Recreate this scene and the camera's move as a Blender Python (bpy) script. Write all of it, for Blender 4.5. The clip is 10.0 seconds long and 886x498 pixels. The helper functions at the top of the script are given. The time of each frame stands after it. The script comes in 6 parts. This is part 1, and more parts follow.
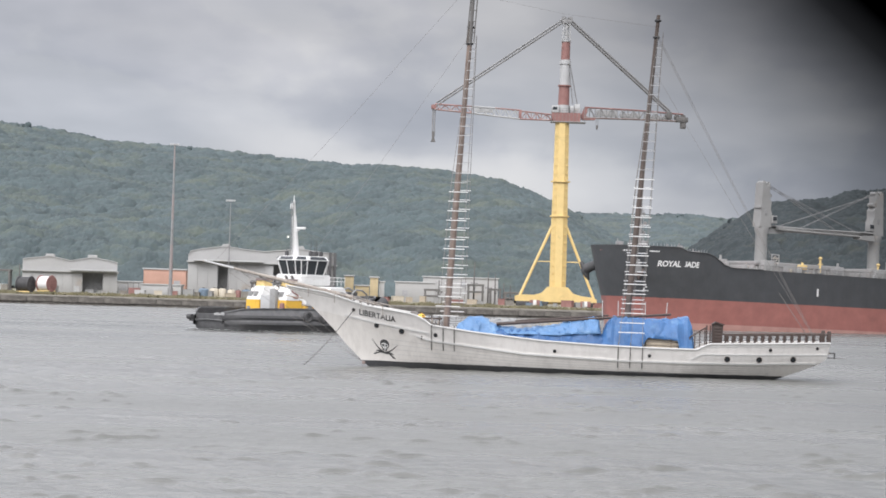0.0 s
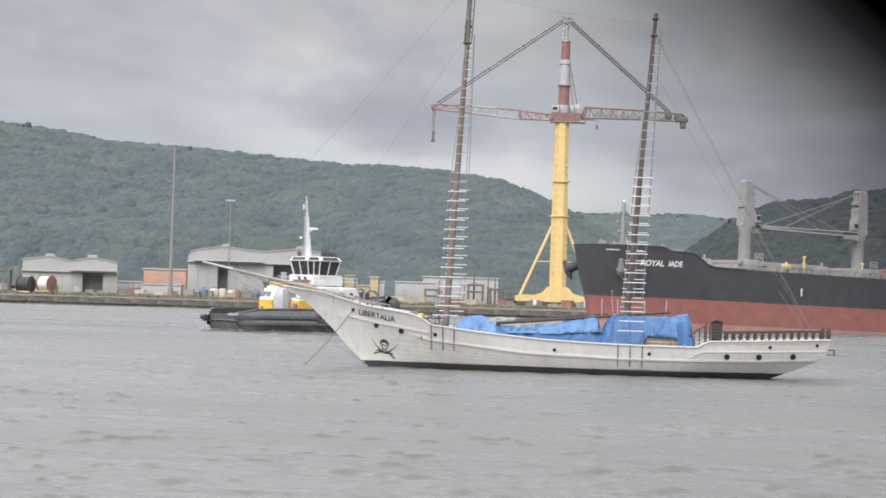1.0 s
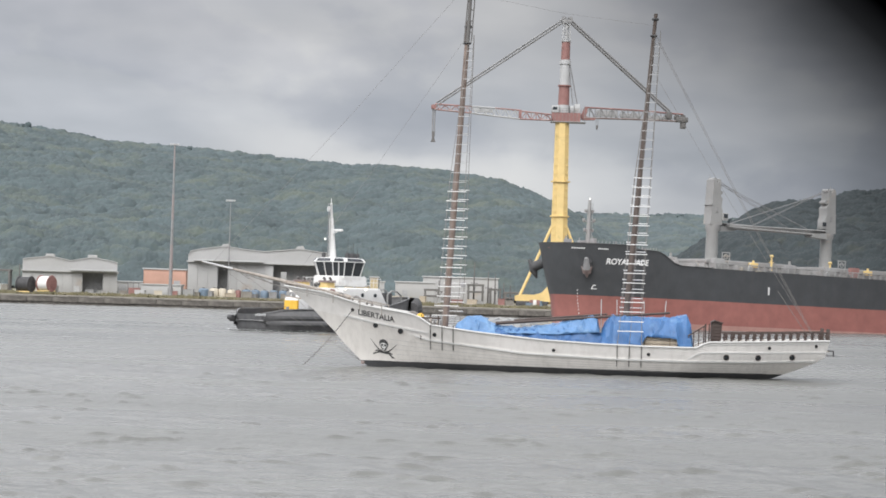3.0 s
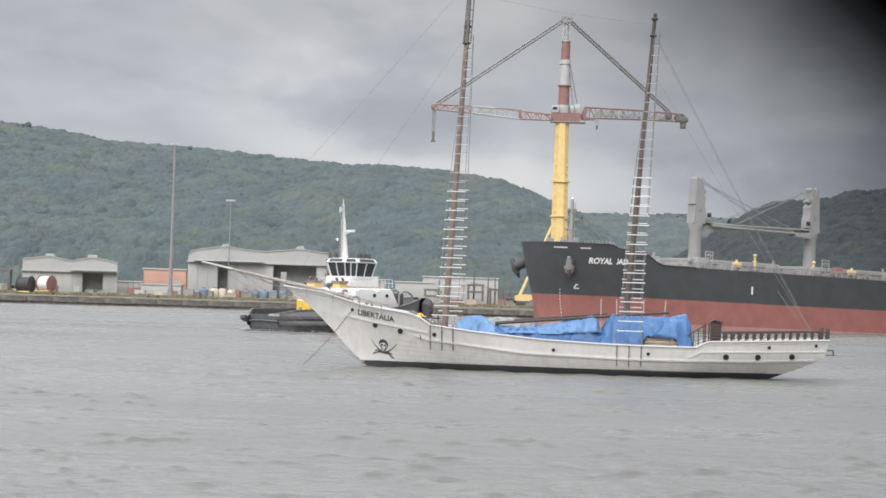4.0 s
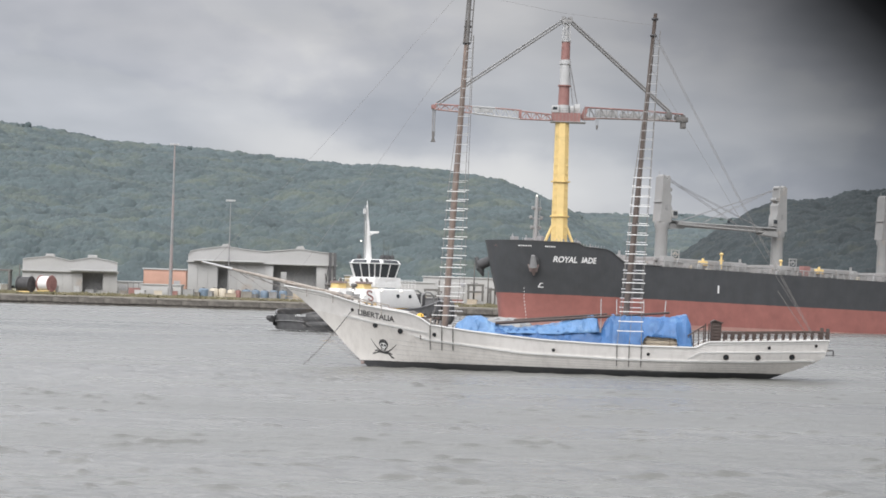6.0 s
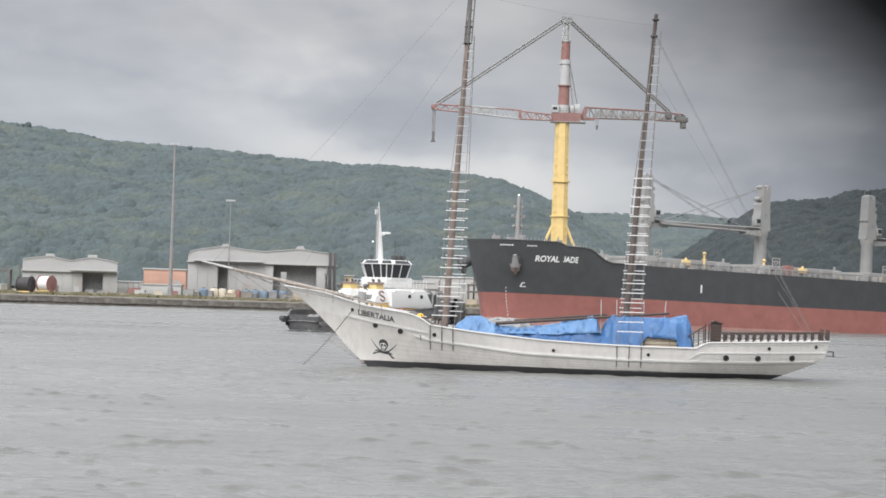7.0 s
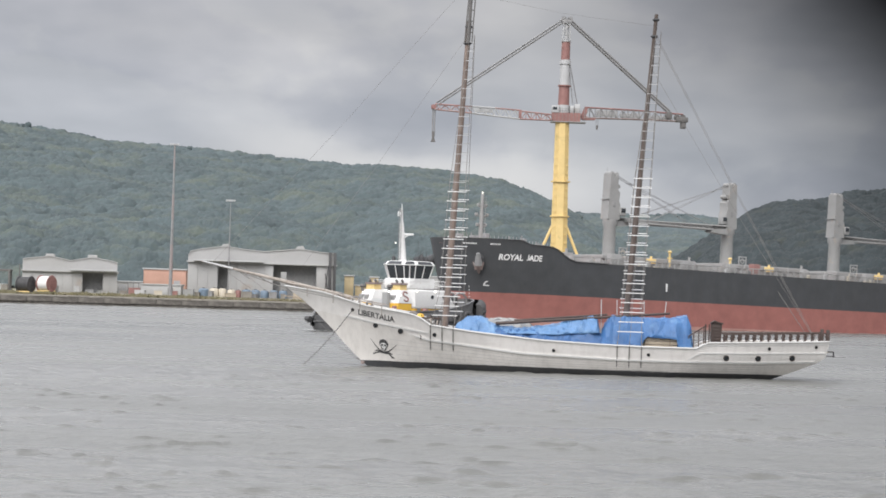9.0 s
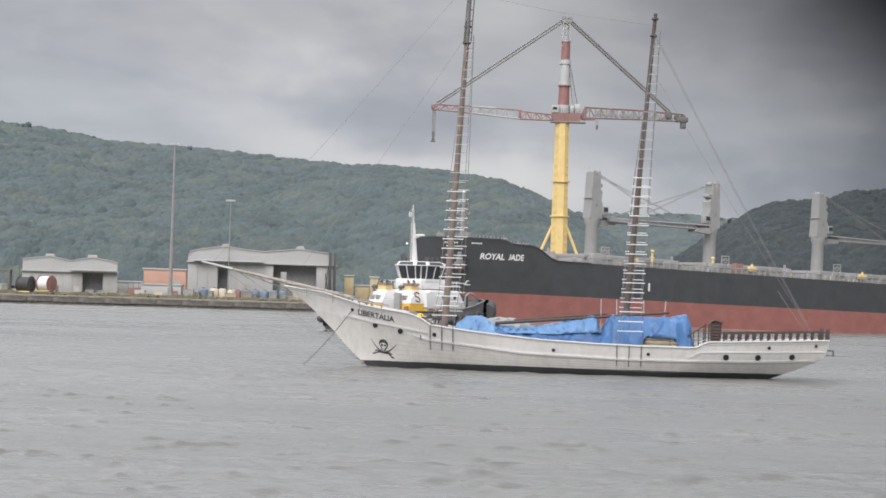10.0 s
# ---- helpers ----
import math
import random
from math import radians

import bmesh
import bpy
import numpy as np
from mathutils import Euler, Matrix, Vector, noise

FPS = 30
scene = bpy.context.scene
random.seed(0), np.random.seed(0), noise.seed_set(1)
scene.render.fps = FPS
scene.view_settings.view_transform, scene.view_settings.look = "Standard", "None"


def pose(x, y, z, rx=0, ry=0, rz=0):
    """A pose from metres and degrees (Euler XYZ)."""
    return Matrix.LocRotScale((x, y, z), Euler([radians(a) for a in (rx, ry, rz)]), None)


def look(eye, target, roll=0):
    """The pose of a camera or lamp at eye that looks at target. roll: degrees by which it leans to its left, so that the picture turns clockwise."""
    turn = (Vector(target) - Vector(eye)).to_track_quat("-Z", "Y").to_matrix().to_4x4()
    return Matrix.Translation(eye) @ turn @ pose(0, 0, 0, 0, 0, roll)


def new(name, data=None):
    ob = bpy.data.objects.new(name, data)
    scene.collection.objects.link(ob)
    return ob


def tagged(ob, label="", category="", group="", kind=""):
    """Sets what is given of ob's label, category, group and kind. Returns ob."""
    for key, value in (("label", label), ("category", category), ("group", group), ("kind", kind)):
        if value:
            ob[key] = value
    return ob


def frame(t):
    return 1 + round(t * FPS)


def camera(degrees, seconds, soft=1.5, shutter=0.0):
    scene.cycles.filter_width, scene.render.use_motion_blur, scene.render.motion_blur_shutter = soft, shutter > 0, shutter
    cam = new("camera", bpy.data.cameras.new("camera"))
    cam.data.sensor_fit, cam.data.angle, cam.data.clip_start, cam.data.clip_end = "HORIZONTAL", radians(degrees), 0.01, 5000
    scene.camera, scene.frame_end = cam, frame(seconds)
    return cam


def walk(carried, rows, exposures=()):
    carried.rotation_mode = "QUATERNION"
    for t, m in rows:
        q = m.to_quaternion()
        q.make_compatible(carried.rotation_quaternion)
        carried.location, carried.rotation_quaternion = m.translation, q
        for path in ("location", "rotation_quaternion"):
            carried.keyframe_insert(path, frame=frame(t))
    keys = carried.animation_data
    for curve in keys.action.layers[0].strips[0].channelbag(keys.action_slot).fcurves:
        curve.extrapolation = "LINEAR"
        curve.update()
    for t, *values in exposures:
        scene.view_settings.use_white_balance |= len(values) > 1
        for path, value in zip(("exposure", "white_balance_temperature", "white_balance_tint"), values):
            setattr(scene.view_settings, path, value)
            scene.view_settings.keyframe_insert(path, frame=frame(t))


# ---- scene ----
# ---------- camera: stands still on the far shore ----------
cam = camera(22.2, 10.0, 1.7)
EYE = look((0, 0, 5.2), (0, 1000, 25.4), 1.7)
walk(cam, [(0.0, EYE), (10.0, EYE)], [(0.0, 0.54, 6400, 12), (1.0, 0.52, 6430, 11), (2.5, 0.50, 6450, 10), (4.0, 0.51, 6470, 10), (5.5, 0.51, 6470, 11), (7.0, 0.53, 6470, 10), (7.5, 0.49, 6480, 11), (8.0, 0.455, 6480, 11), (9.0, 0.47, 6480, 11), (9.5, 0.41, 6480, 10), (10.0, 0.40, 6480, 11)])

# ---------- world and sun: bright overcast ----------
world = bpy.data.worlds.new("overcast")
scene.world = world
world.use_nodes = True


class Nodes:
    """Short writing for node trees."""

    def __init__(self, tree):
        self.t = tree

    def __call__(self, kind, **given):
        n = self.t.nodes.new(kind)
        for k, v in given.items():
            if k[0] == "i" and k[1:].isdigit():
                self.put(n.inputs[int(k[1:])], v)
            elif k in n.inputs:
                self.put(n.inputs[k], v)
            elif k == "operation":
                n.operation = v
            elif k == "blend":
                n.blend_type = v
        return n

    def put(self, socket, v):
        if isinstance(v, bpy.types.NodeSocket):
            self.t.links.new(v, socket)
        elif isinstance(v, bpy.types.Node):
            self.t.links.new(v.outputs[0], socket)
        else:
            socket.default_value = v

    def math(self, op, a, b=0.0, c=0.0):
        return self("ShaderNodeMath", operation=op, i0=a, i1=b, i2=c).outputs[0]

    def ramp(self, fac, *stops):
        n = self.t.nodes.new("ShaderNodeValToRGB")
        self.put(n.inputs[0], fac)
        el = n.color_ramp.elements
        while len(el) < len(stops):
            el.new(0.5)
        for e, (p, c) in zip(el, stops):
            e.position = p
            e.color = (*c, 1) if len(c) == 3 else c
        return n.outputs[0]

    def mix(self, fac, a, b, blend="MIX"):
        n = self.t.nodes.new("ShaderNodeMix")
        n.data_type, n.blend_type = "RGBA", blend
        self.put(n.inputs[0], fac)
        self.put(n.inputs[6], a)
        self.put(n.inputs[7], b)
        return n.outputs[2]

    def noise(self, vec, scale, detail=4.0, rough=0.55):
        n = self.t.nodes.new("ShaderNodeTexNoise")
        if vec is not None:
            self.put(n.inputs["Vector"], vec)
        n.inputs["Scale"].default_value = scale
        n.inputs["Detail"].default_value = detail
        n.inputs["Roughness"].default_value = rough
        return n.outputs["Fac"]


def sky():
    world.node_tree.nodes.clear()
    n = Nodes(world.node_tree)
    out = n("ShaderNodeOutputWorld")
    way = n("ShaderNodeTexCoord").outputs["Generated"]
    xyz = n("ShaderNodeSeparateXYZ", i0=way).outputs
    up = n.math("MAXIMUM", xyz[2], 0.0)
    # cloud deck: the direction met with a flat layer, so that clouds close up towards the horizon
    flat = n.math("ADD", up, 0.28)
    cx = n.math("DIVIDE", xyz[0], flat)
    cy = n.math("DIVIDE", xyz[1], flat)
    deck = n("ShaderNodeCombineXYZ", i0=cx, i1=cy, i2=0.0).outputs[0]
    big = n.noise(deck, 2.6, 3.0, 0.5)
    small = n.noise(deck, 7.0, 4.0, 0.45)
    both = n.math("ADD", n.math("MULTIPLY", big, 0.72), n.math("MULTIPLY", small, 0.28))
    cloud = n.ramp(both, (0.34, (0.332, 0.343, 0.368)), (0.46, (0.398, 0.405, 0.430)), (0.55, (0.456, 0.458, 0.476)), (0.66, (0.540, 0.537, 0.545)))
    # thicker cloud towards the right, a brighter break low down towards the left
    aside = n.math("MINIMUM", n.math("MAXIMUM", xyz[0], -0.3), 0.3)
    thin = n.math("MULTIPLY_ADD", aside, -0.85, 1.0)
    cloud = n.mix(1.0, cloud, n("ShaderNodeCombineXYZ", i0=thin, i1=thin, i2=thin).outputs[0], "MULTIPLY")
    # bluer rain cloud below the grey deck
    cloud = n.mix(1.0, cloud, n.ramp(up, (0.05, (0.95, 1.0, 1.07)), (0.115, (1, 1, 1))), "MULTIPLY")
    # heaped edges within the deck: paler bellies against the darker cloud behind
    heap = n.noise(n("ShaderNodeCombineXYZ", i0=n.math("MULTIPLY", cx, 1.3), i1=n.math("MULTIPLY", up, 5.0), i2=4.2).outputs[0], 3.4, 5.0, 0.52)
    cloud = n.mix(1.0, cloud, n.ramp(heap, (0.34, (0.90, 0.905, 0.92)), (0.47, (0.97, 0.97, 0.98)), (0.52, (1.05, 1.045, 1.03)), (0.70, (1.10, 1.095, 1.08))), "MULTIPLY")
    # a bright break under the cloud, sinking towards the right
    side_way = n.math("DIVIDE", xyz[0], n.math("MAXIMUM", xyz[1], 0.25))
    sink = n.math("MULTIPLY_ADD", n.math("MINIMUM", n.math("MAXIMUM", side_way, -0.25), 0.2), 0.08, up)
    low = n.ramp(n.math("MULTIPLY_ADD", heap, -0.035, n.math("ADD", sink, 0.0175)), (0.055, (0.95, 0.95, 0.95)), (0.061, (0.8, 0.8, 0.8)), (0.068, (0.14, 0.14, 0.14)), (0.080, (0.0, 0.0, 0.0)))
    low = n.math("MULTIPLY", low, n.ramp(n.math("ADD", side_way, 0.5), (0.38, (0.10, 0.10, 0.10)), (0.42, (0.65, 0.65, 0.65)), (0.46, (0.9, 0.9, 0.9)), (0.53, (0.95, 0.95, 0.95)), (0.57, (0.5, 0.5, 0.5)), (0.64, (0.1, 0.1, 0.1))))
    cloud = n.mix(low, cloud, (0.70, 0.70, 0.70, 1))
    # an overcast sky is brighter overhead
    rise = n.math("MINIMUM", n.math("MULTIPLY_ADD", n.math("MAXIMUM", n.math("SUBTRACT", up, 0.13), 0.0), 8.5, 1.0), 3.4)
    cloud = n.mix(1.0, cloud, n("ShaderNodeCombineXYZ", i0=rise, i1=rise, i2=rise).outputs[0], "MULTIPLY")
    sk = n.t.nodes.new("ShaderNodeTexSky")
    sk.sky_type, sk.sun_disc = "NISHITA", False
    sk.sun_elevation, sk.sun_rotation = radians(52), radians(200)
    behind = n("ShaderNodeBackground", i0=sk.outputs[0], i1=0.06)
    deck_light = n("ShaderNodeBackground", i0=cloud, i1=0.76)
    both = n("ShaderNodeMixShader", i0=0.93, i1=behind, i2=deck_light)
    n.put(out.inputs[0], both)


sky()
sun = new("sun", bpy.data.lights.new("sun", "SUN"))
sun.data.energy, sun.data.angle, sun.data.color = 2.1, radians(50), (1.0, 0.97, 0.93)
sun.matrix_world = look((-30, -60, 120), (0, 60, 0))


# ---------- materials ----------
def material(name, colour, rough=0.6, metal=0.0, vary=0.25, scale=1.5, bump=0.02, second=None, spots=0.0, space="Object", grain=9.0):
    """A painted or raw surface: base colour varied at two scales, stains of a second colour, fine relief."""
    m = bpy.data.materials.new(name)
    m.use_nodes = True
    n = Nodes(m.node_tree)
    b = m.node_tree.nodes["Principled BSDF"]
    at = n("ShaderNodeTexCoord").outputs[space]
    coarse = n.noise(at, scale, 4.0)
    fine = n.noise(at, scale * grain, 5.0, 0.65)
    dark = tuple(c * (1 - vary) for c in colour) + (1,)
    lite = tuple(min(1.0, c * (1 + vary * 0.6)) for c in colour) + (1,)
    blend = n.math("ADD", n.math("MULTIPLY", coarse, 0.6), n.math("MULTIPLY", fine, 0.4))
    col = n.mix(n.ramp(blend, (0.32, (0, 0, 0)), (0.68, (1, 1, 1))), dark, lite)
    if second:
        where = n.ramp(n.noise(at, scale * 0.7, 6.0, 0.7), (0.62 - spots, (0, 0, 0)), (0.72 - spots * 0.6, (1, 1, 1)))
        col = n.mix(where, col, (*second, 1))
    n.put(b.inputs["Base Color"], col)
    n.put(b.inputs["Roughness"], n.math("MULTIPLY_ADD", fine, 0.25, rough - 0.12))
    b.inputs["Metallic"].default_value = metal
    if bump:
        n.put(b.inputs["Normal"], n("ShaderNodeBump", Strength=0.5, Distance=bump, Height=fine).outputs[0])
    return m


def banded(name, bands, rough=0.5, streak=0.12, rust=0.0, vary=0.1, slope=0.0):
    """Ship's paint in level bands: (height up to which it goes, colour), with vertical streaks of dirt."""
    m = bpy.data.materials.new(name)
    m.use_nodes = True
    n = Nodes(m.node_tree)
    b = m.node_tree.nodes["Principled BSDF"]
    at = n("ShaderNodeTexCoord").outputs["Object"]
    xyz = n("ShaderNodeSeparateXYZ", i0=at).outputs
    wob = n.math("MULTIPLY_ADD", n.noise(at, 0.8, 4.0), 0.10, -0.05)
    z = n.math("ADD", n.math("MULTIPLY_ADD", xyz[0], slope, xyz[2]), wob)
    col = (*bands[-1][1], 1)
    for top, c in reversed(bands[:-1]):
        col = n.mix(n.math("LESS_THAN", z, top), col, (*c, 1))
    thin = n("ShaderNodeCombineXYZ", i0=n.math("MULTIPLY", xyz[0], 1.6), i1=n.math("MULTIPLY", xyz[1], 1.6), i2=n.math("MULTIPLY", xyz[2], 0.12)).outputs[0]
    run = n.noise(thin, 1.6, 6.0, 0.65)
    patch = n.noise(at, 0.35, 5.0, 0.6)
    col = n.mix(n.math("MULTIPLY", n.ramp(run, (0.45, (0, 0, 0)), (0.75, (1, 1, 1))), streak), col, (0.16, 0.14, 0.12, 1))
    shade = n.ramp(patch, (0.3, (1 - vary,) * 3), (0.7, (1 + vary * 0.4,) * 3))
    col = n.mix(1.0, col, shade, "MULTIPLY")
    if rust:
        col = n.mix(n.math("MULTIPLY", n.ramp(n.noise(thin, 4.0, 6.0, 0.7), (0.60, (0, 0, 0)), (0.72, (1, 1, 1))), rust), col, (0.20, 0.09, 0.05, 1))
    n.put(b.inputs["Base Color"], col)
    n.put(b.inputs["Roughness"], n.math("MULTIPLY_ADD", run, 0.3, rough - 0.15))
    n.put(b.inputs["Normal"], n("ShaderNodeBump", Strength=0.35, Distance=0.03, Height=n.noise(at, 1.1, 3.0)).outputs[0])
    return m


def water_material():
    m = bpy.data.materials.new("harbour_water")
    m.use_nodes = True
    n = Nodes(m.node_tree)
    b = m.node_tree.nodes["Principled BSDF"]
    at = n("ShaderNodeTexCoord").outputs["Object"]
    tint = n.noise(at, 0.03, 4.0)
    n.put(b.inputs["Base Color"], n.mix(n.ramp(tint, (0.35, (0, 0, 0)), (0.65, (1, 1, 1))), (0.124, 0.126, 0.118, 1), (0.150, 0.152, 0.143, 1)))
    b.inputs["IOR"].default_value = 1.33
    fine = n.noise(at, 3.2, 6.0, 0.6)
    mid = n.noise(at, 0.9, 4.0, 0.55)
    xyz = n("ShaderNodeSeparateXYZ", i0=at).outputs
    long = n("ShaderNodeCombineXYZ", i0=n.math("MULTIPLY", xyz[0], 0.35), i1=xyz[1], i2=0.0).outputs[0]
    swell = n.noise(long, 0.32, 4.0, 0.55)
    h = n.math("ADD", n.math("MULTIPLY", swell, 2.2), n.math("ADD", n.math("MULTIPLY", fine, 0.35), mid))
    gust = n.noise(n("ShaderNodeCombineXYZ", i0=n.math("MULTIPLY", xyz[0], 0.2), i1=xyz[1], i2=3.0).outputs[0], 0.06, 4.0, 0.6)
    n.put(b.inputs["Roughness"], n.ramp(gust, (0.36, (0.17, 0.17, 0.17)), (0.64, (0.36, 0.36, 0.36))))
    n.put(b.inputs["Normal"], n("ShaderNodeBump", Strength=0.6, Distance=0.2, Height=h).outputs[0])
    return m


WATER = water_material()
WHITE_HULL = banded("grey_white_hull_paint", [(0.32, (0.045, 0.047, 0.05)), (99, (0.70, 0.675, 0.64))], 0.5, 0.22, 0.08)
WHITE_TOPSIDES = banded("white_topside_paint", [(0.25, (0.045, 0.047, 0.05)), (99, (0.75, 0.73, 0.705))], 0.45, 0.16, 0.06)
SHIP_HULL = banded("ship_hull_paint", [(1.4, (0.38, 0.215, 0.185)), (6.0, (0.295, 0.117, 0.100)), (99, (0.053, 0.056, 0.060))], 0.5, 0.10, 0.05, 0.2, -0.005)
# both blacks lifted to grey; haze over the tug put into the colour
TUG_HULL = material("black_tug_paint", (0.132, 0.133, 0.136), 0.6, vary=0.35, second=(0.145, 0.138, 0.13), spots=0.05)
RUBBER = material("black_rubber", (0.070, 0.070, 0.072), 0.8, vary=0.3, scale=4, second=(0.09, 0.085, 0.08), spots=0.03)
WHITE = material("white_paint", (0.70, 0.70, 0.69), 0.45, vary=0.06, scale=2, second=(0.55, 0.52, 0.47), spots=0.0)
GREY_WHITE = material("pale_grey_paint", (0.43, 0.435, 0.435), 0.5, vary=0.1, scale=0.5, second=(0.40, 0.37, 0.33), spots=0.02)
YELLOW = material("yellow_crane_paint", (0.67, 0.50, 0.215), 0.55, vary=0.12, scale=0.5, second=(0.50, 0.38, 0.16), spots=0.03)
TUG_YELLOW = material("yellow_tug_paint", (0.75, 0.45, 0.06), 0.45, vary=0.1)
RED = material("faded_red_paint", (0.26, 0.132, 0.118), 0.6, vary=0.2, scale=0.8, second=(0.33, 0.19, 0.165), spots=0.05)
# paler copy of RED for the far boom; haze put into the colour
BOOM_RED = material("hazed_washed_red_paint", (0.32, 0.195, 0.18), 0.65, vary=0.2, scale=0.8, second=(0.40, 0.33, 0.31), spots=0.10)
STEEL = material("grey_steel", (0.25, 0.25, 0.25), 0.6, 0.1, vary=0.25, scale=1.0)
RUST = material("rusty_steel", (0.24, 0.185, 0.17), 0.8, vary=0.3, scale=1.0, second=(0.34, 0.32, 0.31), spots=0.08)
DULL_STEEL = material("dull_steel", (0.13, 0.125, 0.12), 0.7, vary=0.25)
DARK = material("dark_steel", (0.062, 0.062, 0.064), 0.6, vary=0.3)
RIM_BLACK = material("plain_black", (0.010, 0.010, 0.011), 0.95, vary=0.2, bump=0.0)
TARP = material("blue_tarpaulin", (0.050, 0.145, 0.335), 0.5, vary=0.3, scale=1.2, bump=0.06, second=(0.11, 0.235, 0.42), spots=0.07)
PALE_TARP = material("pale_blue_tarpaulin", (0.105, 0.225, 0.425), 0.5, vary=0.3, scale=1.2, bump=0.06, second=(0.16, 0.29, 0.47), spots=0.08)
DARK_TARP = material("dark_blue_tarpaulin", (0.036, 0.112, 0.275), 0.5, vary=0.3, scale=1.2, bump=0.06)
MAST_WOOD = material("weathered_mast_wood", (0.205, 0.157, 0.132), 0.75, vary=0.35, scale=2.0, second=(0.14, 0.10, 0.085), spots=0.08)
DARK_WOOD = material("dark_stained_wood", (0.058, 0.040, 0.034), 0.6, vary=0.3, scale=3.0)
PALE_WOOD = material("bleached_wood", (0.42, 0.36, 0.28), 0.75, vary=0.2, scale=3.0)
FOAM = material("white_foam", (0.62, 0.63, 0.63), 0.8, vary=0.2, scale=2.0)
GRASS = material("dry_grass", (0.175, 0.160, 0.098), 0.95, vary=0.35, scale=0.5, bump=0.0)
GREY_WOOD = material("weathered_spar_wood", (0.35, 0.315, 0.28), 0.8, vary=0.3, scale=3.0, second=(0.19, 0.15, 0.12), spots=0.08)
DARK_MAST = material("dark_mast_wood", (0.105, 0.083, 0.072), 0.75, vary=0.35, scale=2.0, second=(0.15, 0.115, 0.095), spots=0.05)
DECK_WOOD = material("deck_planks", (0.30, 0.25, 0.19), 0.8, vary=0.2, scale=2.0)
ROPE = material("grey_rope", (0.20, 0.19, 0.18), 0.9, vary=0.2, scale=6)
QUAY_FACE = material("stained_quay_concrete", (0.175, 0.162, 0.145), 0.9, vary=0.45, scale=0.5, bump=0.08, second=(0.085, 0.078, 0.07), spots=0.16, grain=5)
CONCRETE = material("weathered_concrete", (0.24, 0.225, 0.20), 0.9, vary=0.35, scale=0.35, bump=0.05, second=(0.15, 0.13, 0.11), spots=0.06)
SHEET = material("grey_steel_cladding", (0.375, 0.375, 0.37), 0.6, vary=0.08, scale=0.15, second=(0.36, 0.33, 0.30), spots=0.02)
BRICK = material("orange_wall_paint", (0.47, 0.285, 0.22), 0.8, vary=0.15, scale=0.3)
BLACK = material("grey_inside_wall", (0.34, 0.345, 0.35), 0.9, vary=0.2)
GROUND = material("earth_and_grass", (0.20, 0.18, 0.13), 0.95, vary=0.3, scale=0.08, bump=0.1, second=(0.15, 0.165, 0.085), spots=0.10)
# far foliage: distance haze put into the colour, paler and bluer than the near one
HAZED_FOLIAGE = material("hazed_forest_foliage", (0.070, 0.093, 0.097), 0.95, vary=0.36, scale=0.035, bump=0.25, second=(0.088, 0.106, 0.090), spots=0.12, grain=6)
# near foliage: no haze, the dimming of the right side put into its colour
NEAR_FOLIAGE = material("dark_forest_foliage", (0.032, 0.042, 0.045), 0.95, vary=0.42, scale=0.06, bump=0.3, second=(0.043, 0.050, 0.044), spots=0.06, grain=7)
SHIP_GREY = material("ship_grey_paint", (0.275, 0.276, 0.270), 0.5, vary=0.12, scale=0.5, second=(0.34, 0.30, 0.26), spots=0.04)
# greyish red for the light mast's bands, close to the steel's tone
DULL_RED = material("dull_red_paint", (0.27, 0.235, 0.23), 0.7, vary=0.1)
BLUE = material("blue_drum_paint", (0.15, 0.205, 0.265), 0.6, vary=0.15)
SILO = material("straw_coloured_paint", (0.47, 0.385, 0.235), 0.7, vary=0.18, scale=0.6, second=(0.33, 0.27, 0.19), spots=0.04)
CREAM = material("cream_tank_paint", (0.52, 0.47, 0.38), 0.6, vary=0.12)
GLASS = bpy.data.materials.new("tinted_window_glass")
GLASS.use_nodes = True
gb = GLASS.node_tree.nodes["Principled BSDF"]
gb.inputs["Base Color"].default_value = (0.035, 0.04, 0.045, 1)
gb.inputs["Roughness"].default_value = 0.06
LAMP = bpy.data.materials.new("lit_lamp")
LAMP.use_nodes = True
gl = LAMP.node_tree.nodes["Principled BSDF"]
gl.inputs["Base Color"].default_value = (0.9, 0.9, 0.85, 1)
gl.inputs["Emission Color"].default_value = (1, 0.93, 0.82, 1)
gl.inputs["Emission Strength"].default_value = 1.2


# ---------- mesh helpers ----------
def grid(bm, rows, closed=False, flip=False):
    """Faces between equally long rows of points."""
    vs = [[bm.verts.new(p) for p in row] for row in rows]
    k = len(vs[0])
    for a, b in zip(vs, vs[1:]):
        for j in range(k if closed else k - 1):
            q = (a[j], a[(j + 1) % k], b[(j + 1) % k], b[j])
            bm.faces.new(q[::-1] if flip else q)
    return vs


def tube(bm, p, q, r0, r1=None, n=8, caps=True):
    """A round bar from p to q."""
    r1 = r0 if r1 is None else r1
    p, q = Vector(p), Vector(q)
    turn = (q - p).to_track_quat("Z", "Y").to_matrix()
    rows = []
    for c, r in ((p, r0), (q, r1)):
        rows.append([c + turn @ Vector((r * math.cos(a), r * math.sin(a), 0)) for a in [2 * math.pi * i / n for i in range(n)]])
    vs = grid(bm, rows, True)
    if caps:
        bm.faces.new(vs[0][::-1])
        bm.faces.new(vs[1])


def pipe(bm, pts, r, n=6):
    for p, q in zip(pts, pts[1:]):
        tube(bm, p, q, r, r, n)


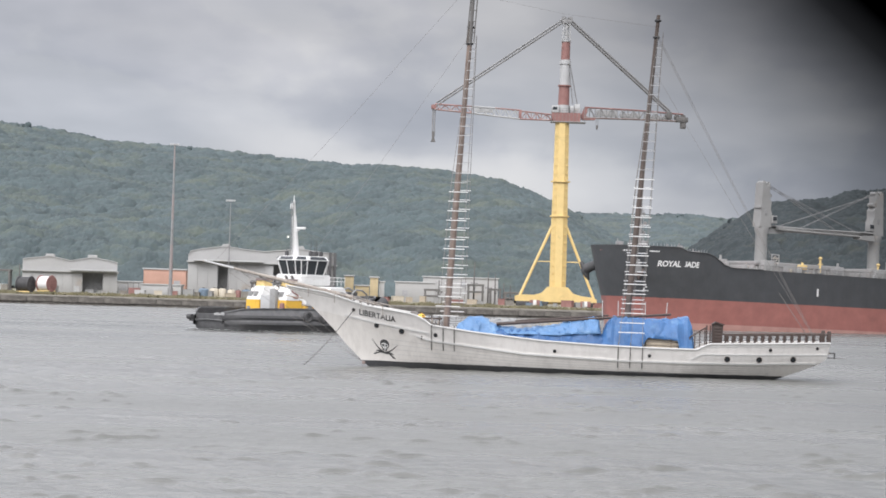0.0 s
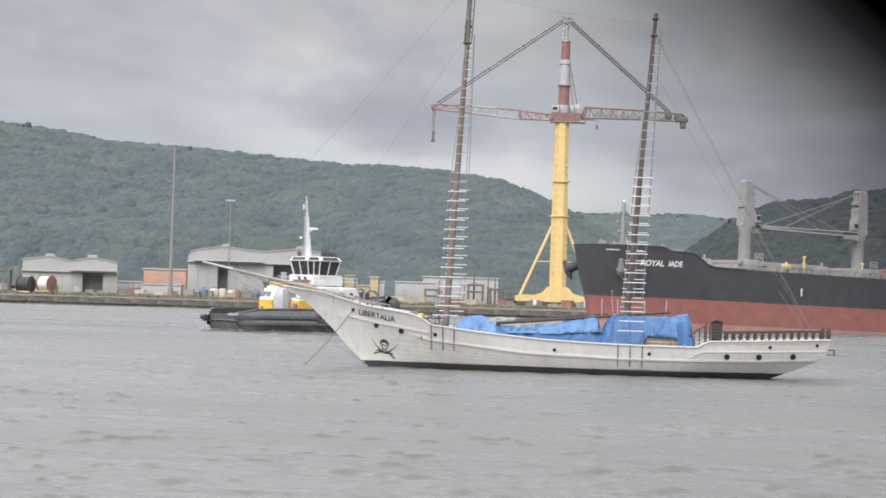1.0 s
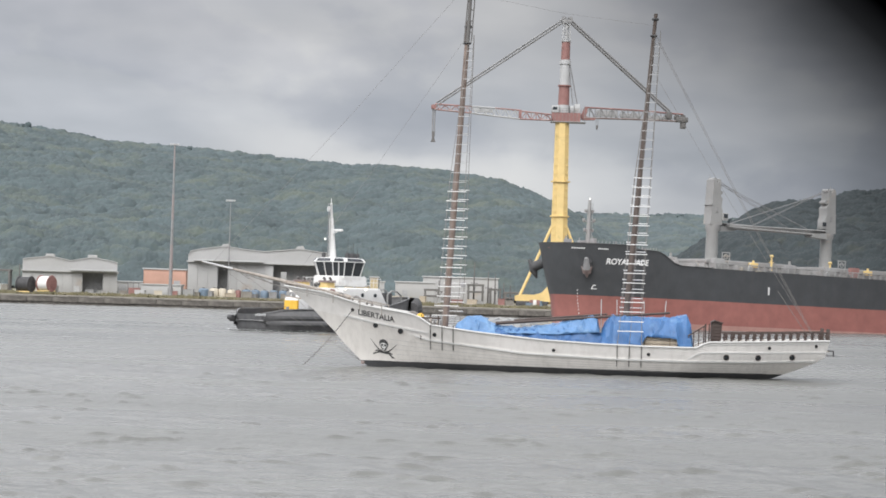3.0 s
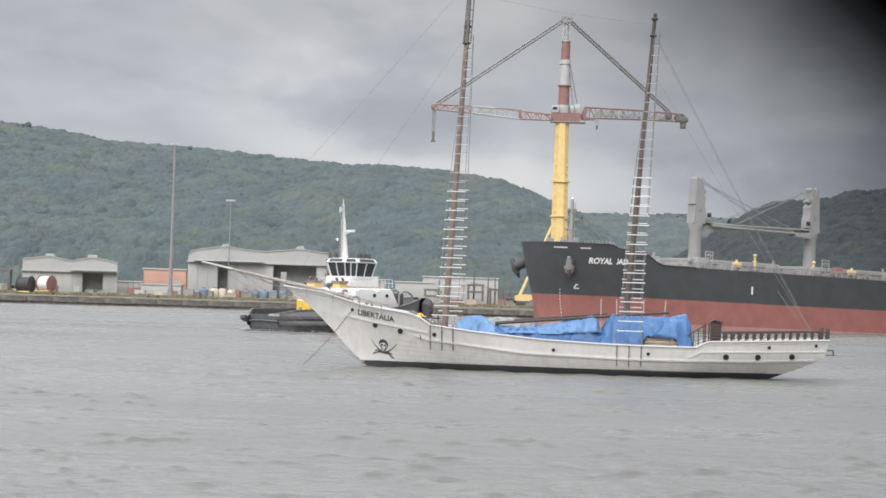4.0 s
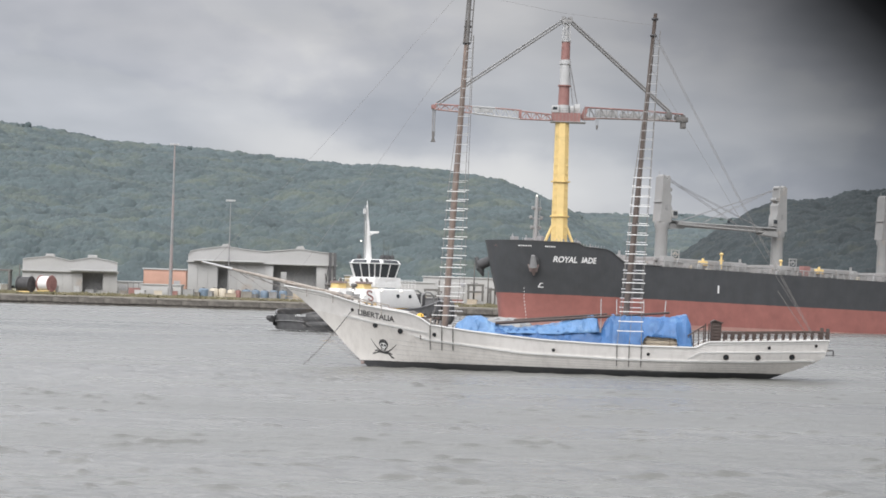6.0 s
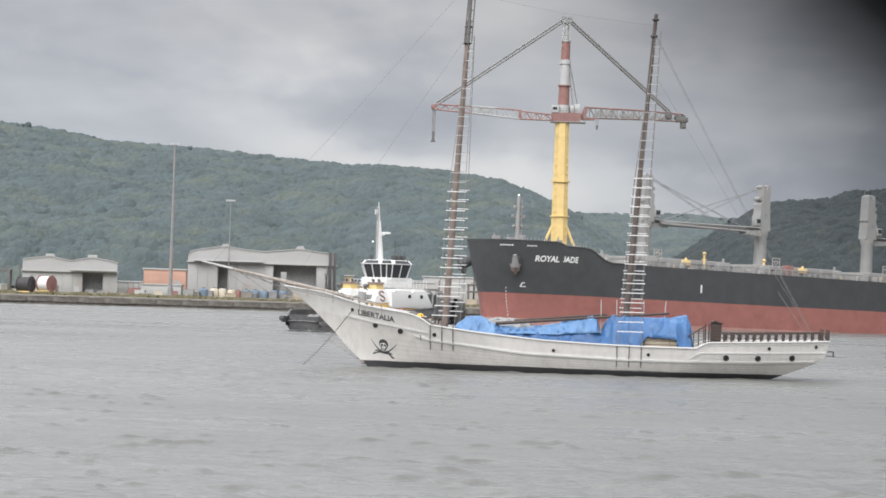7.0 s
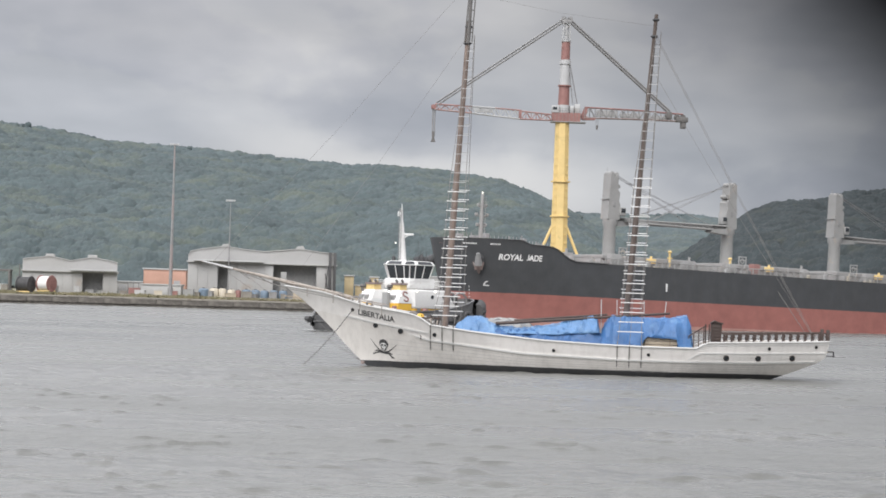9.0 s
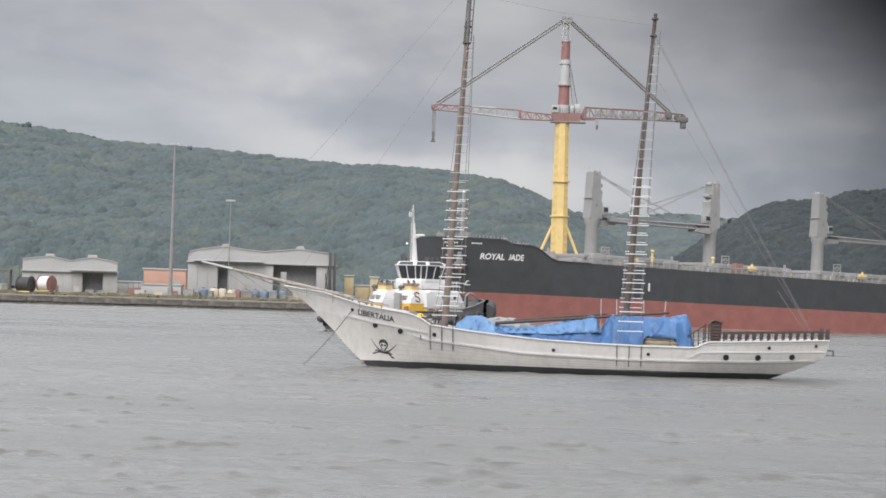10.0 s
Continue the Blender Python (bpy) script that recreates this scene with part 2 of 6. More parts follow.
def box(bm, x0, x1, y0, y1, z0, z1, bevel=0.0, m=None):
    """A box with its long edges chamfered."""
    e = min(bevel, 0.45 * min(abs(x1 - x0), abs(y1 - y0), abs(z1 - z0)))
    def ring(z, d):
        if e == 0:
            return [(x0, y0, z), (x1, y0, z), (x1, y1, z), (x0, y1, z)]
        return [(x0 + e + d, y0 + d, z), (x1 - e - d, y0 + d, z), (x1 - d, y0 + e + d, z), (x1 - d, y1 - e - d, z),
                (x1 - e - d, y1 - d, z), (x0 + e + d, y1 - d, z), (x0 + d, y1 - e - d, z), (x0 + d, y0 + e + d, z)]
    rows = [ring(z0, 0), ring(z1, 0)] if e == 0 else [ring(z0, e * 0.5), ring(z0 + e, 0), ring(z1 - e, 0), ring(z1, e * 0.5)]
    if m is not None:
        rows = [[m @ Vector(p) for p in row] for row in rows]
    vs = grid(bm, rows, True)
    bm.faces.new(vs[0][::-1])
    bm.faces.new(vs[-1])


def prism(bm, outline, a, b, axis="y"):
    """An outline in x and z (axis y), or y and z (axis x), or x and y (axis z), run from a to b."""
    put = {"y": lambda p, c: (p[0], c, p[1]), "x": lambda p, c: (c, p[0], p[1]), "z": lambda p, c: (p[0], p[1], c)}[axis]
    vs = grid(bm, [[put(p, a) for p in outline], [put(p, b) for p in outline]], True)
    bm.faces.new(vs[0][::-1])
    bm.faces.new(vs[1])


def ball(bm, c, r, squash=(1, 1, 1), n=10, k=6):
    rows = []
    for i in range(k + 1):
        f = math.pi * i / k
        s = max(math.sin(f), 0.02)
        rows.append([(c[0] + r * squash[0] * s * math.cos(a), c[1] + r * squash[1] * s * math.sin(a), c[2] - r * squash[2] * math.cos(f))
                     for a in [2 * math.pi * j / n for j in range(n)]])
    vs = grid(bm, rows, True)
    bm.faces.new(vs[0][::-1])
    bm.faces.new(vs[-1])


def ring(bm, c, R, r, axis="z", n=16, k=6, m=None):
    """A torus."""
    rows = []
    for i in range(n + 1):
        a = 2 * math.pi * i / n
        row = []
        for j in range(k):
            b = 2 * math.pi * j / k
            u, v, w = (R + r * math.cos(b)) * math.cos(a), (R + r * math.cos(b)) * math.sin(a), r * math.sin(b)
            p = {"z": (u, v, w), "y": (u, w, v), "x": (w, u, v)}[axis]
            p = Vector(p)
            if m is not None:
                p = m @ p
            row.append(Vector(c) + p)
        rows.append(row)
    grid(bm, rows, True)


def finish(name, bm, mat, sharp=35):
    bmesh.ops.recalc_face_normals(bm, faces=bm.faces)
    me = bpy.data.meshes.new(name)
    bm.to_mesh(me)
    bm.free()
    me.materials.append(mat)
    if sharp:
        me.shade_smooth()
        me.set_sharp_from_angle(angle=radians(sharp))
    return me


def part(name, bm, mat, parent, label="", sharp=35):
    ob = new(name, finish(name, bm, mat, sharp))
    ob.parent = parent
    if label:
        ob["label"] = label
    return ob


def thing(name, m, label, category, group="", kind=""):
    ob = new(name)
    ob.matrix_world = m
    ob.empty_display_size = 0.5
    return tagged(ob, label, category, group, kind)


def single(name, bm, mat, label, category, group="", kind="", m=None, sharp=35):
    ob = new(name, finish(name, bm, mat, sharp))
    if m is not None:
        ob.matrix_world = m
    return tagged(ob, label, category, group, kind)


def at(table, v):
    return float(np.interp(v, [p[0] for p in table], [p[1] for p in table]))


class Hull:
    """A ship's hull: x runs aft, y to starboard, z up from the water."""

    def __init__(self, stem, stern, sheer, low, half):
        self.stem, self.stern, self.sheer, self.low, self.half = stem, stern, sheer, low, half

    def spot(self, u, t):
        x = 0.0
        z = self.low
        for _ in range(12):
            a, b = at(self.stem, z), at(self.stern, z)
            x = a + (b - a) * u
            z = self.low + (at(self.sheer, x) - self.low) * t
        return x, self.half(u, t), z

    def y(self, x, z):
        a, b = at(self.stem, z), at(self.stern, z)
        u = min(max((x - a) / (b - a), 0.0), 1.0)
        t = min(max((z - self.low) / (at(self.sheer, x) - self.low), 0.0), 1.0)
        return self.half(u, t)

    def mesh(self, bm, us, ts):
        port = [[(x, -y, z) for x, y, z in [self.spot(u, t) for t in ts]] for u in us]
        vs = [grid(bm, port), grid(bm, [[(x, -y, z) for x, y, z in row] for row in port], flip=True)]
        for a, b in ((vs[0][-1], vs[1][-1]),):
            for j in range(len(ts) - 1):
                bm.faces.new((a[j], a[j + 1], b[j + 1], b[j]))
        bmesh.ops.remove_doubles(bm, verts=bm.verts, dist=0.002)

    def deck(self, bm, us, drop, t=1.0):
        rows = []
        for u in us:
            x, _, z = self.spot(u, t)
            y = max(self.y(x, z - drop) - 0.06, 0.02)
            rows.append([(x, -y, z - drop), (x, -y / 2, z - drop + 0.05), (x, 0, z - drop + 0.07), (x, y / 2, z - drop + 0.05), (x, y, z - drop)])
        grid(bm, rows)

    def cap(self, bm, us, wide, thick, side, x0=-999.0, x1=999.0, t=1.0):
        """A rail lying on the hull's top edge on one side."""
        rows = []
        for u in us:
            x, y, z = self.spot(u, t)
            if x0 <= x <= x1:
                y = max(y, 0.05)
                rows.append([(x, side * (y + wide / 2), z), (x, side * (y + wide / 2), z + thick), (x, side * (y - wide / 2), z + thick), (x, side * (y - wide / 2), z)])
        grid(bm, rows, True)

    def strake(self, bm, line, high, proud, side, n=60):
        """A plank proud of the hull along a line of (x, z)."""
        rows = []
        x0, x1 = line[0][0], line[-1][0]
        for i in range(n + 1):
            x = x0 + (x1 - x0) * i / n
            z = at(line, x)
            y0, y1 = self.y(x, z - high / 2), self.y(x, z + high / 2)
            rows.append([(x, side * (y0 - 0.02), z - high / 2), (x, side * (y0 + proud), z - high / 2), (x, side * (y1 + proud), z + high / 2), (x, side * (y1 - 0.02), z + high / 2)])
        grid(bm, rows, True)


def lettering(name, text, size, x, z, hull, mat, parent, lean=0.0, wide=1.0, side=-1, label="", off=0.03, thick=0.0):
    """Raised letters laid on the hull's side."""
    curve = bpy.data.curves.new(name, "FONT")
    curve.body, curve.size, curve.align_x, curve.offset = text, size, "LEFT", thick
    ob = new(name, curve)
    me = bpy.data.meshes.new_from_object(ob.evaluated_get(bpy.context.evaluated_depsgraph_get()))
    bpy.data.objects.remove(ob)
    foot = min(v.co.y for v in me.vertices)
    for v in me.vertices:
        # a first letter that hangs below the line is set on it
        up = v.co.y if foot > -0.1 * size or v.co.x > 0.36 * size else 0.72 * size * (v.co.y - foot) / (0.72 * size - foot)
        px, pz = x + v.co.x * wide, z + up + lean * v.co.x * wide
        v.co = (px, side * (hull.y(px, pz) + off), pz)
    me.materials.append(mat)
    ob = new(name, me)
    ob.parent = parent
    if label:
        ob["label"] = label
    return ob


# ---------- water, land, hills ----------
def water():
    ys = [-400.0, -60.0, 20.0, *np.geomspace(45, 210, 860), *np.geomspace(212, 640, 150), 900.0, 1500.0, 4800.0]
    fan = [-40.0, -9.0, -3.0, *np.linspace(-1.05, 1.05, 400), 3.0, 9.0, 40.0]
    rng = np.random.RandomState(7)
    waves = []
    for _ in range(46):
        long = float(np.exp(rng.uniform(np.log(0.55), np.log(4.6))))
        turn = rng.normal(-1.2, 0.85)
        waves.append((2 * np.pi / long * np.cos(turn), 2 * np.pi / long * np.sin(turn), rng.uniform(0, 6.28), 0.0074 * long ** 0.5))
    Y, F = np.meshgrid(np.array(ys), np.array(fan), indexing="ij")
    X = F * np.maximum(20.0, 0.22 * Y + 8)
    Z = np.zeros_like(X)
    for kx, ky, ph, amp in waves:
        Z += amp * np.sin(kx * X + ky * Y + ph)
    calm = 0.55 + 0.45 * np.sin(X * 0.05 + 1.3 * np.sin(Y * 0.021)) * np.sin(Y * 0.033 + 0.8)
    Z *= calm * (np.abs(F) < 1.1) * (Y > 30) * (Y < 640)
    # single steeper wavelets
    rows_y = np.array(ys)

    def crest(x0, y0, sx, sy, high, lean):
        a, b = np.searchsorted(rows_y, (y0 - 1.2, y0 + 1.2))
        dx, dy = X[a:b] - x0, Y[a:b] - y0 - lean * (X[a:b] - x0)
        Z[a:b] += high * np.exp(-(dx / sx) ** 2 - (dy / np.where(dy < 0, sy, 2.2 * sy)) ** 2) * (np.abs(F[a:b]) < 1.1)

    for _ in range(260):
        # a few crests side by side
        yc = 47 + 95 * rng.uniform() ** 1.4
        xc = rng.uniform(-1, 1) * (0.22 * yc + 4)
        for _ in range(rng.randint(1, 5)):
            y0, x0 = yc + rng.normal(0, 0.8), xc + rng.normal(0, 1.1)
            sx, sy, high = rng.uniform(0.2, 0.75), rng.uniform(0.08, 0.14), rng.uniform(0.05, 0.13)
            lean = rng.normal(0.05, 0.12)
            crest(x0, y0, sx, sy, high, lean)
    k = len(fan)
    verts = np.stack([X.ravel(), Y.ravel(), Z.ravel()], 1)
    r, c = np.meshgrid(np.arange(len(ys) - 1), np.arange(k - 1), indexing="ij")
    a = (r * k + c).ravel()
    faces = np.stack([a, a + 1, a + k + 1, a + k], 1)
    me = bpy.data.meshes.new("water")
    me.from_pydata(verts.tolist(), [], faces.tolist())
    me.shade_smooth()
    me.materials.append(WATER)
    return tagged(new("water", me), "rippled grey harbour water under an overcast sky", "water", kind="structure")


CREST_A = [(-700, 128), (-430, 122), (-297, 111), (-259, 106.5), (-221, 100), (-184, 97.5), (-146, 95.5), (-108, 92), (-71, 89.5), (-37, 89.3), (4, 86), (35, 82), (57, 74.5), (75, 67), (110, 48), (170, 20), (230, 0)]
CREST_B = [(0, 60), (60, 84), (118, 88), (173, 87), (228, 89.5), (277, 86), (360, 92), (600, 110), (900, 120)]
CREST_C = [(70, 0), (112, 26), (139, 44.5), (155, 52.5), (169, 56.5), (188, 57), (196, 60.5), (215, 62.5), (300, 72), (500, 84), (800, 80)]


def hill_height(x, y):
    h = 0.0
    for crest, at_y, foot, back, lower in ((CREST_A, 1500, 800, 900, 8.0), (CREST_B, 2200, 1500, 700, 7.5), (CREST_C, 1100, 760, 800, 8.5)):
        f = (y - foot) / (at_y - foot) if y < at_y else 1 - (y - at_y) / back
        f = min(max(f, 0.0), 1.0)
        f = f ** 0.85 if y < at_y else f * f * (3 - 2 * f)
        fold = 1 + 0.10 * noise.noise((x * 0.011, y * 0.007, 3.1)) * (1 - f)
        h = max(h, max(0.0, at(crest, x * at_y / max(y, at_y * 0.75)) - lower) * f * fold)
    return h


def hill_of(x, y):
    return 2 if x > 95 and y < 1500 and at(CREST_C, x) * min(1, (y - 760) / 340) > at(CREST_A, x) * min(1, (y - 800) / 700) else 1


def land():
    bm = bmesh.new()
    xs = [-3000, -1500, -900, *[-700 + 14 * i for i in range(101)], 900, 1500, 3000]
    ys = [576.2, 590, 605, 640, 700, 760, *[780 + 24 * i for i in range(62)], 2300, 2500, 2900, 3600, 4800]
    rows = []
    for y in ys:
        base = 2.15 if y < 580 else 2.9
        rows.append([(x, y, base + (max(0.0, hill_height(x, y) - 9.0) if y > 760 else 0)) for x in xs])
    grid(bm, rows)
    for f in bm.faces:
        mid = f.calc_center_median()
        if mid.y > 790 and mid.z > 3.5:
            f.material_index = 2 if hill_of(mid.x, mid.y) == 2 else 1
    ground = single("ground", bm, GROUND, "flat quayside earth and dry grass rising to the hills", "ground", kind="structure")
    ground.data.materials.append(HAZED_FOLIAGE)
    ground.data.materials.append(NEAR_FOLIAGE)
    return ground


def hill_array(x, y, near):
    h = np.zeros_like(x)
    for crest, at_y, foot, back, lower in [(CREST_C, 1100, 760, 800, 8.5)] if near else [(CREST_A, 1500, 800, 900, 8.0), (CREST_B, 2200, 1500, 700, 7.5)]:
        f = np.clip(np.where(y < at_y, (y - foot) / (at_y - foot), 1 - (y - at_y) / back), 0, 1)
        f = np.where(y < at_y, f ** 0.85, f * f * (3 - 2 * f))
        top = np.interp(x * at_y / np.maximum(y, at_y * 0.75), [p[0] for p in crest], [p[1] for p in crest]) - lower
        folds = np.sin(x * 0.034 + 1.5 * np.sin(y * 0.011)) * np.sin(y * 0.017 + x * 0.012) + 0.6 * np.sin(x * 0.081 + y * 0.03 + 2 * np.sin(x * 0.02))
        h = np.maximum(h, np.maximum(top, 0) * f + folds * 2.6 * f * (1 - f) * 4)
    return h


def crowns_over(x, y, cell, rng_seed):
    """Rounded tree tops: how high a canopy of crowns about one cell wide stands over each place, 0 to 1."""
    gx, gy = np.floor(x / cell), np.floor(y / cell)
    best = np.zeros_like(x)
    for dx in (-1, 0, 1):
        for dy in (-1, 0, 1):
            ix, iy = gx + dx, gy + dy
            r1 = np.modf(np.abs(np.sin(ix * 127.1 + iy * 311.7 + rng_seed) * 43758.5453))[0]
            r2 = np.modf(np.abs(np.sin(ix * 269.5 + iy * 183.3 + rng_seed) * 24634.6345))[0]
            r3 = np.modf(np.abs(np.sin(ix * 53.7 + iy * 97.1 + rng_seed) * 13758.5453))[0]
            d2 = ((x - (ix + r1) * cell) ** 2 + (y - (iy + r2) * cell) ** 2) / (cell * (0.55 + 0.5 * r3)) ** 2
            best = np.maximum(best, (0.45 + 0.55 * r3) * np.sqrt(np.maximum(1 - d2, 0)))
    return best


def forest():
    """Rain forest on the hills: a canopy of crowns of several sizes, and loose tall trees along the ridges."""
    rng = np.random.RandomState(11)
    for mat, depths, a0, a1, k in ((NEAR_FOLIAGE, np.geomspace(775, 1130, 300), 0.075, 0.235, 330), (HAZED_FOLIAGE, np.concatenate([np.geomspace(805, 1540, 560), np.geomspace(1544, 2230, 150)]), -0.235, 0.15, 720)):
        n = len(depths)
        Y, A = np.meshgrid(depths, np.linspace(a0, a1, k), indexing="ij")
        X = A * Y
        H = hill_array(X, Y, mat is NEAR_FOLIAGE)
        Z = 2.7 + H + (crowns_over(X, Y, 11.0, 1.0) * 4.2 + crowns_over(X, Y, 5.6, 5.0) * 3.0 + crowns_over(X, Y, 3.1, 9.0) * 1.5) * np.clip(H / 8, 0, 1)
        Z = Z + rng.normal(0, 0.25, Z.shape)
        Z = Z - 1.6 * (1 - np.clip(H / 3, 0, 1))
        me = bpy.data.meshes.new("forest")
        r, c = np.meshgrid(np.arange(n - 1), np.arange(k - 1), indexing="ij")
        a = (r * k + c).ravel()
        me.from_pydata(np.stack([X.ravel(), Y.ravel(), Z.ravel()], 1).tolist(), [], np.stack([a, a + 1, a + k + 1, a + k], 1).tolist())
        me.shade_smooth()
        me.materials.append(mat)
        tagged(new("forest", me), "dense green rain forest covering the hills", "forest", kind="stuff")
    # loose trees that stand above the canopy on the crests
    for mat, crest_y, x0, x1, count, size in ((HAZED_FOLIAGE, 1500, -330, 130, 150, 3.4), (NEAR_FOLIAGE, 1100, 110, 250, 70, 2.3), (HAZED_FOLIAGE, 2200, 60, 330, 60, 3.6)):
        x = rng.uniform(x0, x1, count)
        y = crest_y + rng.uniform(-30, 8, count)
        r = size * rng.uniform(0.55, 1.25, count)
        c = np.stack([x, y, 2.9 + hill_array(x, y, mat is NEAR_FOLIAGE) + 2.4 + r * 0.3], 1)
        # each crown: a few lumpy clumps side by side
        k, n, m = 5, 6, 9
        c = np.repeat(c, k, axis=0) + rng.normal(0, 0.45, (count * k, 3)) * np.repeat(r, k)[:, None] * np.array([1.2, 0.8, 0.55])
        r = np.repeat(r, k) * rng.uniform(0.35, 0.75, count * k)
        f, a = np.meshgrid(np.linspace(0.12, np.pi - 0.12, n), np.linspace(0, 2 * np.pi, m, endpoint=False), indexing="ij")
        unit = np.stack([np.sin(f) * np.cos(a), np.sin(f) * np.sin(a), -0.85 * np.cos(f)], 2).reshape(-1, 3)
        lump = rng.uniform(0.72, 1.2, (count * k, n * m, 1))
        co = (c[:, None, :] + unit[None] * lump * r[:, None, None]).reshape(-1, 3)
        i, j = np.meshgrid(np.arange(n - 1), np.arange(m), indexing="ij")
        i, j = i.ravel(), j.ravel()
        quad = np.stack([i * m + j, i * m + (j + 1) % m, (i + 1) * m + (j + 1) % m, (i + 1) * m + j], 1)
        faces = (np.arange(count * k)[:, None, None] * (n * m) + quad[None]).reshape(-1, 4)
        me = bpy.data.meshes.new("forest")
        me.from_pydata(co.tolist(), [], faces.tolist())
        me.shade_smooth()
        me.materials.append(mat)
        tagged(new("forest", me), "taller forest trees standing along the ridge", "forest", kind="stuff")


def quay():
    root = thing("quay", pose(0, 0, 0), "low weathered concrete quay wall along the far shore", "quay", kind="structure")
    rng = random.Random(4)
    bm = bmesh.new()
    box(bm, -900, 900, 575.4, 577.5, -2.0, 1.1)
    part("wall", bm, QUAY_FACE, root)
    bm = bmesh.new()
    box(bm, -900, 900, 574.9, 577.6, 1.75, 2.2, 0.08)
    part("coping", bm, CONCRETE, root, "paler concrete coping with rust stains")
    bm = bmesh.new()
    box(bm, -3.29, 3.29, 574.95, 576.5, 0.5, 1.75, 0.02)
    mesh = finish("facing_panel", bm, QUAY_FACE)
    for i in range(32):
        ob = new("facing_panel", mesh)
        ob.parent = root
        ob.location = (-122 + 6.6 * i, rng.uniform(-0.12, 0.12), rng.uniform(-0.06, 0.05))
    return root


def grass_edge():
    """Dry grass and weeds along the top of the quay."""
    rng = np.random.RandomState(21)
    n = 9000
    x = rng.uniform(-125, 60, n)
    y = 577.8 + rng.uniform(0, 1, n) ** 1.5 * 9
    high = rng.uniform(0.25, 0.9, n) * (0.6 + 0.6 * np.sin(x * 0.21 + np.sin(x * 0.07) * 3) ** 2)
    base = np.where(y < 585, 2.2, 2.5)
    co = np.stack([np.stack([x - 0.35, y, base], 1), np.stack([x + 0.35, y, base], 1), np.stack([x + rng.normal(0, 0.25, n), y + rng.normal(0, 0.2, n), base + high], 1)], 1).reshape(-1, 3)
    me = bpy.data.meshes.new("grass")
    me.from_pydata(co.tolist(), [], np.arange(len(co)).reshape(-1, 3).tolist())
    me.materials.append(GRASS)
    tagged(new("grass", me), "dry yellowish grass along the quay edge", "grass", kind="stuff")


water_sheet = water()
land()
forest()
quay()
grass_edge()


# ---------- shore buildings ----------
def shed(name, m, outline, eave, doors, depth, label, canopy=None):
    """A clad shed: front wall with openings that go through, sides, roof sheet, dark inside. outline: roof line (x, z) from one end to the other."""
    root = thing(name, m, label, "shed")
    x0, x1 = outline[0][0], outline[-1][0]
    xs = [x0] + [v for d in doors for v in d[:2]] + [x1]
    k = 0
    for i in range(0, len(xs), 2):
        # cladding in panels between the openings
        a, b = xs[i], xs[i + 1]
        count = max(1, round((b - a) / 2.6))
        for j in range(count):
            bm = bmesh.new()
            p, q = a + (b - a) * j / count, a + (b - a) * (j + 1) / count
            box(bm, p + 0.02, q - 0.02, -0.14 + 0.05 * (j % 2), 0.2, 0, eave, 0.02)
            part("cladding_panel", bm, SHEET, root)
    for a, b, top in doors:
        bm = bmesh.new()
        box(bm, a, b, 0.0, 0.2, top, eave)
        part("lintel", bm, SHEET, root)
        bm = bmesh.new()
        box(bm, a - 0.2, a, -0.2, 0.3, 0, top, 0.03)
        part("door_jamb", bm, STEEL, root)
        bm = bmesh.new()
        box(bm, b, b + 0.2, -0.2, 0.3, 0, top, 0.03)
        part("door_jamb", bm, STEEL, root)
    bm = bmesh.new()
    prism(bm, [(x0, eave), *outline, (x1, eave)], -0.25, 0.25)
    part("gable", bm, SHEET, root)
    bm = bmesh.new()
    prism(bm, [*[(x, z + 0.12) for x, z in outline], *[(x, z - 0.1) for x, z in reversed(outline)]], -0.5, depth)
    part("roof", bm, SHEET, root, "pale corrugated roof sheet")
    for a, b, c, d in ((x0, x0 + 0.25, 0.2, depth - 0.3), (x1 - 0.25, x1, 0.2, depth - 0.3), (x0, x1, depth - 0.3, depth)):
        bm = bmesh.new()
        box(bm, a, b, c, d, 0, eave + 0.5)
        part("side_wall", bm, SHEET, root)
    bm = bmesh.new()
    box(bm, x0 + 0.3, x1 - 0.3, 4.6, 4.8, 0, eave)
    part("inner_wall", bm, BLACK, root)
    bm = bmesh.new()
    box(bm, x0 - 0.3, x1 + 0.3, -0.9, -0.25, eave - 0.25, eave + 0.2, 0.05)
    part("fascia", bm, SHEET, root)
    if canopy:
        bm = bmesh.new()
        box(bm, canopy[0], canopy[1], -2.6, -0.9, canopy[2], canopy[2] + 0.4, 0.05)
        part("canopy", bm, GREY_WHITE, root)
    return root


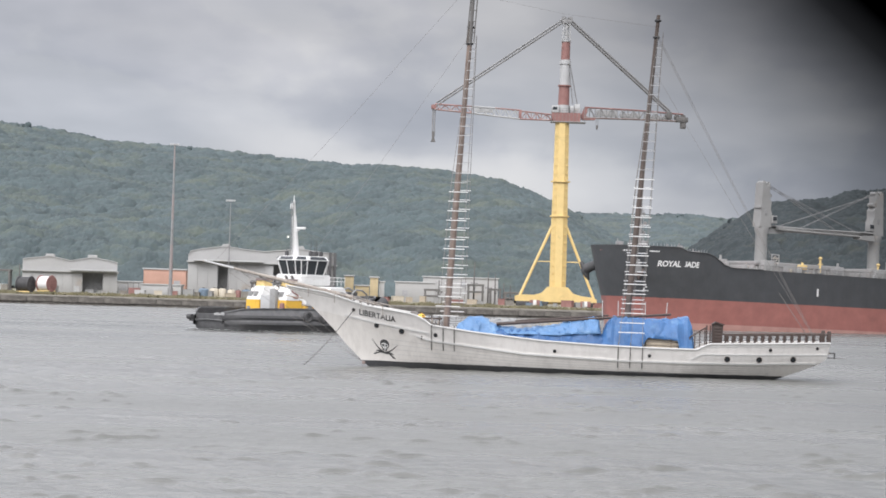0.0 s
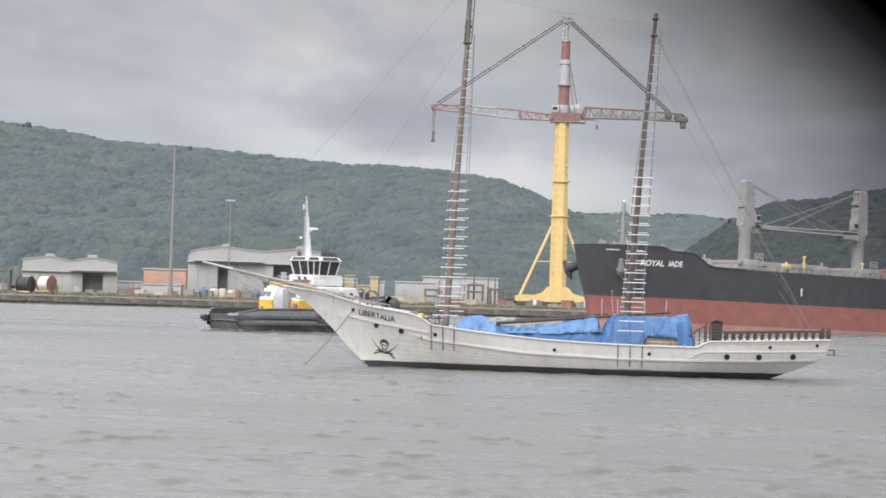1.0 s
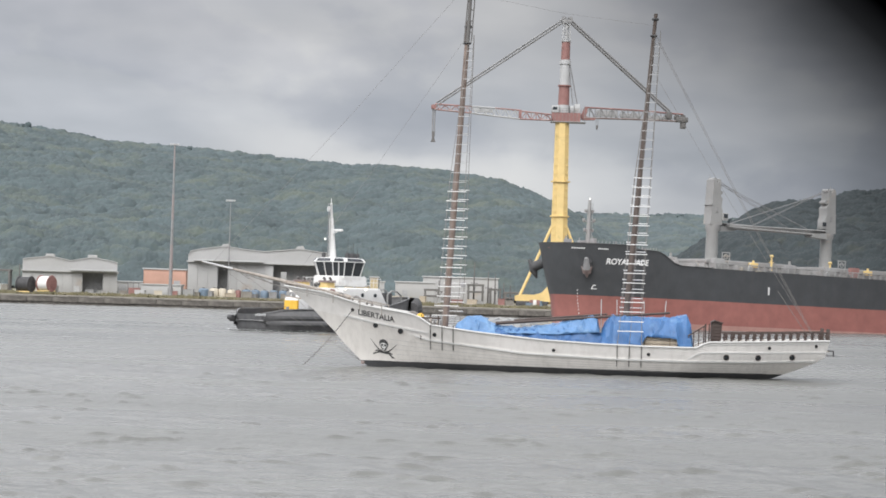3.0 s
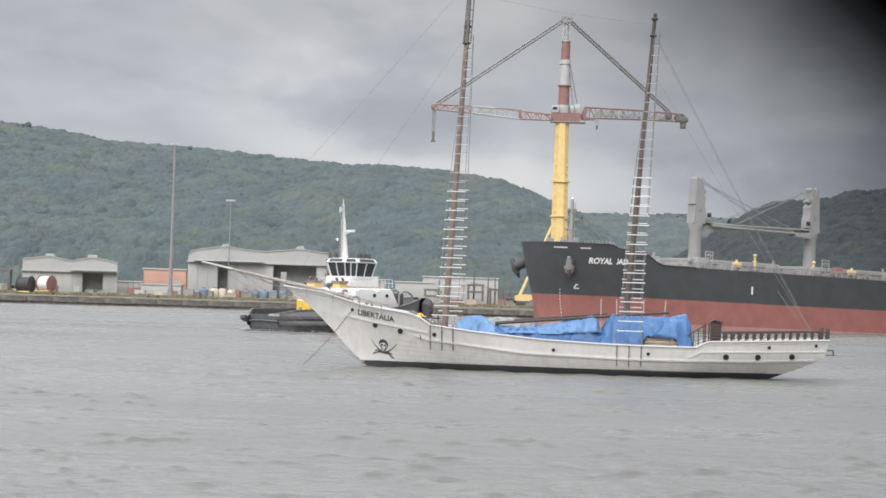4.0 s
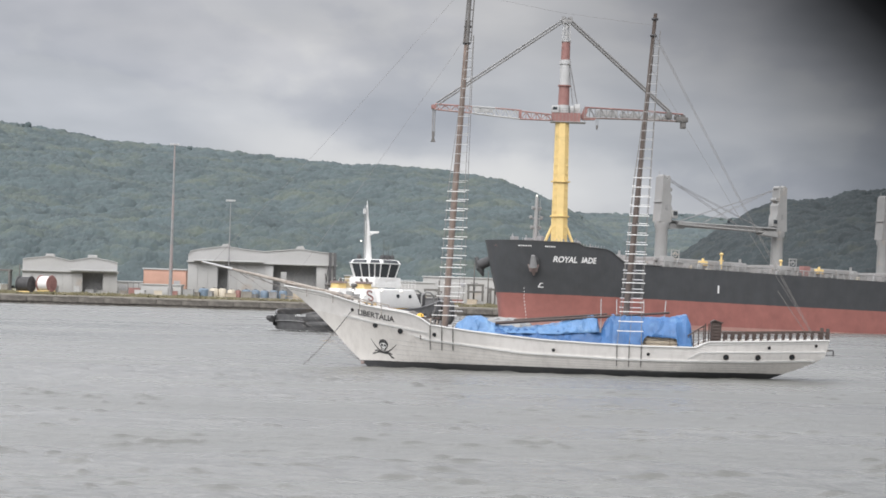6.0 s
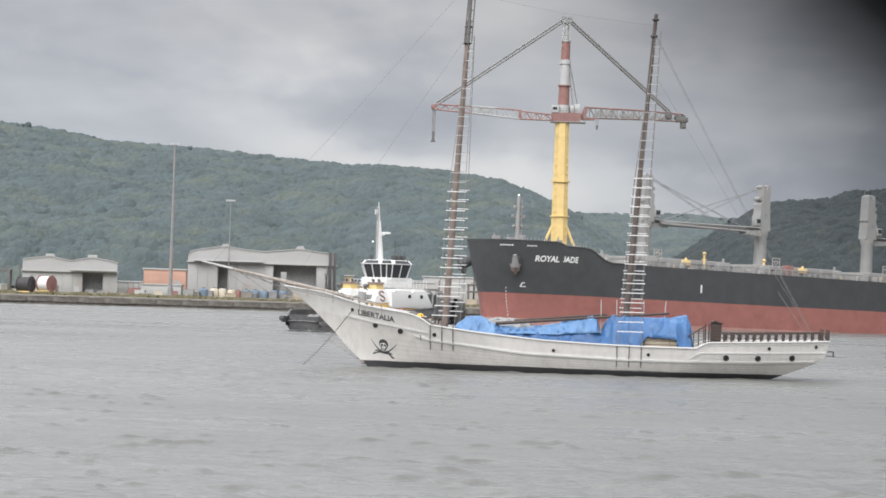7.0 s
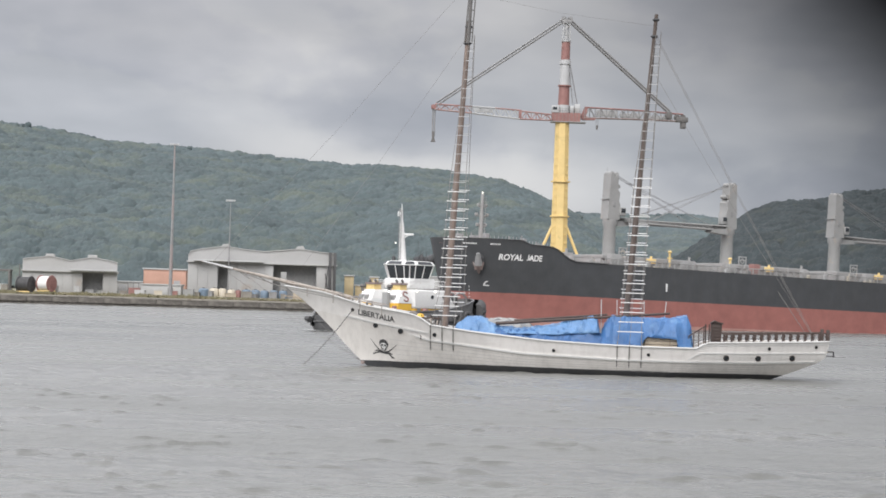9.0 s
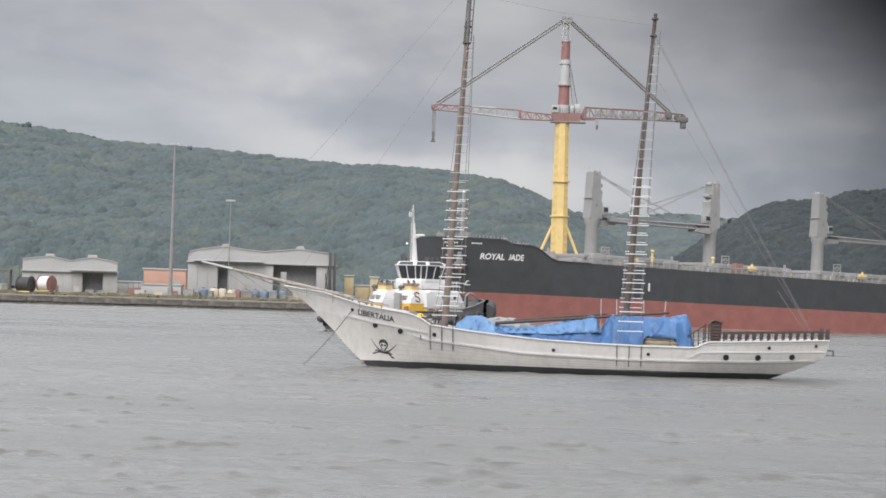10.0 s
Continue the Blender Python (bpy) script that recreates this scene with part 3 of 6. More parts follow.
def sheds():
    big = shed("shed", pose(-67.5, 599, 2.9, 0, 0, 4.6), [(0, 10.8), (0.6, 11.9), (3, 12.5), (9.8, 13.4), (15, 12.7), (20.3, 12.3), (25, 12.8), (29.5, 13.3), (34, 12.7), (39.2, 12.3)], 9.2,
               [(8.0, 10.6, 8.4), (22.7, 34.0, 8.8)], 32, "large pale grey steel shed with open doors and twin low gables", (1.5, 20.0, 9.35))
    for x in (9.8, 29.5):
        bm = bmesh.new()
        prism(bm, [(x - 1.4, 13.1), (x - 0.6, 14.0), (x + 0.9, 14.1), (x + 1.4, 13.1)], -0.3, 30)
        part("roof_vent", bm, SHEET, big)
    for x in (37.6, 38.9):
        bm = bmesh.new()
        box(bm, x - 0.35, x + 0.35, -1.6, -0.9, 0, 12.6, 0.05)
        part("duct", bm, DARK, big, "dark vertical duct")
    bm = bmesh.new()
    for a, b in (((36.4, 2), (37.2, 9)), ((37.2, 2), (36.4, 7)), ((38.2, 1), (37.6, 6))):
        tube(bm, (a[0], -1.2, a[1]), (b[0], -1.2, b[1]), 0.12)
    part("pipework", bm, DARK, big)
    bm = bmesh.new()
    box(bm, 24.6, 26.2, -2.5, -1, 0, 7.0, 0.1)
    part("cabin", bm, SHIP_GREY, big)
    left = shed("shed", pose(-113, 608, 2.9, 0, 0, 9.3), [(0, 8.6), (2, 8.9), (7.2, 9.6), (12.6, 8.5), (18.6, 9.6), (25.3, 8.3)], 5.6, [(16.1, 21.4, 5.4)], 22,
                "smaller pale grey shed with one dark open door", (12.7, 25.0, 5.9))
    for x in (7.2, 18.6):
        bm = bmesh.new()
        box(bm, x - 1.2, x + 1.2, -0.3, 20, 9.3, 10.2, 0.1)
        part("roof_vent", bm, SHEET, left)


def small_building(m, wide, deep, high, mat, label, windows=(), roof=None, category="building"):
    root = thing("building", m, label, category)
    bm = bmesh.new()
    box(bm, 0, wide, 0, deep, 0, high, 0.03)
    part("wall", bm, mat, root)
    bm = bmesh.new()
    box(bm, -0.3, wide + 0.3, -0.3, deep + 0.3, high, high + 0.35, 0.06)
    part("roof", bm, roof or GREY_WHITE, root)
    for x0, x1, z0, z1 in windows:
        bm = bmesh.new()
        box(bm, x0, x1, -0.06, 0.1, z0, z1, 0.02)
        w = part("window", bm, BLACK, root)
        bm = bmesh.new()
        box(bm, x0 - 0.1, x1 + 0.1, -0.14, 0.0, z0 - 0.16, z0, 0.02)
        part("sill", bm, GREY_WHITE, w)
    return root


def shore_buildings():
    small_building(pose(-84.6, 640, 2.9), 12, 9, 7.0, BRICK, "orange rendered workshop with a pale base behind the quay", [(8.6, 10.4, 1.5, 4.0)])
    small_building(pose(-83.5, 628, 2.9), 11, 6, 2.6, GREY_WHITE, "low pale grey store in front of the orange workshop")
    small_building(pose(-122.5, 598, 2.9), 6.5, 2, 1.4, GREY_WHITE, "low pale concrete store at the quay's edge")
    store = small_building(pose(-92.6, 640, 2.9), 7.6, 6, 3.2, SHEET, "low grey lean-to store with a pale roof beside the shed", [(1.0, 3.2, 0.3, 2.4)])
    for x in (3.9, 5.4, 6.9):
        bm = bmesh.new()
        box(bm, x - 0.12, x + 0.12, -1.6, -1.4, 0, 3.3, 0.02)
        part("post", bm, STEEL, store)
    small_building(pose(-13.2, 640, 2.9), 11.2, 9, 5.4, SHEET, "pale grey low port office", [(2, 3.5, 1.5, 3.2)])
    small_building(pose(-5.5, 655, 2.9), 21.8, 10, 7.2, SHEET, "long pale grey port building", [(11, 12.4, 4.6, 6.0)])
    small_building(pose(-27.0, 625, 2.9), 2.5, 2.6, 6.6, SILO, "tall narrow straw-coloured silo house on the quay")
    small_building(pose(-19.9, 625, 2.9), 2.2, 2.4, 6.4, SILO, "narrow straw-coloured silo house on the quay")
    small_building(pose(-24.1, 627, 2.9), 3.9, 2.4, 4.0, SILO, "low straw-coloured hopper house between the silos")
    small_building(pose(-17.5, 627, 2.9), 1.5, 2.0, 5.2, GREY_WHITE, "small pale grey switch house on the quay")


sheds()
shore_buildings()


# ---------- the yellow harbour crane ----------
def crane():
    root = thing("harbour_crane", pose(30.7, 600, 2.9), "tall yellow tower crane with red and white top on the quay", "crane")
    Z = 2.9
    bm = bmesh.new()
    rows = []
    for z, w in ((0.6, 2.35), (23, 2.3), (24, 2.25), (33, 2.15), (49.2, 1.95)):
        rows.append([(w * math.cos(a), w * math.sin(a), z) for a in [math.pi / 8 + math.pi / 4 * i for i in range(8)]])
    grid(bm, rows, True)
    tower = part("tower", bm, YELLOW, root, "yellow eight-sided steel tower")
    for z, w in ((24.0, 2.75), (33.2, 2.7)):
        bm = bmesh.new()
        rows = [[(r * math.cos(a), r * math.sin(a), zz) for a in [math.pi / 8 + math.pi / 4 * i for i in range(8)]] for r, zz in ((2.2, z - 0.15), (w, z - 0.15), (w, z + 0.15), (2.2, z + 0.15))]
        grid(bm, rows, True)
        part("collar", bm, YELLOW, tower)
    bm = bmesh.new()
    for i in range(22):
        for sx in (-1, 1):
            box(bm, sx * 1.55 - 0.12, sx * 1.55 + 0.12, -2.12, -1.6, 2.5 + 2.05 * i, 2.85 + 2.05 * i)
    tagged(part("bolt_plates", bm, YELLOW, tower), kind="stuff")
    for sx in (-1, 1):
        for p, q, r, name in (((sx * 1.9, 0, 21.3), (sx * (10.2 if sx < 0 else 9.6), -1.5, 2.3), 0.4, "brace"), ((sx * 1.9, -0.5, 11.9), (sx * 6.1, -0.8, 11.9), 0.14, "tie_bar")):
            bm = bmesh.new()
            tube(bm, p, q, r, r * 0.9, 8)
            part(name, bm, YELLOW, root)
    prof = [(-11.2, 1.3), (-11.2, 2.6), (-9.6, 3.0), (-6, 3.0), (-4, 3.6), (-2.6, 5.2), (2.6, 5.2), (4, 3.6), (6, 3.0), (9.2, 2.6), (10.3, 2.2), (10.3, 1.3), (6, 1.2), (-6, 1.2)]
    for y in (-2.6, 2.6):
        bm = bmesh.new()
        prism(bm, prof, y - 0.7, y + 0.7)
        part("base_girder", bm, YELLOW, root, "yellow arched base girder")
    for x in (-9.2, -4.4, 4.4, 9.2):
        bm = bmesh.new()
        box(bm, x - 1.7, x + 1.7, -3.6, -1.6, 0.0, 1.25, 0.15)
        part("bogie", bm, DARK, root, "dark wheel bogie")
    for x in (-7.0, 6.4):
        for k in range(3):
            bm = bmesh.new()
            box(bm, x + k * 0.9 - 0.45, x + k * 0.9 + 0.45, -4.4, -3.7, 0.1, 1.6, 0.05)
            part("buffer_block", bm, WHITE if k % 2 else RED, root)
    # slewing platform
    bm = bmesh.new()
    prism(bm, [(-2.9, 51.5), (-2.9, 49.7), (-2.3, 49.2), (4.6, 49.2), (4.9, 51.3), (4.7, 51.5)], -2.0, 2.0)
    deck = part("slewing_platform", bm, RED, root, "dark red slewing platform")
    bm = bmesh.new()
    box(bm, -3.1, 6.2, -2.2, 2.2, 48.95, 49.2, 0.05)
    part("platform_edge", bm, STEEL, deck)
    bm = bmesh.new()
    box(bm, -3.0, -1.1, -2.2, -0.4, 51.5, 53.3, 0.12)
    cab = part("cabin", bm, GREY_WHITE, root)
    bm = bmesh.new()
    box(bm, -2.7, -1.5, -2.26, -2.18, 52.2, 53.0, 0.03)
    part("window", bm, GLASS, cab)
    for x0, x1, y0, z1 in ((1.9, 3.0, -1.7, 53.4), (3.1, 4.6, -1.5, 53.9)):
        bm = bmesh.new()
        box(bm, x0, x1, y0, 1.5, 51.5, z1, 0.1)
        part("machinery_house", bm, GREY_WHITE, root)
    bm = bmesh.new()
    for k in range(10):
        x = -3 + 0.97 * k
        tube(bm, (x, -2.1, 49.2), (x, -2.1, 52.6), 0.045, 0.045, 5)
    for z in (52.0, 52.6):
        tube(bm, (-3, -2.1, z), (5.8, -2.1, z), 0.045, 0.045, 5)
    part("railing", bm, STEEL, root)
    # banded top mast
    for z0, z1, w0, w1, mat in ((51.5, 53.6, 1.7, 1.6, GREY_WHITE), (53.6, 58.6, 1.5, 1.4, RED), (58.6, 58.95, 1.75, 1.75, RED), (58.95, 64.5, 1.32, 1.25, GREY_WHITE), (64.5, 65.7, 1.5, 1.45, GREY_WHITE), (65.7, 70.5, 1.2, 1.12, RED), (70.5, 70.8, 1.3, 1.3, GREY_WHITE)):
        bm = bmesh.new()
        tube(bm, (0.2 + 0.012 * (z0 - 51), 0, z0), (0.2 + 0.012 * (z1 - 51), 0, z1), w0, w1, 12)
        part("mast_section", bm, mat, root)
    # open head frame above the painted mast
    bm = bmesh.new()
    for sx in (-1, 1):
        for sy in (-1, 1):
            tube(bm, (0.45 + 1.0 * sx, 0.9 * sy, 70.8), (0.5 + 0.8 * sx, 0.7 * sy, 76.2), 0.16, 0.14, 6)
        for k in range(4):
            z = 70.9 + 1.3 * k
            tube(bm, (0.45 + 1.0 * sx, -0.9, z), (0.47 + 0.95 * sx, 0.9, z + 1.3), 0.08, 0.08, 5)
    for k in range(4):
        z = 70.9 + 1.3 * k
        for sy in (-0.85, 0.85):
            tube(bm, (-0.5, sy, z + (1.3 if k % 2 else 0)), (1.4, sy, z + (0 if k % 2 else 1.3)), 0.09, 0.09, 5)
    tube(bm, (0.45, 0, 70.8), (0.5, 0, 75.6), 0.55, 0.5, 8)
    part("head_frame", bm, GREY_WHITE, root, "pale lattice mast head")
    bm = bmesh.new()
    box(bm, -0.9, 1.9, -0.9, 0.9, 75.4, 76.3, 0.15)
    for x in (-0.35, 1.3):
        tube(bm, (x, -0.75, 76.5), (x, 0.75, 76.5), 0.75, 0.75, 14)
    part("head_sheaves", bm, STEEL, root, "grey sheave block on the mast head")
    bm = bmesh.new()
    for s in (-0.45, 0.45):
        tube(bm, (3.9, s, 53.9), (1.7, s, 64.4), 0.09)
        tube(bm, (2.6, s, 53.9), (1.4, s, 64.4), 0.07)
    for k in range(15):
        f, g = k / 15, (k + 1) / 15
        tube(bm, (3.9 - 2.2 * f, -0.45, 53.9 + 10.5 * f), (3.9 - 2.2 * f, 0.45, 53.9 + 10.5 * f), 0.06)
        tube(bm, (3.9 - 2.2 * f, -0.45, 53.9 + 10.5 * f), (2.6 - 1.2 * g, -0.45, 53.9 + 10.5 * g), 0.05)
    part("ladder", bm, STEEL, root)

    def boom_piece(stations, bays, top_mat, web_mat, name, parent, label="", low_mat=None):
        """A lattice box between stations (x, low, high, half width): chords over and under, with webs."""
        def spot(x):
            return [at([(p[0], p[k]) for p in sorted(stations)], x) for k in (1, 2, 3)]
        x0, x1 = stations[0][0], stations[-1][0]
        web, up, low = bmesh.new(), {-1: bmesh.new(), 1: bmesh.new()}, {-1: bmesh.new(), 1: bmesh.new()}
        for i in range(bays):
            a, b = x0 + (x1 - x0) * i / bays, x0 + (x1 - x0) * (i + 1) / bays
            (la, ha, wa), (lb, hb, wb) = spot(a), spot(b)
            for sy in (-1, 1):
                tube(up[sy], (a, wa * sy, ha), (b, wb * sy, hb), 0.16, 0.16, 6)
                tube(low[sy], (a, wa * sy, la), (b, wb * sy, lb), 0.16, 0.16, 6)
                tube(web, (a, wa * sy, la), (a, wa * sy, ha), 0.08, 0.08, 5)
                tube(web, (a, wa * sy, ha if i % 2 else la), (b, wb * sy, lb if i % 2 else hb), 0.1, 0.1, 5)
            tube(web, (a, -wa, la), (b, wb, lb), 0.08, 0.08, 5)
            tube(web, (a, -wa, ha), (b, wb, hb), 0.08, 0.08, 5)
        piece = part(name, web, web_mat, parent, label)
        for sy in (-1, 1):
            part("top_chord", up[sy], top_mat, piece)
            part("bottom_chord", low[sy], low_mat or web_mat, piece)
        return piece

    # booms
    jib = boom_piece([(-2.9, 49.5, 51.0, 0.9), (-11.0, 49.6, 51.7, 0.9)], 6, BOOM_RED, BOOM_RED, "boom", root, "faded red inner lattice boom")
    boom_piece([(-11.2, 49.6, 51.9, 0.9), (-18.0, 50.2, 52.3, 0.9)], 5, BOOM_RED, GREY_WHITE, "boom_section", root, "white lattice boom with a red top chord")
    boom_piece([(-18.0, 50.2, 52.3, 0.9), (-24.2, 50.8, 52.6, 0.85)], 5, GREY_WHITE, GREY_WHITE, "boom_section", root, "white lattice boom section")
    tip = boom_piece([(-24.2, 50.8, 52.6, 0.85), (-34.0, 51.5, 52.9, 0.7)], 7, BOOM_RED, BOOM_RED, "boom_tip", root, "red lattice boom tip")
    bm = bmesh.new()
    box(bm, -11.6, -10.9, -1.0, 1.0, 49.5, 52.0, 0.06)
    part("joint_plate", bm, RED, jib)
    bm = bmesh.new()
    for y in (-0.5, 0.5):
        tube(bm, (-34.4, y - 0.12, 52.2), (-34.4, y + 0.12, 52.2), 0.6, 0.6, 16)
    box(bm, -34.9, -33.6, -0.8, 0.8, 51.6, 52.6, 0.1)
    part("tip_sheave", bm, RED, tip)
    bm = bmesh.new()
    box(bm, -23.5, -18.5, -0.7, -0.62, 51.0, 52.3, 0.01)
    part("walkway_screen", bm, GREY_WHITE, tip)
    counter = boom_piece([(5.8, 50.4, 53.2, 1.0), (20.0, 50.4, 52.8, 1.0), (32.0, 50.2, 52.1, 0.8)], 18, RED, STEEL, "counter_boom", root, "pale lattice boom with faded red chords", RUST)
    bm = bmesh.new()
    prism(bm, [(4.7, 50.4), (5.5, 52.6), (6.2, 53.1), (6.6, 52.9), (6.3, 50.7), (9.0, 50.3), (8.6, 49.9), (5.4, 49.8)], -1.05, 1.05)
    part("boom_heel", bm, RED, counter)
    for x0, x1, z0, z1 in ((9.0, 14.6, 50.9, 52.5), (15.4, 21.0, 50.8, 51.9), (21.6, 28.5, 50.6, 51.5)):
        bm = bmesh.new()
        box(bm, x0, x1, -0.5, 0.6, z0, z1, 0.06)
        part("cover_plate", bm, SHEET, counter)
    bm = bmesh.new()
    box(bm, 27.6, 29.0, -1.1, 1.1, 50.8, 52.6, 0.15)
    for x in (28.0, 30.4, 32.0):
        tube(bm, (x, -0.7, 51.3), (x, 0.7, 51.3), 0.75, 0.75, 14)
    box(bm, 30, 33.4, -1.0, 1.0, 50.0, 51.3, 0.2)
    box(bm, 31.4, 32.9, -0.7, 0.7, 48.3, 50.0, 0.25)
    part("boom_head", bm, DULL_STEEL, counter, "grey sheave blocks at the boom's end")
    for x0, x1, z1, r in ((0.0, -33.6, 53.3, 0.17), (1.0, 28.6, 52.9, 0.24)):
        bm = bmesh.new()
        for y in (-0.7, 0.7):
            for dz in (0, 0.8):
                tube(bm, (x0, y, 76.9 - dz), (x1, y, z1 - dz), r)
        for k in range(1, 34):
            f = k / 34
            xx, zz = x0 + (x1 - x0) * f, 76.9 + (z1 - 76.9) * f
            tube(bm, (xx, -0.7, zz), (xx, 0.7, zz - 0.8), 0.07)
        part("stay_bar", bm, STEEL, root, "grey lattice stay bar")
    for x, z0, z1, w in ((-34.2, 51.6, 42.8, 0.7), (9.3, 50.0, 47.2, 0.45)):
        bm = bmesh.new()
        for s in (-0.25, 0.25):
            tube(bm, (x + s, 0, z0), (x + s, 0, z1 + 1.4), 0.06 if w < 0.6 else 0.17)
        rope = part("hoist_rope", bm, STEEL, root)
        bm = bmesh.new()
        prism(bm, [(x - w * 0.5, z1 + 2.8), (x + w * 0.5, z1 + 2.8), (x + w * 0.4, z1 + 1.2), (x + w * 0.9, z1), (x - w * 0.9, z1), (x - w * 0.4, z1 + 1.2)] if w > 0.6 else [(x - w * 0.6, z1 + 1.3), (x + w * 0.6, z1 + 1.3), (x + w * 0.6, z1 + 0.5), (x, z1), (x - w * 0.6, z1 + 0.5)], -0.4, 0.4)
        part("hook_block", bm, DULL_STEEL, rope)


def light_mast(m, high, r):
    root = thing("light_mast", m, "tall slim grey floodlight mast on the quay", "light mast", "port light masts")
    k = 6 if high > 30 else 1
    for i in range(k):
        bm = bmesh.new()
        f, g = i / k, (i + 1) / k
        tube(bm, (0, 0, high * f), (0, 0, high * g), r * (1 - 0.65 * f), r * (1 - 0.65 * g), 10)
        part("pole", bm, (STEEL, DULL_RED)[i % 2] if k > 1 else STEEL, root)
    bm = bmesh.new()
    tube(bm, (0, 0, 0), (0, 0, 2.0), r * 1.5, r * 1.4, 10)
    part("foot", bm, STEEL, root)
    bm = bmesh.new()
    tube(bm, (-1.2, 0, high), (1.2, 0, high), 0.12)
    bar = part("crossbar", bm, GREY_WHITE, root)
    for x in (-1.0, -0.35, 0.35, 1.0):
        bm = bmesh.new()
        box(bm, x - 0.25, x + 0.25, -0.4, 0.1, high - 0.35, high + 0.1, 0.05)
        part("floodlight", bm, GREY_WHITE, bar)


def cable_drum(m, mat, rope, label):
    root = thing("cable_drum", m, label, "cable drum", "cable drums on the quay")
    for x in (-1.7, 1.7):
        bm = bmesh.new()
        tube(bm, (x - 0.15, 0, 2.2), (x + 0.15, 0, 2.2), 2.1, 2.1, 28)
        f = part("flange", bm, mat, root)
        bm = bmesh.new()
        ring(bm, (x, 0, 2.2), 2.05, 0.14, "x", 28, 6)
        ring(bm, (x + 0.15, 0, 2.2), 0.9, 0.1, "x", 20, 6)
        for k in range(6):
            a = math.pi / 3 * k
            tube(bm, (x + 0.15, 0, 2.2), (x + 0.15, 2 * math.cos(a), 2.2 + 2 * math.sin(a)), 0.09)
        part("rim", bm, mat, f)
    bm = bmesh.new()
    for k in range(12):
        ring(bm, (-1.45 + 0.26 * k, 0, 2.2), 1.75, 0.16, "x", 24, 6)
    tube(bm, (-1.6, 0, 2.2), (1.6, 0, 2.2), 1.76, 1.76, 24)
    part("wound_cable", bm, rope, root)
    bm = bmesh.new()
    for y in (-1.2, 1.2):
        box(bm, -1.9, 1.9, y - 0.25, y + 0.25, 0, 0.45, 0.05)
    part("cradle", bm, YELLOW, root)


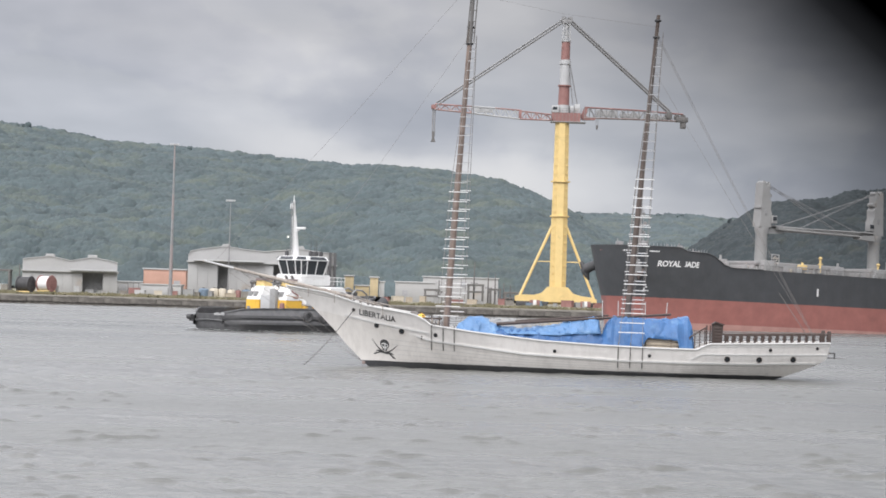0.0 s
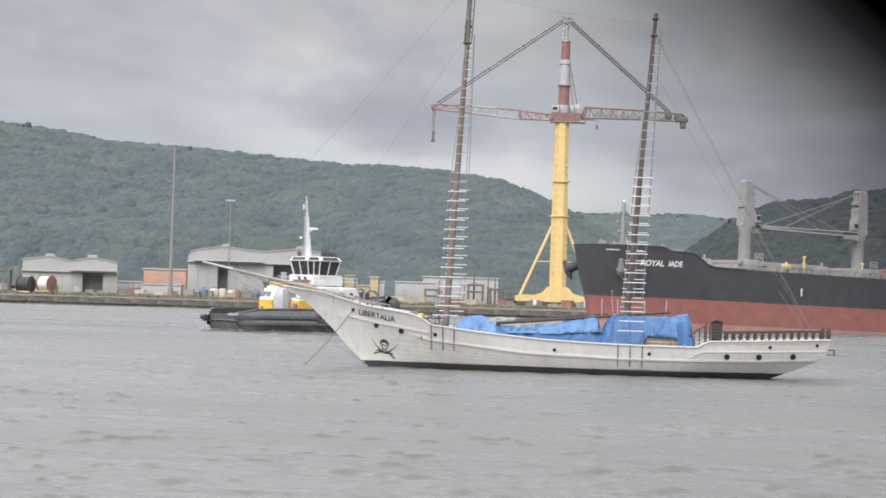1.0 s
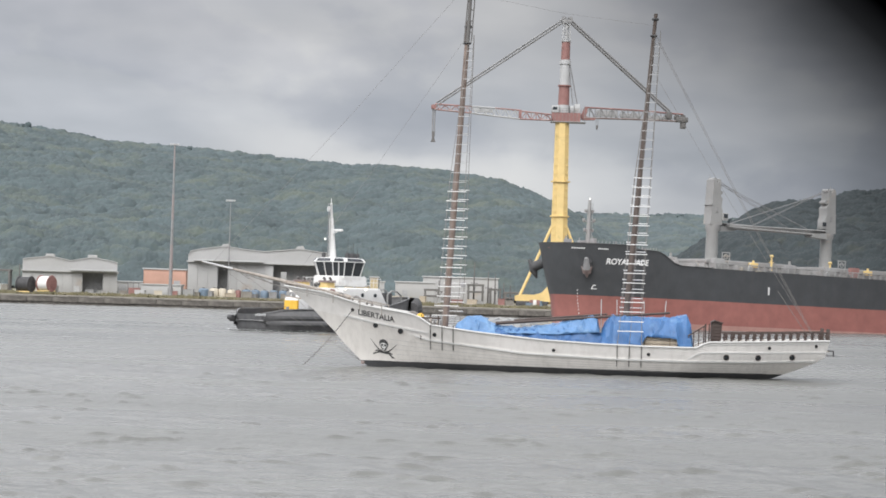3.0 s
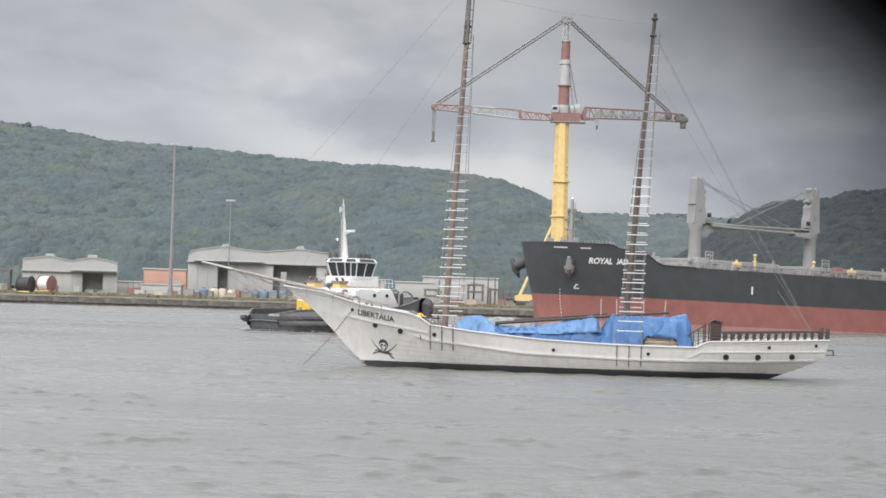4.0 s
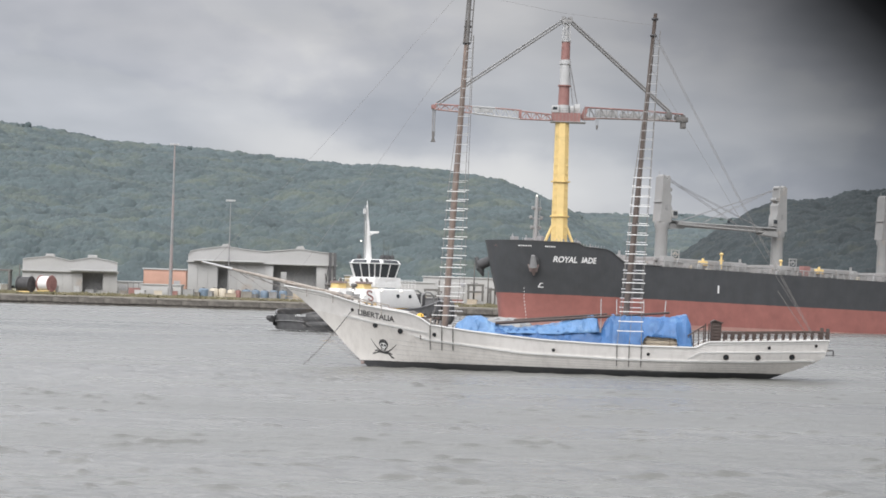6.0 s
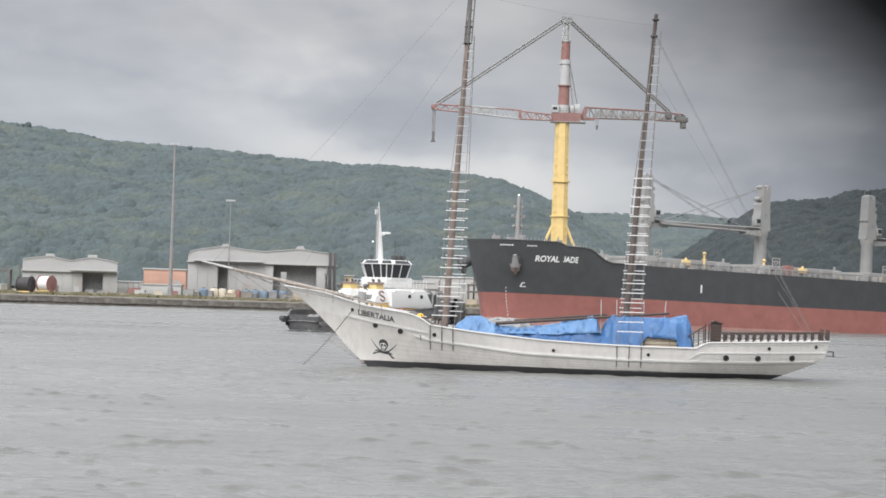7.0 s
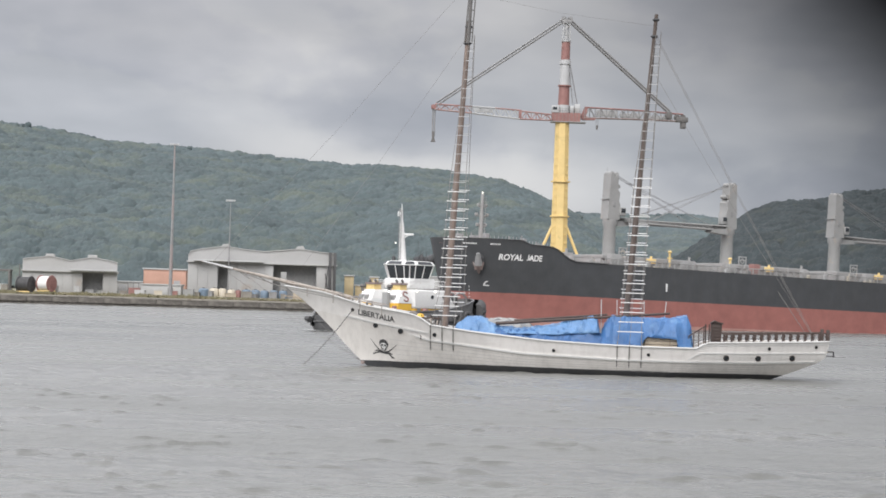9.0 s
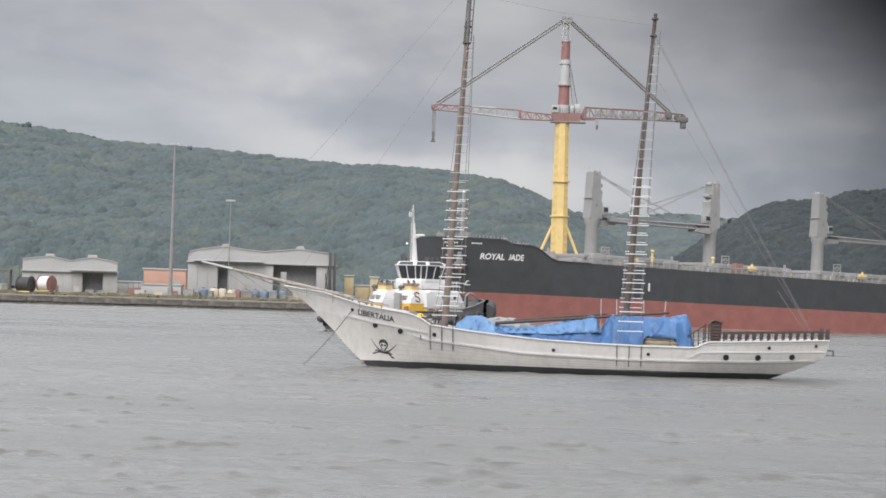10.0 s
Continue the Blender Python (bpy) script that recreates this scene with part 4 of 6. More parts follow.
def quay_clutter():
    cable_drum(pose(-108.0, 586, 2.5, 0, 0, -22), DARK, DARK, "black steel cable drum standing on the quay")
    cable_drum(pose(-102.6, 586, 2.8, 0, 0, -28), RED, WHITE, "red cable drum wound with white cable on the quay")
    rng = random.Random(9)
    blue, cream, red = "blue-grey plastic tank by the shed", "cream storage tank by the shed", "small faded red tank by the shed"
    for x, mat, r, h, label in ((-62.4, BLUE, 1.3, 2.1, blue), (-59.6, CREAM, 1.2, 2.2, cream), (-57.4, CREAM, 1.0, 2.2, cream), (-55.1, CREAM, 1.0, 2.0, cream), (-53.3, RED, 0.7, 1.9, red),
                                (-51.2, BLUE, 1.1, 2.1, blue), (-48.8, BLUE, 1.1, 2.1, blue), (-46.4, BLUE, 1.1, 2.0, blue), (-44.0, BLUE, 1.1, 2.1, blue), (-41.6, BLUE, 1.1, 2.1, blue)):
        root = thing("tank", pose(x, 592, 2.9), label, "tank", "tanks by the shed")
        bm = bmesh.new()
        rows = [[(rr * math.cos(a), rr * math.sin(a), z) for a in [2 * math.pi * i / 14 for i in range(14)]] for rr, z in ((r, 0), (r * 1.03, h * 0.1), (r * 1.03, h * 0.8), (r * 0.85, h * 0.95), (r * 0.3, h))]
        vs = grid(bm, rows, True)
        bm.faces.new(vs[-1])
        part("shell", bm, mat, root)
        bm = bmesh.new()
        tube(bm, (0, 0, h), (0, 0, h + 0.2), r * 0.28, r * 0.28, 10)
        part("lid", bm, DARK, root)
    # crates, skips and stored gear on the grass
    for i in range(46):
        x = -116 + 170 * (i + rng.uniform(0, 0.8)) / 46
        w, d, h = rng.uniform(0.8, 3.2), rng.uniform(0.8, 2), rng.uniform(0.6, 1.7)
        mat = rng.choice([CONCRETE, STEEL, SHIP_GREY, GREY_WHITE, BLUE, RED, CREAM, PALE_WOOD])
        kind, label = {CONCRETE.name: ("concrete_block", "weathered concrete block on the quay"), STEEL.name: ("skip", "grey steel skip on the quay"), SHIP_GREY.name: ("skip", "pale steel skip on the quay"),
                       GREY_WHITE.name: ("crate", "pale grey crate on the quay"), BLUE.name: ("crate", "blue crate on the quay"), RED.name: ("crate", "faded red crate on the quay"),
                       CREAM.name: ("crate", "cream crate on the quay"), PALE_WOOD.name: ("crate", "bleached timber crate on the quay")}[mat.name]
        root = thing(kind, pose(x, rng.uniform(590, 597) if not -68 < x < -27 else rng.uniform(588, 591), 2.9, 0, 0, rng.uniform(-25, 25)), label, kind.replace("_", " "))
        bm = bmesh.new()
        prism(bm, [(-w / 2, 0), (w / 2, 0), (w / 2 * rng.uniform(0.9, 1.08), h), (-w / 2 * rng.uniform(0.9, 1.08), h)], -d / 2, d / 2)
        part("body", bm, mat, root)
        bm = bmesh.new()
        box(bm, -w / 2 - 0.06, w / 2 + 0.06, -d / 2 - 0.06, d / 2 + 0.06, h, h + 0.12, 0.03)
        part("lid", bm, mat, root)
    for x, h in ((-112.5, 5.0), (-116.0, 7.5), (8.8, 11.4), (12.7, 9.0), (14.6, 8.4), (17.0, 6.0), (18.8, 5.4), (-0.8, 6.2)):
        root = thing("gantry_post", pose(x, 620, 2.9), "thin steel gantry post with a short arm", "post", "gantry posts")
        bm = bmesh.new()
        tube(bm, (0, 0, 0), (0, 0, h), 0.26, 0.12, 8)
        part("post", bm, DULL_STEEL, root)
        bm = bmesh.new()
        tube(bm, (-0.9, 0, h * 0.5), (1.1, 0, h * 0.5), 0.1)
        tube(bm, (0, 0, h * 0.3), (0.9, 0, h * 0.5), 0.07)
        part("arm", bm, DULL_STEEL, root)
    # dark steel frames of the loading gear before the long building
    for x, y, w, h, beams in ((7.3, 618, 3.9, 5.3, (0.97, 0.62)), (-4.5, 617, 3.6, 3.6, (0.97, 0.5)), (13.4, 619, 2.6, 4.2, (0.97,)), (17.4, 616, 3.2, 3.4, (0.97, 0.55)), (-123.0, 620, 4.2, 5.6, (0.97,))):
        root = thing("loading_frame", pose(x, y, 2.9), "dark steel portal frame of the loading gear", "steel frame", "loading frames")
        for px in (0.0, w):
            for py in (0.0, 2.2):
                bm = bmesh.new()
                box(bm, px - 0.28, px + 0.28, py - 0.28, py + 0.28, 0, h, 0.04)
                part("leg", bm, DULL_STEEL, root)
        for f in beams:
            bm = bmesh.new()
            box(bm, -0.4, w + 0.4, -0.32, 2.5, h * f - 0.25, h * f + 0.3, 0.05)
            part("crossbeam", bm, DULL_STEEL, root)


crane()
light_mast(pose(-72.1, 600, 2.9), 40.2, 0.5)
light_mast(pose(-56.5, 597, 2.9), 25.6, 0.2)
quay_clutter()


# ---------- the white schooner ----------
def emblem(bm, hull, shapes, ox, oz, off, lean=0.0):
    """Flat painted shapes, each an outline of (x, z), laid on the port side."""
    for shape in shapes:
        shape = [(x, z + lean * x) for x, z in shape]
        bm.faces.new([bm.verts.new((ox + x, -(hull.y(ox + x, oz + z) + off), oz + z)) for x, z in shape])


def oval(cx, cz, rx, rz, n=18, a0=0.0, a1=2 * math.pi):
    return [(cx + rx * math.cos(a), cz + rz * math.sin(a)) for a in [a0 + (a1 - a0) * i / n for i in range(n)]]


def porthole(hull, x, z, r, parent):
    def lay(bm, steps, close):
        vs = grid(bm, [[(x + q * math.cos(a), -(hull.y(x + q * math.cos(a), z + q * math.sin(a)) + d), z + q * math.sin(a)) for a in [2 * math.pi * i / 18 for i in range(18)]] for q, d in steps], True)
        if close:
            bm.faces.new(vs[-1])
    bm = bmesh.new()
    lay(bm, ((r * 1.25, -0.01), (r * 1.2, 0.05), (r, 0.05), (r * 0.93, 0.0)), False)
    p = part("porthole", bm, DARK_WOOD, parent, "dark framed round porthole")
    bm = bmesh.new()
    lay(bm, ((r, 0.012), (r * 0.5, 0.014)), True)
    part("pane", bm, GLASS, p)


def rigging(root, mast_at, chain_x, rail_z, top_z, wide_z, half_y):
    """Shrouds of both sides with wooden rungs."""
    for side in (-1, 1):
        y0 = side * half_y
        lines = []
        for x, near, far, tip in ((chain_x[0], -0.40, -0.36, 0.12), (chain_x[2], 1.02, 0.78, 0.46)):
            def leg(z, dx):
                f = (z - rail_z) / (top_z - rail_z)
                return (mast_at(z) + dx, y0 * (1 - f) + side * 0.2 * f, z)
            lines.append([(x, y0, rail_z - 0.15), leg(rail_z + 2.6, near), leg(wide_z, far), leg(top_z, tip)])
        bm = bmesh.new()
        for line in lines:
            pipe(bm, line, 0.022, 5)
        pipe(bm, [(chain_x[1], y0, rail_z - 0.15), (mast_at(top_z - 3), side * 0.12, top_z - 3)], 0.018, 5)
        sh = part("shroud", bm, ROPE, root)
        z = rail_z + 1.0 + (0.0 if side < 0 else 0.28)
        k = 0
        while z < top_z - 0.5:
            pts = []
            for line in lines:
                a, b = next((p, q) for p, q in zip(line, line[1:]) if z <= q[2])
                f = (z - a[2]) / (b[2] - a[2])
                pts.append(Vector(a).lerp(Vector(b), f))
            out = (pts[1] - pts[0]) * (0.08 if z < wide_z else 0.02)
            bm = bmesh.new()
            r = 0.034 if z < wide_z else 0.024
            tube(bm, pts[0] - out, pts[1] + out, r, r, 6)
            part("rung", bm, WHITE if z < wide_z else GREY_WHITE, sh)
            z += 0.68
            k += 1
        for x in chain_x:
            bm = bmesh.new()
            rows = []
            for k in range(9):
                z = rail_z - 1.5 + 1.8 * k / 8
                y = SCHOONER.y(x, min(z, at(SCHOONER.sheer, x))) + 0.03
                rows.append([(x - 0.03, side * y, z), (x + 0.03, side * y, z), (x + 0.03, side * (y + 0.04), z), (x - 0.03, side * (y + 0.04), z)])
            grid(bm, rows, True)
            part("chainplate", bm, DULL_STEEL, root, "dark vertical chainplate")


SCHOONER = Hull([(-1, -13.0), (0.08, -14.4), (1.4, -15.8), (2.4, -16.7), (3.76, -18.1), (4.6, -19.1), (5.5, -20.4)],
                [(-1, 12.4), (-0.1, 14.45), (0.4, 15.75), (0.9, 17.0), (1.28, 17.85), (1.65, 18.4), (2.9, 18.65)],
                [(-20.5, 5.5), (-17.35, 5.08), (-14.4, 4.25), (-11.0, 3.78), (-10.3, 3.55), (-9.5, 3.02), (-6.3, 2.64), (-1.65, 2.24), (2.4, 2.08), (5.6, 2.02), (9.2, 2.02), (9.35, 2.05), (10.0, 2.44), (14, 2.6), (18.7, 2.8)],
                -1.0,
                lambda u, t: 3.6 * (math.sin(math.pi / 2 * min(u / 0.42, 1)) ** 0.9) * (1 - 0.38 * max(0, (u - 0.6) / 0.4) ** 2) * max(t, 0.001) ** (0.95 - 0.65 * min(1, u / 0.35) + 0.35 * max(0, (u - 0.75) / 0.25)))


WALE = [(-20, 4.2), (-13.4, 2.95), (-9.6, 1.95), (-2.9, 1.27), (3.7, 1.06), (8.5, 1.06), (13, 1.12), (17.7, 1.32)]


def tarpaulin(name, xs, tops, foot, y0, y1, parent_label, seed, m):
    """A sheet draped over stores: a ridge line, folds and a ragged hem."""
    rng = random.Random(seed)
    bm = bmesh.new()
    rows = []
    n = int((xs[1] - xs[0]) / 0.24)
    vs = [0, 0.02, 0.05, 0.09, 0.13, 0.2, 0.3, 0.42, 0.5, 0.6, 0.72, 0.84, 0.93, 1.0]
    for i in range(n + 1):
        x = xs[0] + (xs[1] - xs[0]) * i / n
        top, base = at(tops, x), at(foot, x)
        row = []
        for k, v in enumerate(vs):
            edge = min(v, 1 - v)
            lift = min(1.0, edge / 0.11)
            y = y0 + (y1 - y0) * v
            rough = 0.05 + 0.05 * lift
            z = base + (top - base) * lift - 0.16 * abs(noise.noise((x * 0.9 + y * 0.4, y * 0.6, seed))) * lift + rng.uniform(-rough, rough) * 0.8 - 0.16 * max(0.0, noise.noise((x * 2.6 - y * 1.7, y * 0.8 + x * 0.5, seed + 7))) * lift
            y += rng.uniform(-0.07, 0.07) + 0.16 * noise.noise((x * 1.2 + z, z * 0.7, seed + 3)) * (1 - lift)
            row.append((x + (rng.uniform(-0.08, 0.08) if 0 < i < n else 0), y, z))
        rows.append(row)
    grid(bm, rows)
    bmesh.ops.triangulate(bm, faces=bm.faces)
    ob = single(name, bm, TARP, parent_label, "tarpaulin", m=m, sharp=16)
    sol = ob.modifiers.new("thickness", "SOLIDIFY")
    sol.thickness = 0.02
    return ob


def schooner():
    H = SCHOONER
    root = thing("schooner", SCHOONER_AT, "white wooden two-masted schooner at anchor with bare masts and pirate emblem", "sailing ship")
    us = [(i / 90) ** 1.15 for i in range(91)]
    ts = [i / 22 for i in range(23)]
    bm = bmesh.new()
    H.mesh(bm, us, ts)
    hull = part("hull", bm, WHITE_HULL, root, "white painted planked hull with a dark waterline")
    hull.data.materials.append(WHITE_TOPSIDES)
    for poly in hull.data.polygons:
        poly.material_index = int(poly.center.z > at(WALE, poly.center.x))
    bm = bmesh.new()
    H.deck(bm, us, 0.75)
    part("deck", bm, DECK_WOOD, root)
    for side in (-1, 1):
        bm = bmesh.new()
        H.cap(bm, us, 0.24, 0.08, side)
        part("cap_rail", bm, WHITE, root)
        for line, high, proud in (([(-15.9, 3.52), (-13.6, 3.06), (-9.7, 2.44)], 0.10, 0.07), ([(-10.6, 2.2), (-9.6, 1.95), (-2.9, 1.27), (3.7, 1.06), (8.5, 1.06), (13, 1.12), (17.7, 1.32)], 0.12, 0.09),
                                  ([(8.7, 1.22), (9.6, 1.72), (13, 1.8), (18.4, 1.98)], 0.08, 0.05), ([(10.0, 2.28), (14, 2.44), (18.5, 2.62)], 0.06, 0.04)):
            bm = bmesh.new()
            H.strake(bm, line, high, proud, side)
            part("rubbing_strake", bm, WHITE, hull)
        # plank seams on the lower hull
        for k in range(5):
            bm = bmesh.new()
            H.strake(bm, [(-12.6 + k * 0.2, 1.9 - 0.36 * k), (-2.9, 1.05 - 0.18 * k), (6, 0.86 - 0.15 * k), (15 - k * 0.2, 1.0 - 0.16 * k)], 0.018, 0.012, side)
            part("plank_seam", bm, GREY_WHITE, hull)
    for x, z, r in ((-13.55, 2.86, 0.15), (-11.7, 2.50, 0.16), (-0.7, 1.55, 0.10), (5.95, 1.48, 0.10), (11.4, 1.42, 0.17), (13.65, 1.46, 0.17), (16.05, 1.56, 0.17), (-9.2, 2.34, 0.12), (14.4, 2.18, 0.1), (17.7, 2.4, 0.09)):
        porthole(H, x, z, r, hull)
    lettering("ship_name", "LIBERTALIA", 0.56, -14.85, 3.60, H, DARK, hull, -0.17, 0.95, label="black painted name on the bow", thick=0.010)
    # skull over crossed sabres
    ox, oz, tilt = -12.95, 1.28, -0.2
    sab = []
    for s in (-1, 1):
        top, bot = [], []
        for i in range(13):
            f = i / 12
            x = s * (0.95 - 1.6 * f)
            z = 0.42 - 0.80 * f - 0.34 * math.sin(math.pi * min(1.0, f * 1.1))
            w = 0.012 + 0.055 * math.sin(math.pi * min(f * 0.8 + 0.05, 1))
            top.append((x, z + w))
            bot.append((x, z - w))
        sab.append(top + bot[::-1])
        # hilt: guard and grip
        x, z = s * -0.50, -0.50
        sab.append([(x - 0.20, z - 0.10 * s + 0.04), (x - 0.14, z - 0.10 * s + 0.12), (x + 0.20, z + 0.10 * s + 0.04), (x + 0.14, z + 0.10 * s - 0.06)])
        sab.append([(x, z + 0.05), (x - 0.05 * s, z - 0.05), (x - 0.30 * s, z - 0.16), (x - 0.30 * s, z - 0.06)])
    bm = bmesh.new()
    emblem(bm, H, sab, ox, oz, 0.02, tilt)
    emblem(bm, H, [oval(0, 0.26, 0.34, 0.33)], ox, oz, 0.026, tilt)
    emblem(bm, H, [[(-0.22, 0.08), (0.22, 0.08), (0.15, -0.22), (-0.15, -0.22)]], ox, oz, 0.024, tilt)
    em = part("emblem", bm, DARK, hull, "painted skull over crossed sabres", sharp=0)
    bm = bmesh.new()
    emblem(bm, H, [oval(0.0, 0.17, 0.25, 0.17), [(-0.13, 0.03), (0.13, 0.03), (0.10, -0.07), (-0.10, -0.07)], [(-0.10, -0.11), (0.10, -0.11), (0.08, -0.17), (-0.08, -0.17)]], ox, oz, 0.034, tilt)
    part("emblem_face", bm, WHITE, em, sharp=0)
    bm = bmesh.new()
    emblem(bm, H, [oval(-0.11, 0.17, 0.085, 0.085), oval(0.11, 0.17, 0.085, 0.085), [(-0.04, 0.02), (0.04, 0.02), (0, 0.10)]], ox, oz, 0.042, tilt)
    part("emblem_eyes", bm, DARK, em, sharp=0)
    # bowsprit with its rail
    bm = bmesh.new()
    tube(bm, (-15.5, 0, 4.75), (-20.0, 0, 5.72), 0.18, 0.16, 10)
    tube(bm, (-20.0, 0, 5.72), (-26.5, 0, 7.06), 0.15, 0.06, 10)
    sprit = part("bowsprit", bm, GREY_WOOD, root, "bleached wooden bowsprit")
    bm = bmesh.new()
    tube(bm, (-24.2, 0, 6.6), (-26.4, 0, 7.06), 0.098, 0.07, 10)
    part("bowsprit_cap", bm, GREY_WHITE, sprit)
    bm = bmesh.new()
    for s in (-1, 1):
        pipe(bm, [(-24.9, 0, 6.75), (-20.4, 0.55 * s, 5.35), (-16.5, 2.1 * s, 4.7)], 0.02, 5)
    for a, b in (((-23.9, 6.5), (-23.0, 5.9)), ((-22.5, 6.2), (-21.4, 5.6))):
        pipe(bm, [(a[0], 0, a[1]), (b[0], 0.2, b[1])], 0.02, 5)
    part("bowsprit_net", bm, ROPE, sprit)
    for s in (-1, 1):
        bm = bmesh.new()
        pipe(bm, [(-20.3, 0.12 * s, 5.72), (-18.6, 0.9 * s, 5.5), (-16.6, 1.75 * s, 5.12), (-14.6, 2.35 * s, 4.6), (-13.0, 2.75 * s, 4.3)], 0.045, 6)
        rail = part("bow_rail", bm, GREY_WOOD, root, "weathered grey wooden bow rail")
        for x, y, z in ((-18.6, 0.9, 5.5), (-16.6, 1.75, 5.12), (-14.6, 2.35, 4.6), (-13.0, 2.75, 4.3)):
            bm = bmesh.new()
            tube(bm, (x, y * s * 0.94, z - 0.75), (x, y * s, z + 0.03), 0.03)
            part("rail_post", bm, GREY_WOOD, rail)
    for x, y, z, r in ((-16.2, -0.7, 4.85, 0.22), (-15.0, -1.2, 4.6, 0.26), (-14.0, -1.5, 4.35, 0.2)):
        bm = bmesh.new()
        ring(bm, (x, y, z), r, 0.09, "y", 12, 6)
        part("rope_coil", bm, ROPE, root)
    # masts
    fore = lambda z: -8.69 + (z - 2.0) * 0.047
    main = lambda z: 4.2 + (z - 2.0) * 0.0685
    for mast_at, top, r0, r1, wood in ((fore, 25.0, 0.25, 0.17, MAST_WOOD), (main, 25.85, 0.25, 0.13, DARK_MAST)):
        bm = bmesh.new()
        zs = [1.2, 4, 8, 12, 16, 20, top]
        rows = []
        for z in zs:
            f = (z - 1.2) / (top - 1.2)
            r = r0 + (r1 - r0) * f
            rows.append([(mast_at(z) + r * math.cos(a), r * math.sin(a), z) for a in [2 * math.pi * i / 12 for i in range(12)]])
        vs = grid(bm, rows, True)
        bm.faces.new(vs[-1])
        mast = part("mast", bm, wood, root, "weathered brown wooden mast")
        for down in (0.4, 1.6):
            bm = bmesh.new()
            ring(bm, (mast_at(top - down), 0, top - down), r1 + 0.04, 0.09, "z", 14, 6)
            part("mast_band", bm, DARK, mast)
    bm = bmesh.new()
    tube(bm, (fore(23.2) + 0.05, -0.25, 23.4), (fore(30) + 0.02, -0.2, 31.0), 0.14, 0.09, 8)
    tube(bm, (fore(23.2) + 0.32, -0.2, 23.4), (fore(30) + 0.25, -0.2, 28.5), 0.05, 0.05, 6)
    tube(bm, (fore(23.2) - 0.2, -0.2, 23.4), (fore(30) - 0.2, -0.2, 28.5), 0.05, 0.05, 6)
    for z in (24.2, 25.0, 25.8, 26.6, 27.4):
        tube(bm, (fore(z) - 0.2, -0.2, z), (fore(z) + 0.3, -0.2, z), 0.04)
    part("topmast", bm, DULL_STEEL, root)
    rigging(root, fore, (-9.5, -8.65, -7.85), 2.75, 24.0, 13.2, 3.1)
    rigging(root, main, (3.75, 4.6, 5.45), 2.05, 24.6, 14.0, 3.45)
    # standing and running lines
    for a, b, r in (((fore(28), 0, 28.0), (-25.7, 0, 7.0), 0.009), ((fore(24), 0, 24.0), (-19.9, 0, 5.8), 0.009), ((main(24.6), 0, 24.6), (17.9, 0.6, 2.9), 0.014), ((main(24.4), 0, 24.4), (17.6, -1.6, 2.9), 0.014),
                    ((main(22), 0, 22.0), (17.7, -2.2, 2.8), 0.01), ((main(25), 0, 25), (fore(27), 0, 27), 0.008)):
        mid = (Vector(a) + Vector(b)) / 2 - Vector((0, 0, 0.25))
        bm = bmesh.new()
        pipe(bm, [a, mid, b], r, 5)
        part("stay", bm, ROPE, root)
    bm = bmesh.new()
    pipe(bm, [(14.9, -2.5, 6.2), (16.3, -2.5, 4.2), (17.1, -2.3, 3.1)], 0.02, 5)
    part("stern_line", bm, ROPE, root)
    # boom lashed over the tarpaulins
    bm = bmesh.new()
    tube(bm, (-4.9, -2.2, 3.3), (7.4, -1.8, 4.42), 0.12, 0.08, 8)
    tube(bm, (-3.6, -1.9, 3.55), (3.0, -1.6, 4.2), 0.08, 0.06, 8)
    part("boom", bm, DARK_WOOD, root, "dark wooden boom lying on the tarpaulin")
    for x, lean in ((2.62, -0.08), (3.75, -0.1), (5.65, -0.08), (6.85, 0.28)):
        bm = bmesh.new()
        tube(bm, (x, -1.7, 1.4), (x + lean, -1.7, 5.25), 0.036, 0.036, 6)
        part("stanchion", bm, GREY_WHITE, root)
    # quarterdeck balustrade
    for side in (-1, 1):
        bm = bmesh.new()
        rows = []
        for i in range(25):
            x = 11.1 + 7.4 * i / 24
            y = side * (H.y(x, at(H.sheer, x)) - 0.1)
            z = at(H.sheer, x) + 0.56
            rows.append([(x, y - 0.09, z), (x, y + 0.09, z), (x, y + 0.09, z + 0.09), (x, y - 0.09, z + 0.09)])
        grid(bm, rows, True)
        rail = part("balustrade_rail", bm, DARK_WOOD, root, "dark wooden quarterdeck rail")
        for i in range(15):
            x = 11.2 + 7.2 * i / 14
            y = side * (H.y(x, at(H.sheer, x)) - 0.1)
            z = at(H.sheer, x)
            bm = bmesh.new()
            rr = [(0.10, 0.06), (0.10, 0.12), (0.055, 0.16), (0.10, 0.30), (0.11, 0.36), (0.055, 0.50), (0.09, 0.56)]
            grid(bm, [[(x + r * math.cos(a), y + r * math.sin(a), z + h) for a in [math.pi / 4 * k for k in range(8)]] for r, h in rr], True)
            part("baluster", bm, DARK_WOOD, rail)
        bm = bmesh.new()
        x = 18.5
        y = side * (H.y(x, 2.8) - 0.1)
        box(bm, x - 0.12, x + 0.12, y - 0.12, y + 0.12, 2.8, 3.65, 0.03)
        part("corner_post", bm, DARK_WOOD, rail)
    # companionway and stair rail
    bm = bmesh.new()
    prism(bm, [(10.35, 1.4), (11.0, 1.4), (11.1, 3.8), (10.6, 3.95), (10.35, 3.85)], -1.9, -0.7)
    hut = part("companionway", bm, DARK_WOOD, root, "dark wooden companionway hut")
    bm = bmesh.new()
    prism(bm, [(10.25, 3.85), (10.6, 4.04), (11.2, 3.86), (11.15, 3.78), (10.6, 3.95)], -2.05, -0.55)
    part("hut_roof", bm, DARK_WOOD, hut)
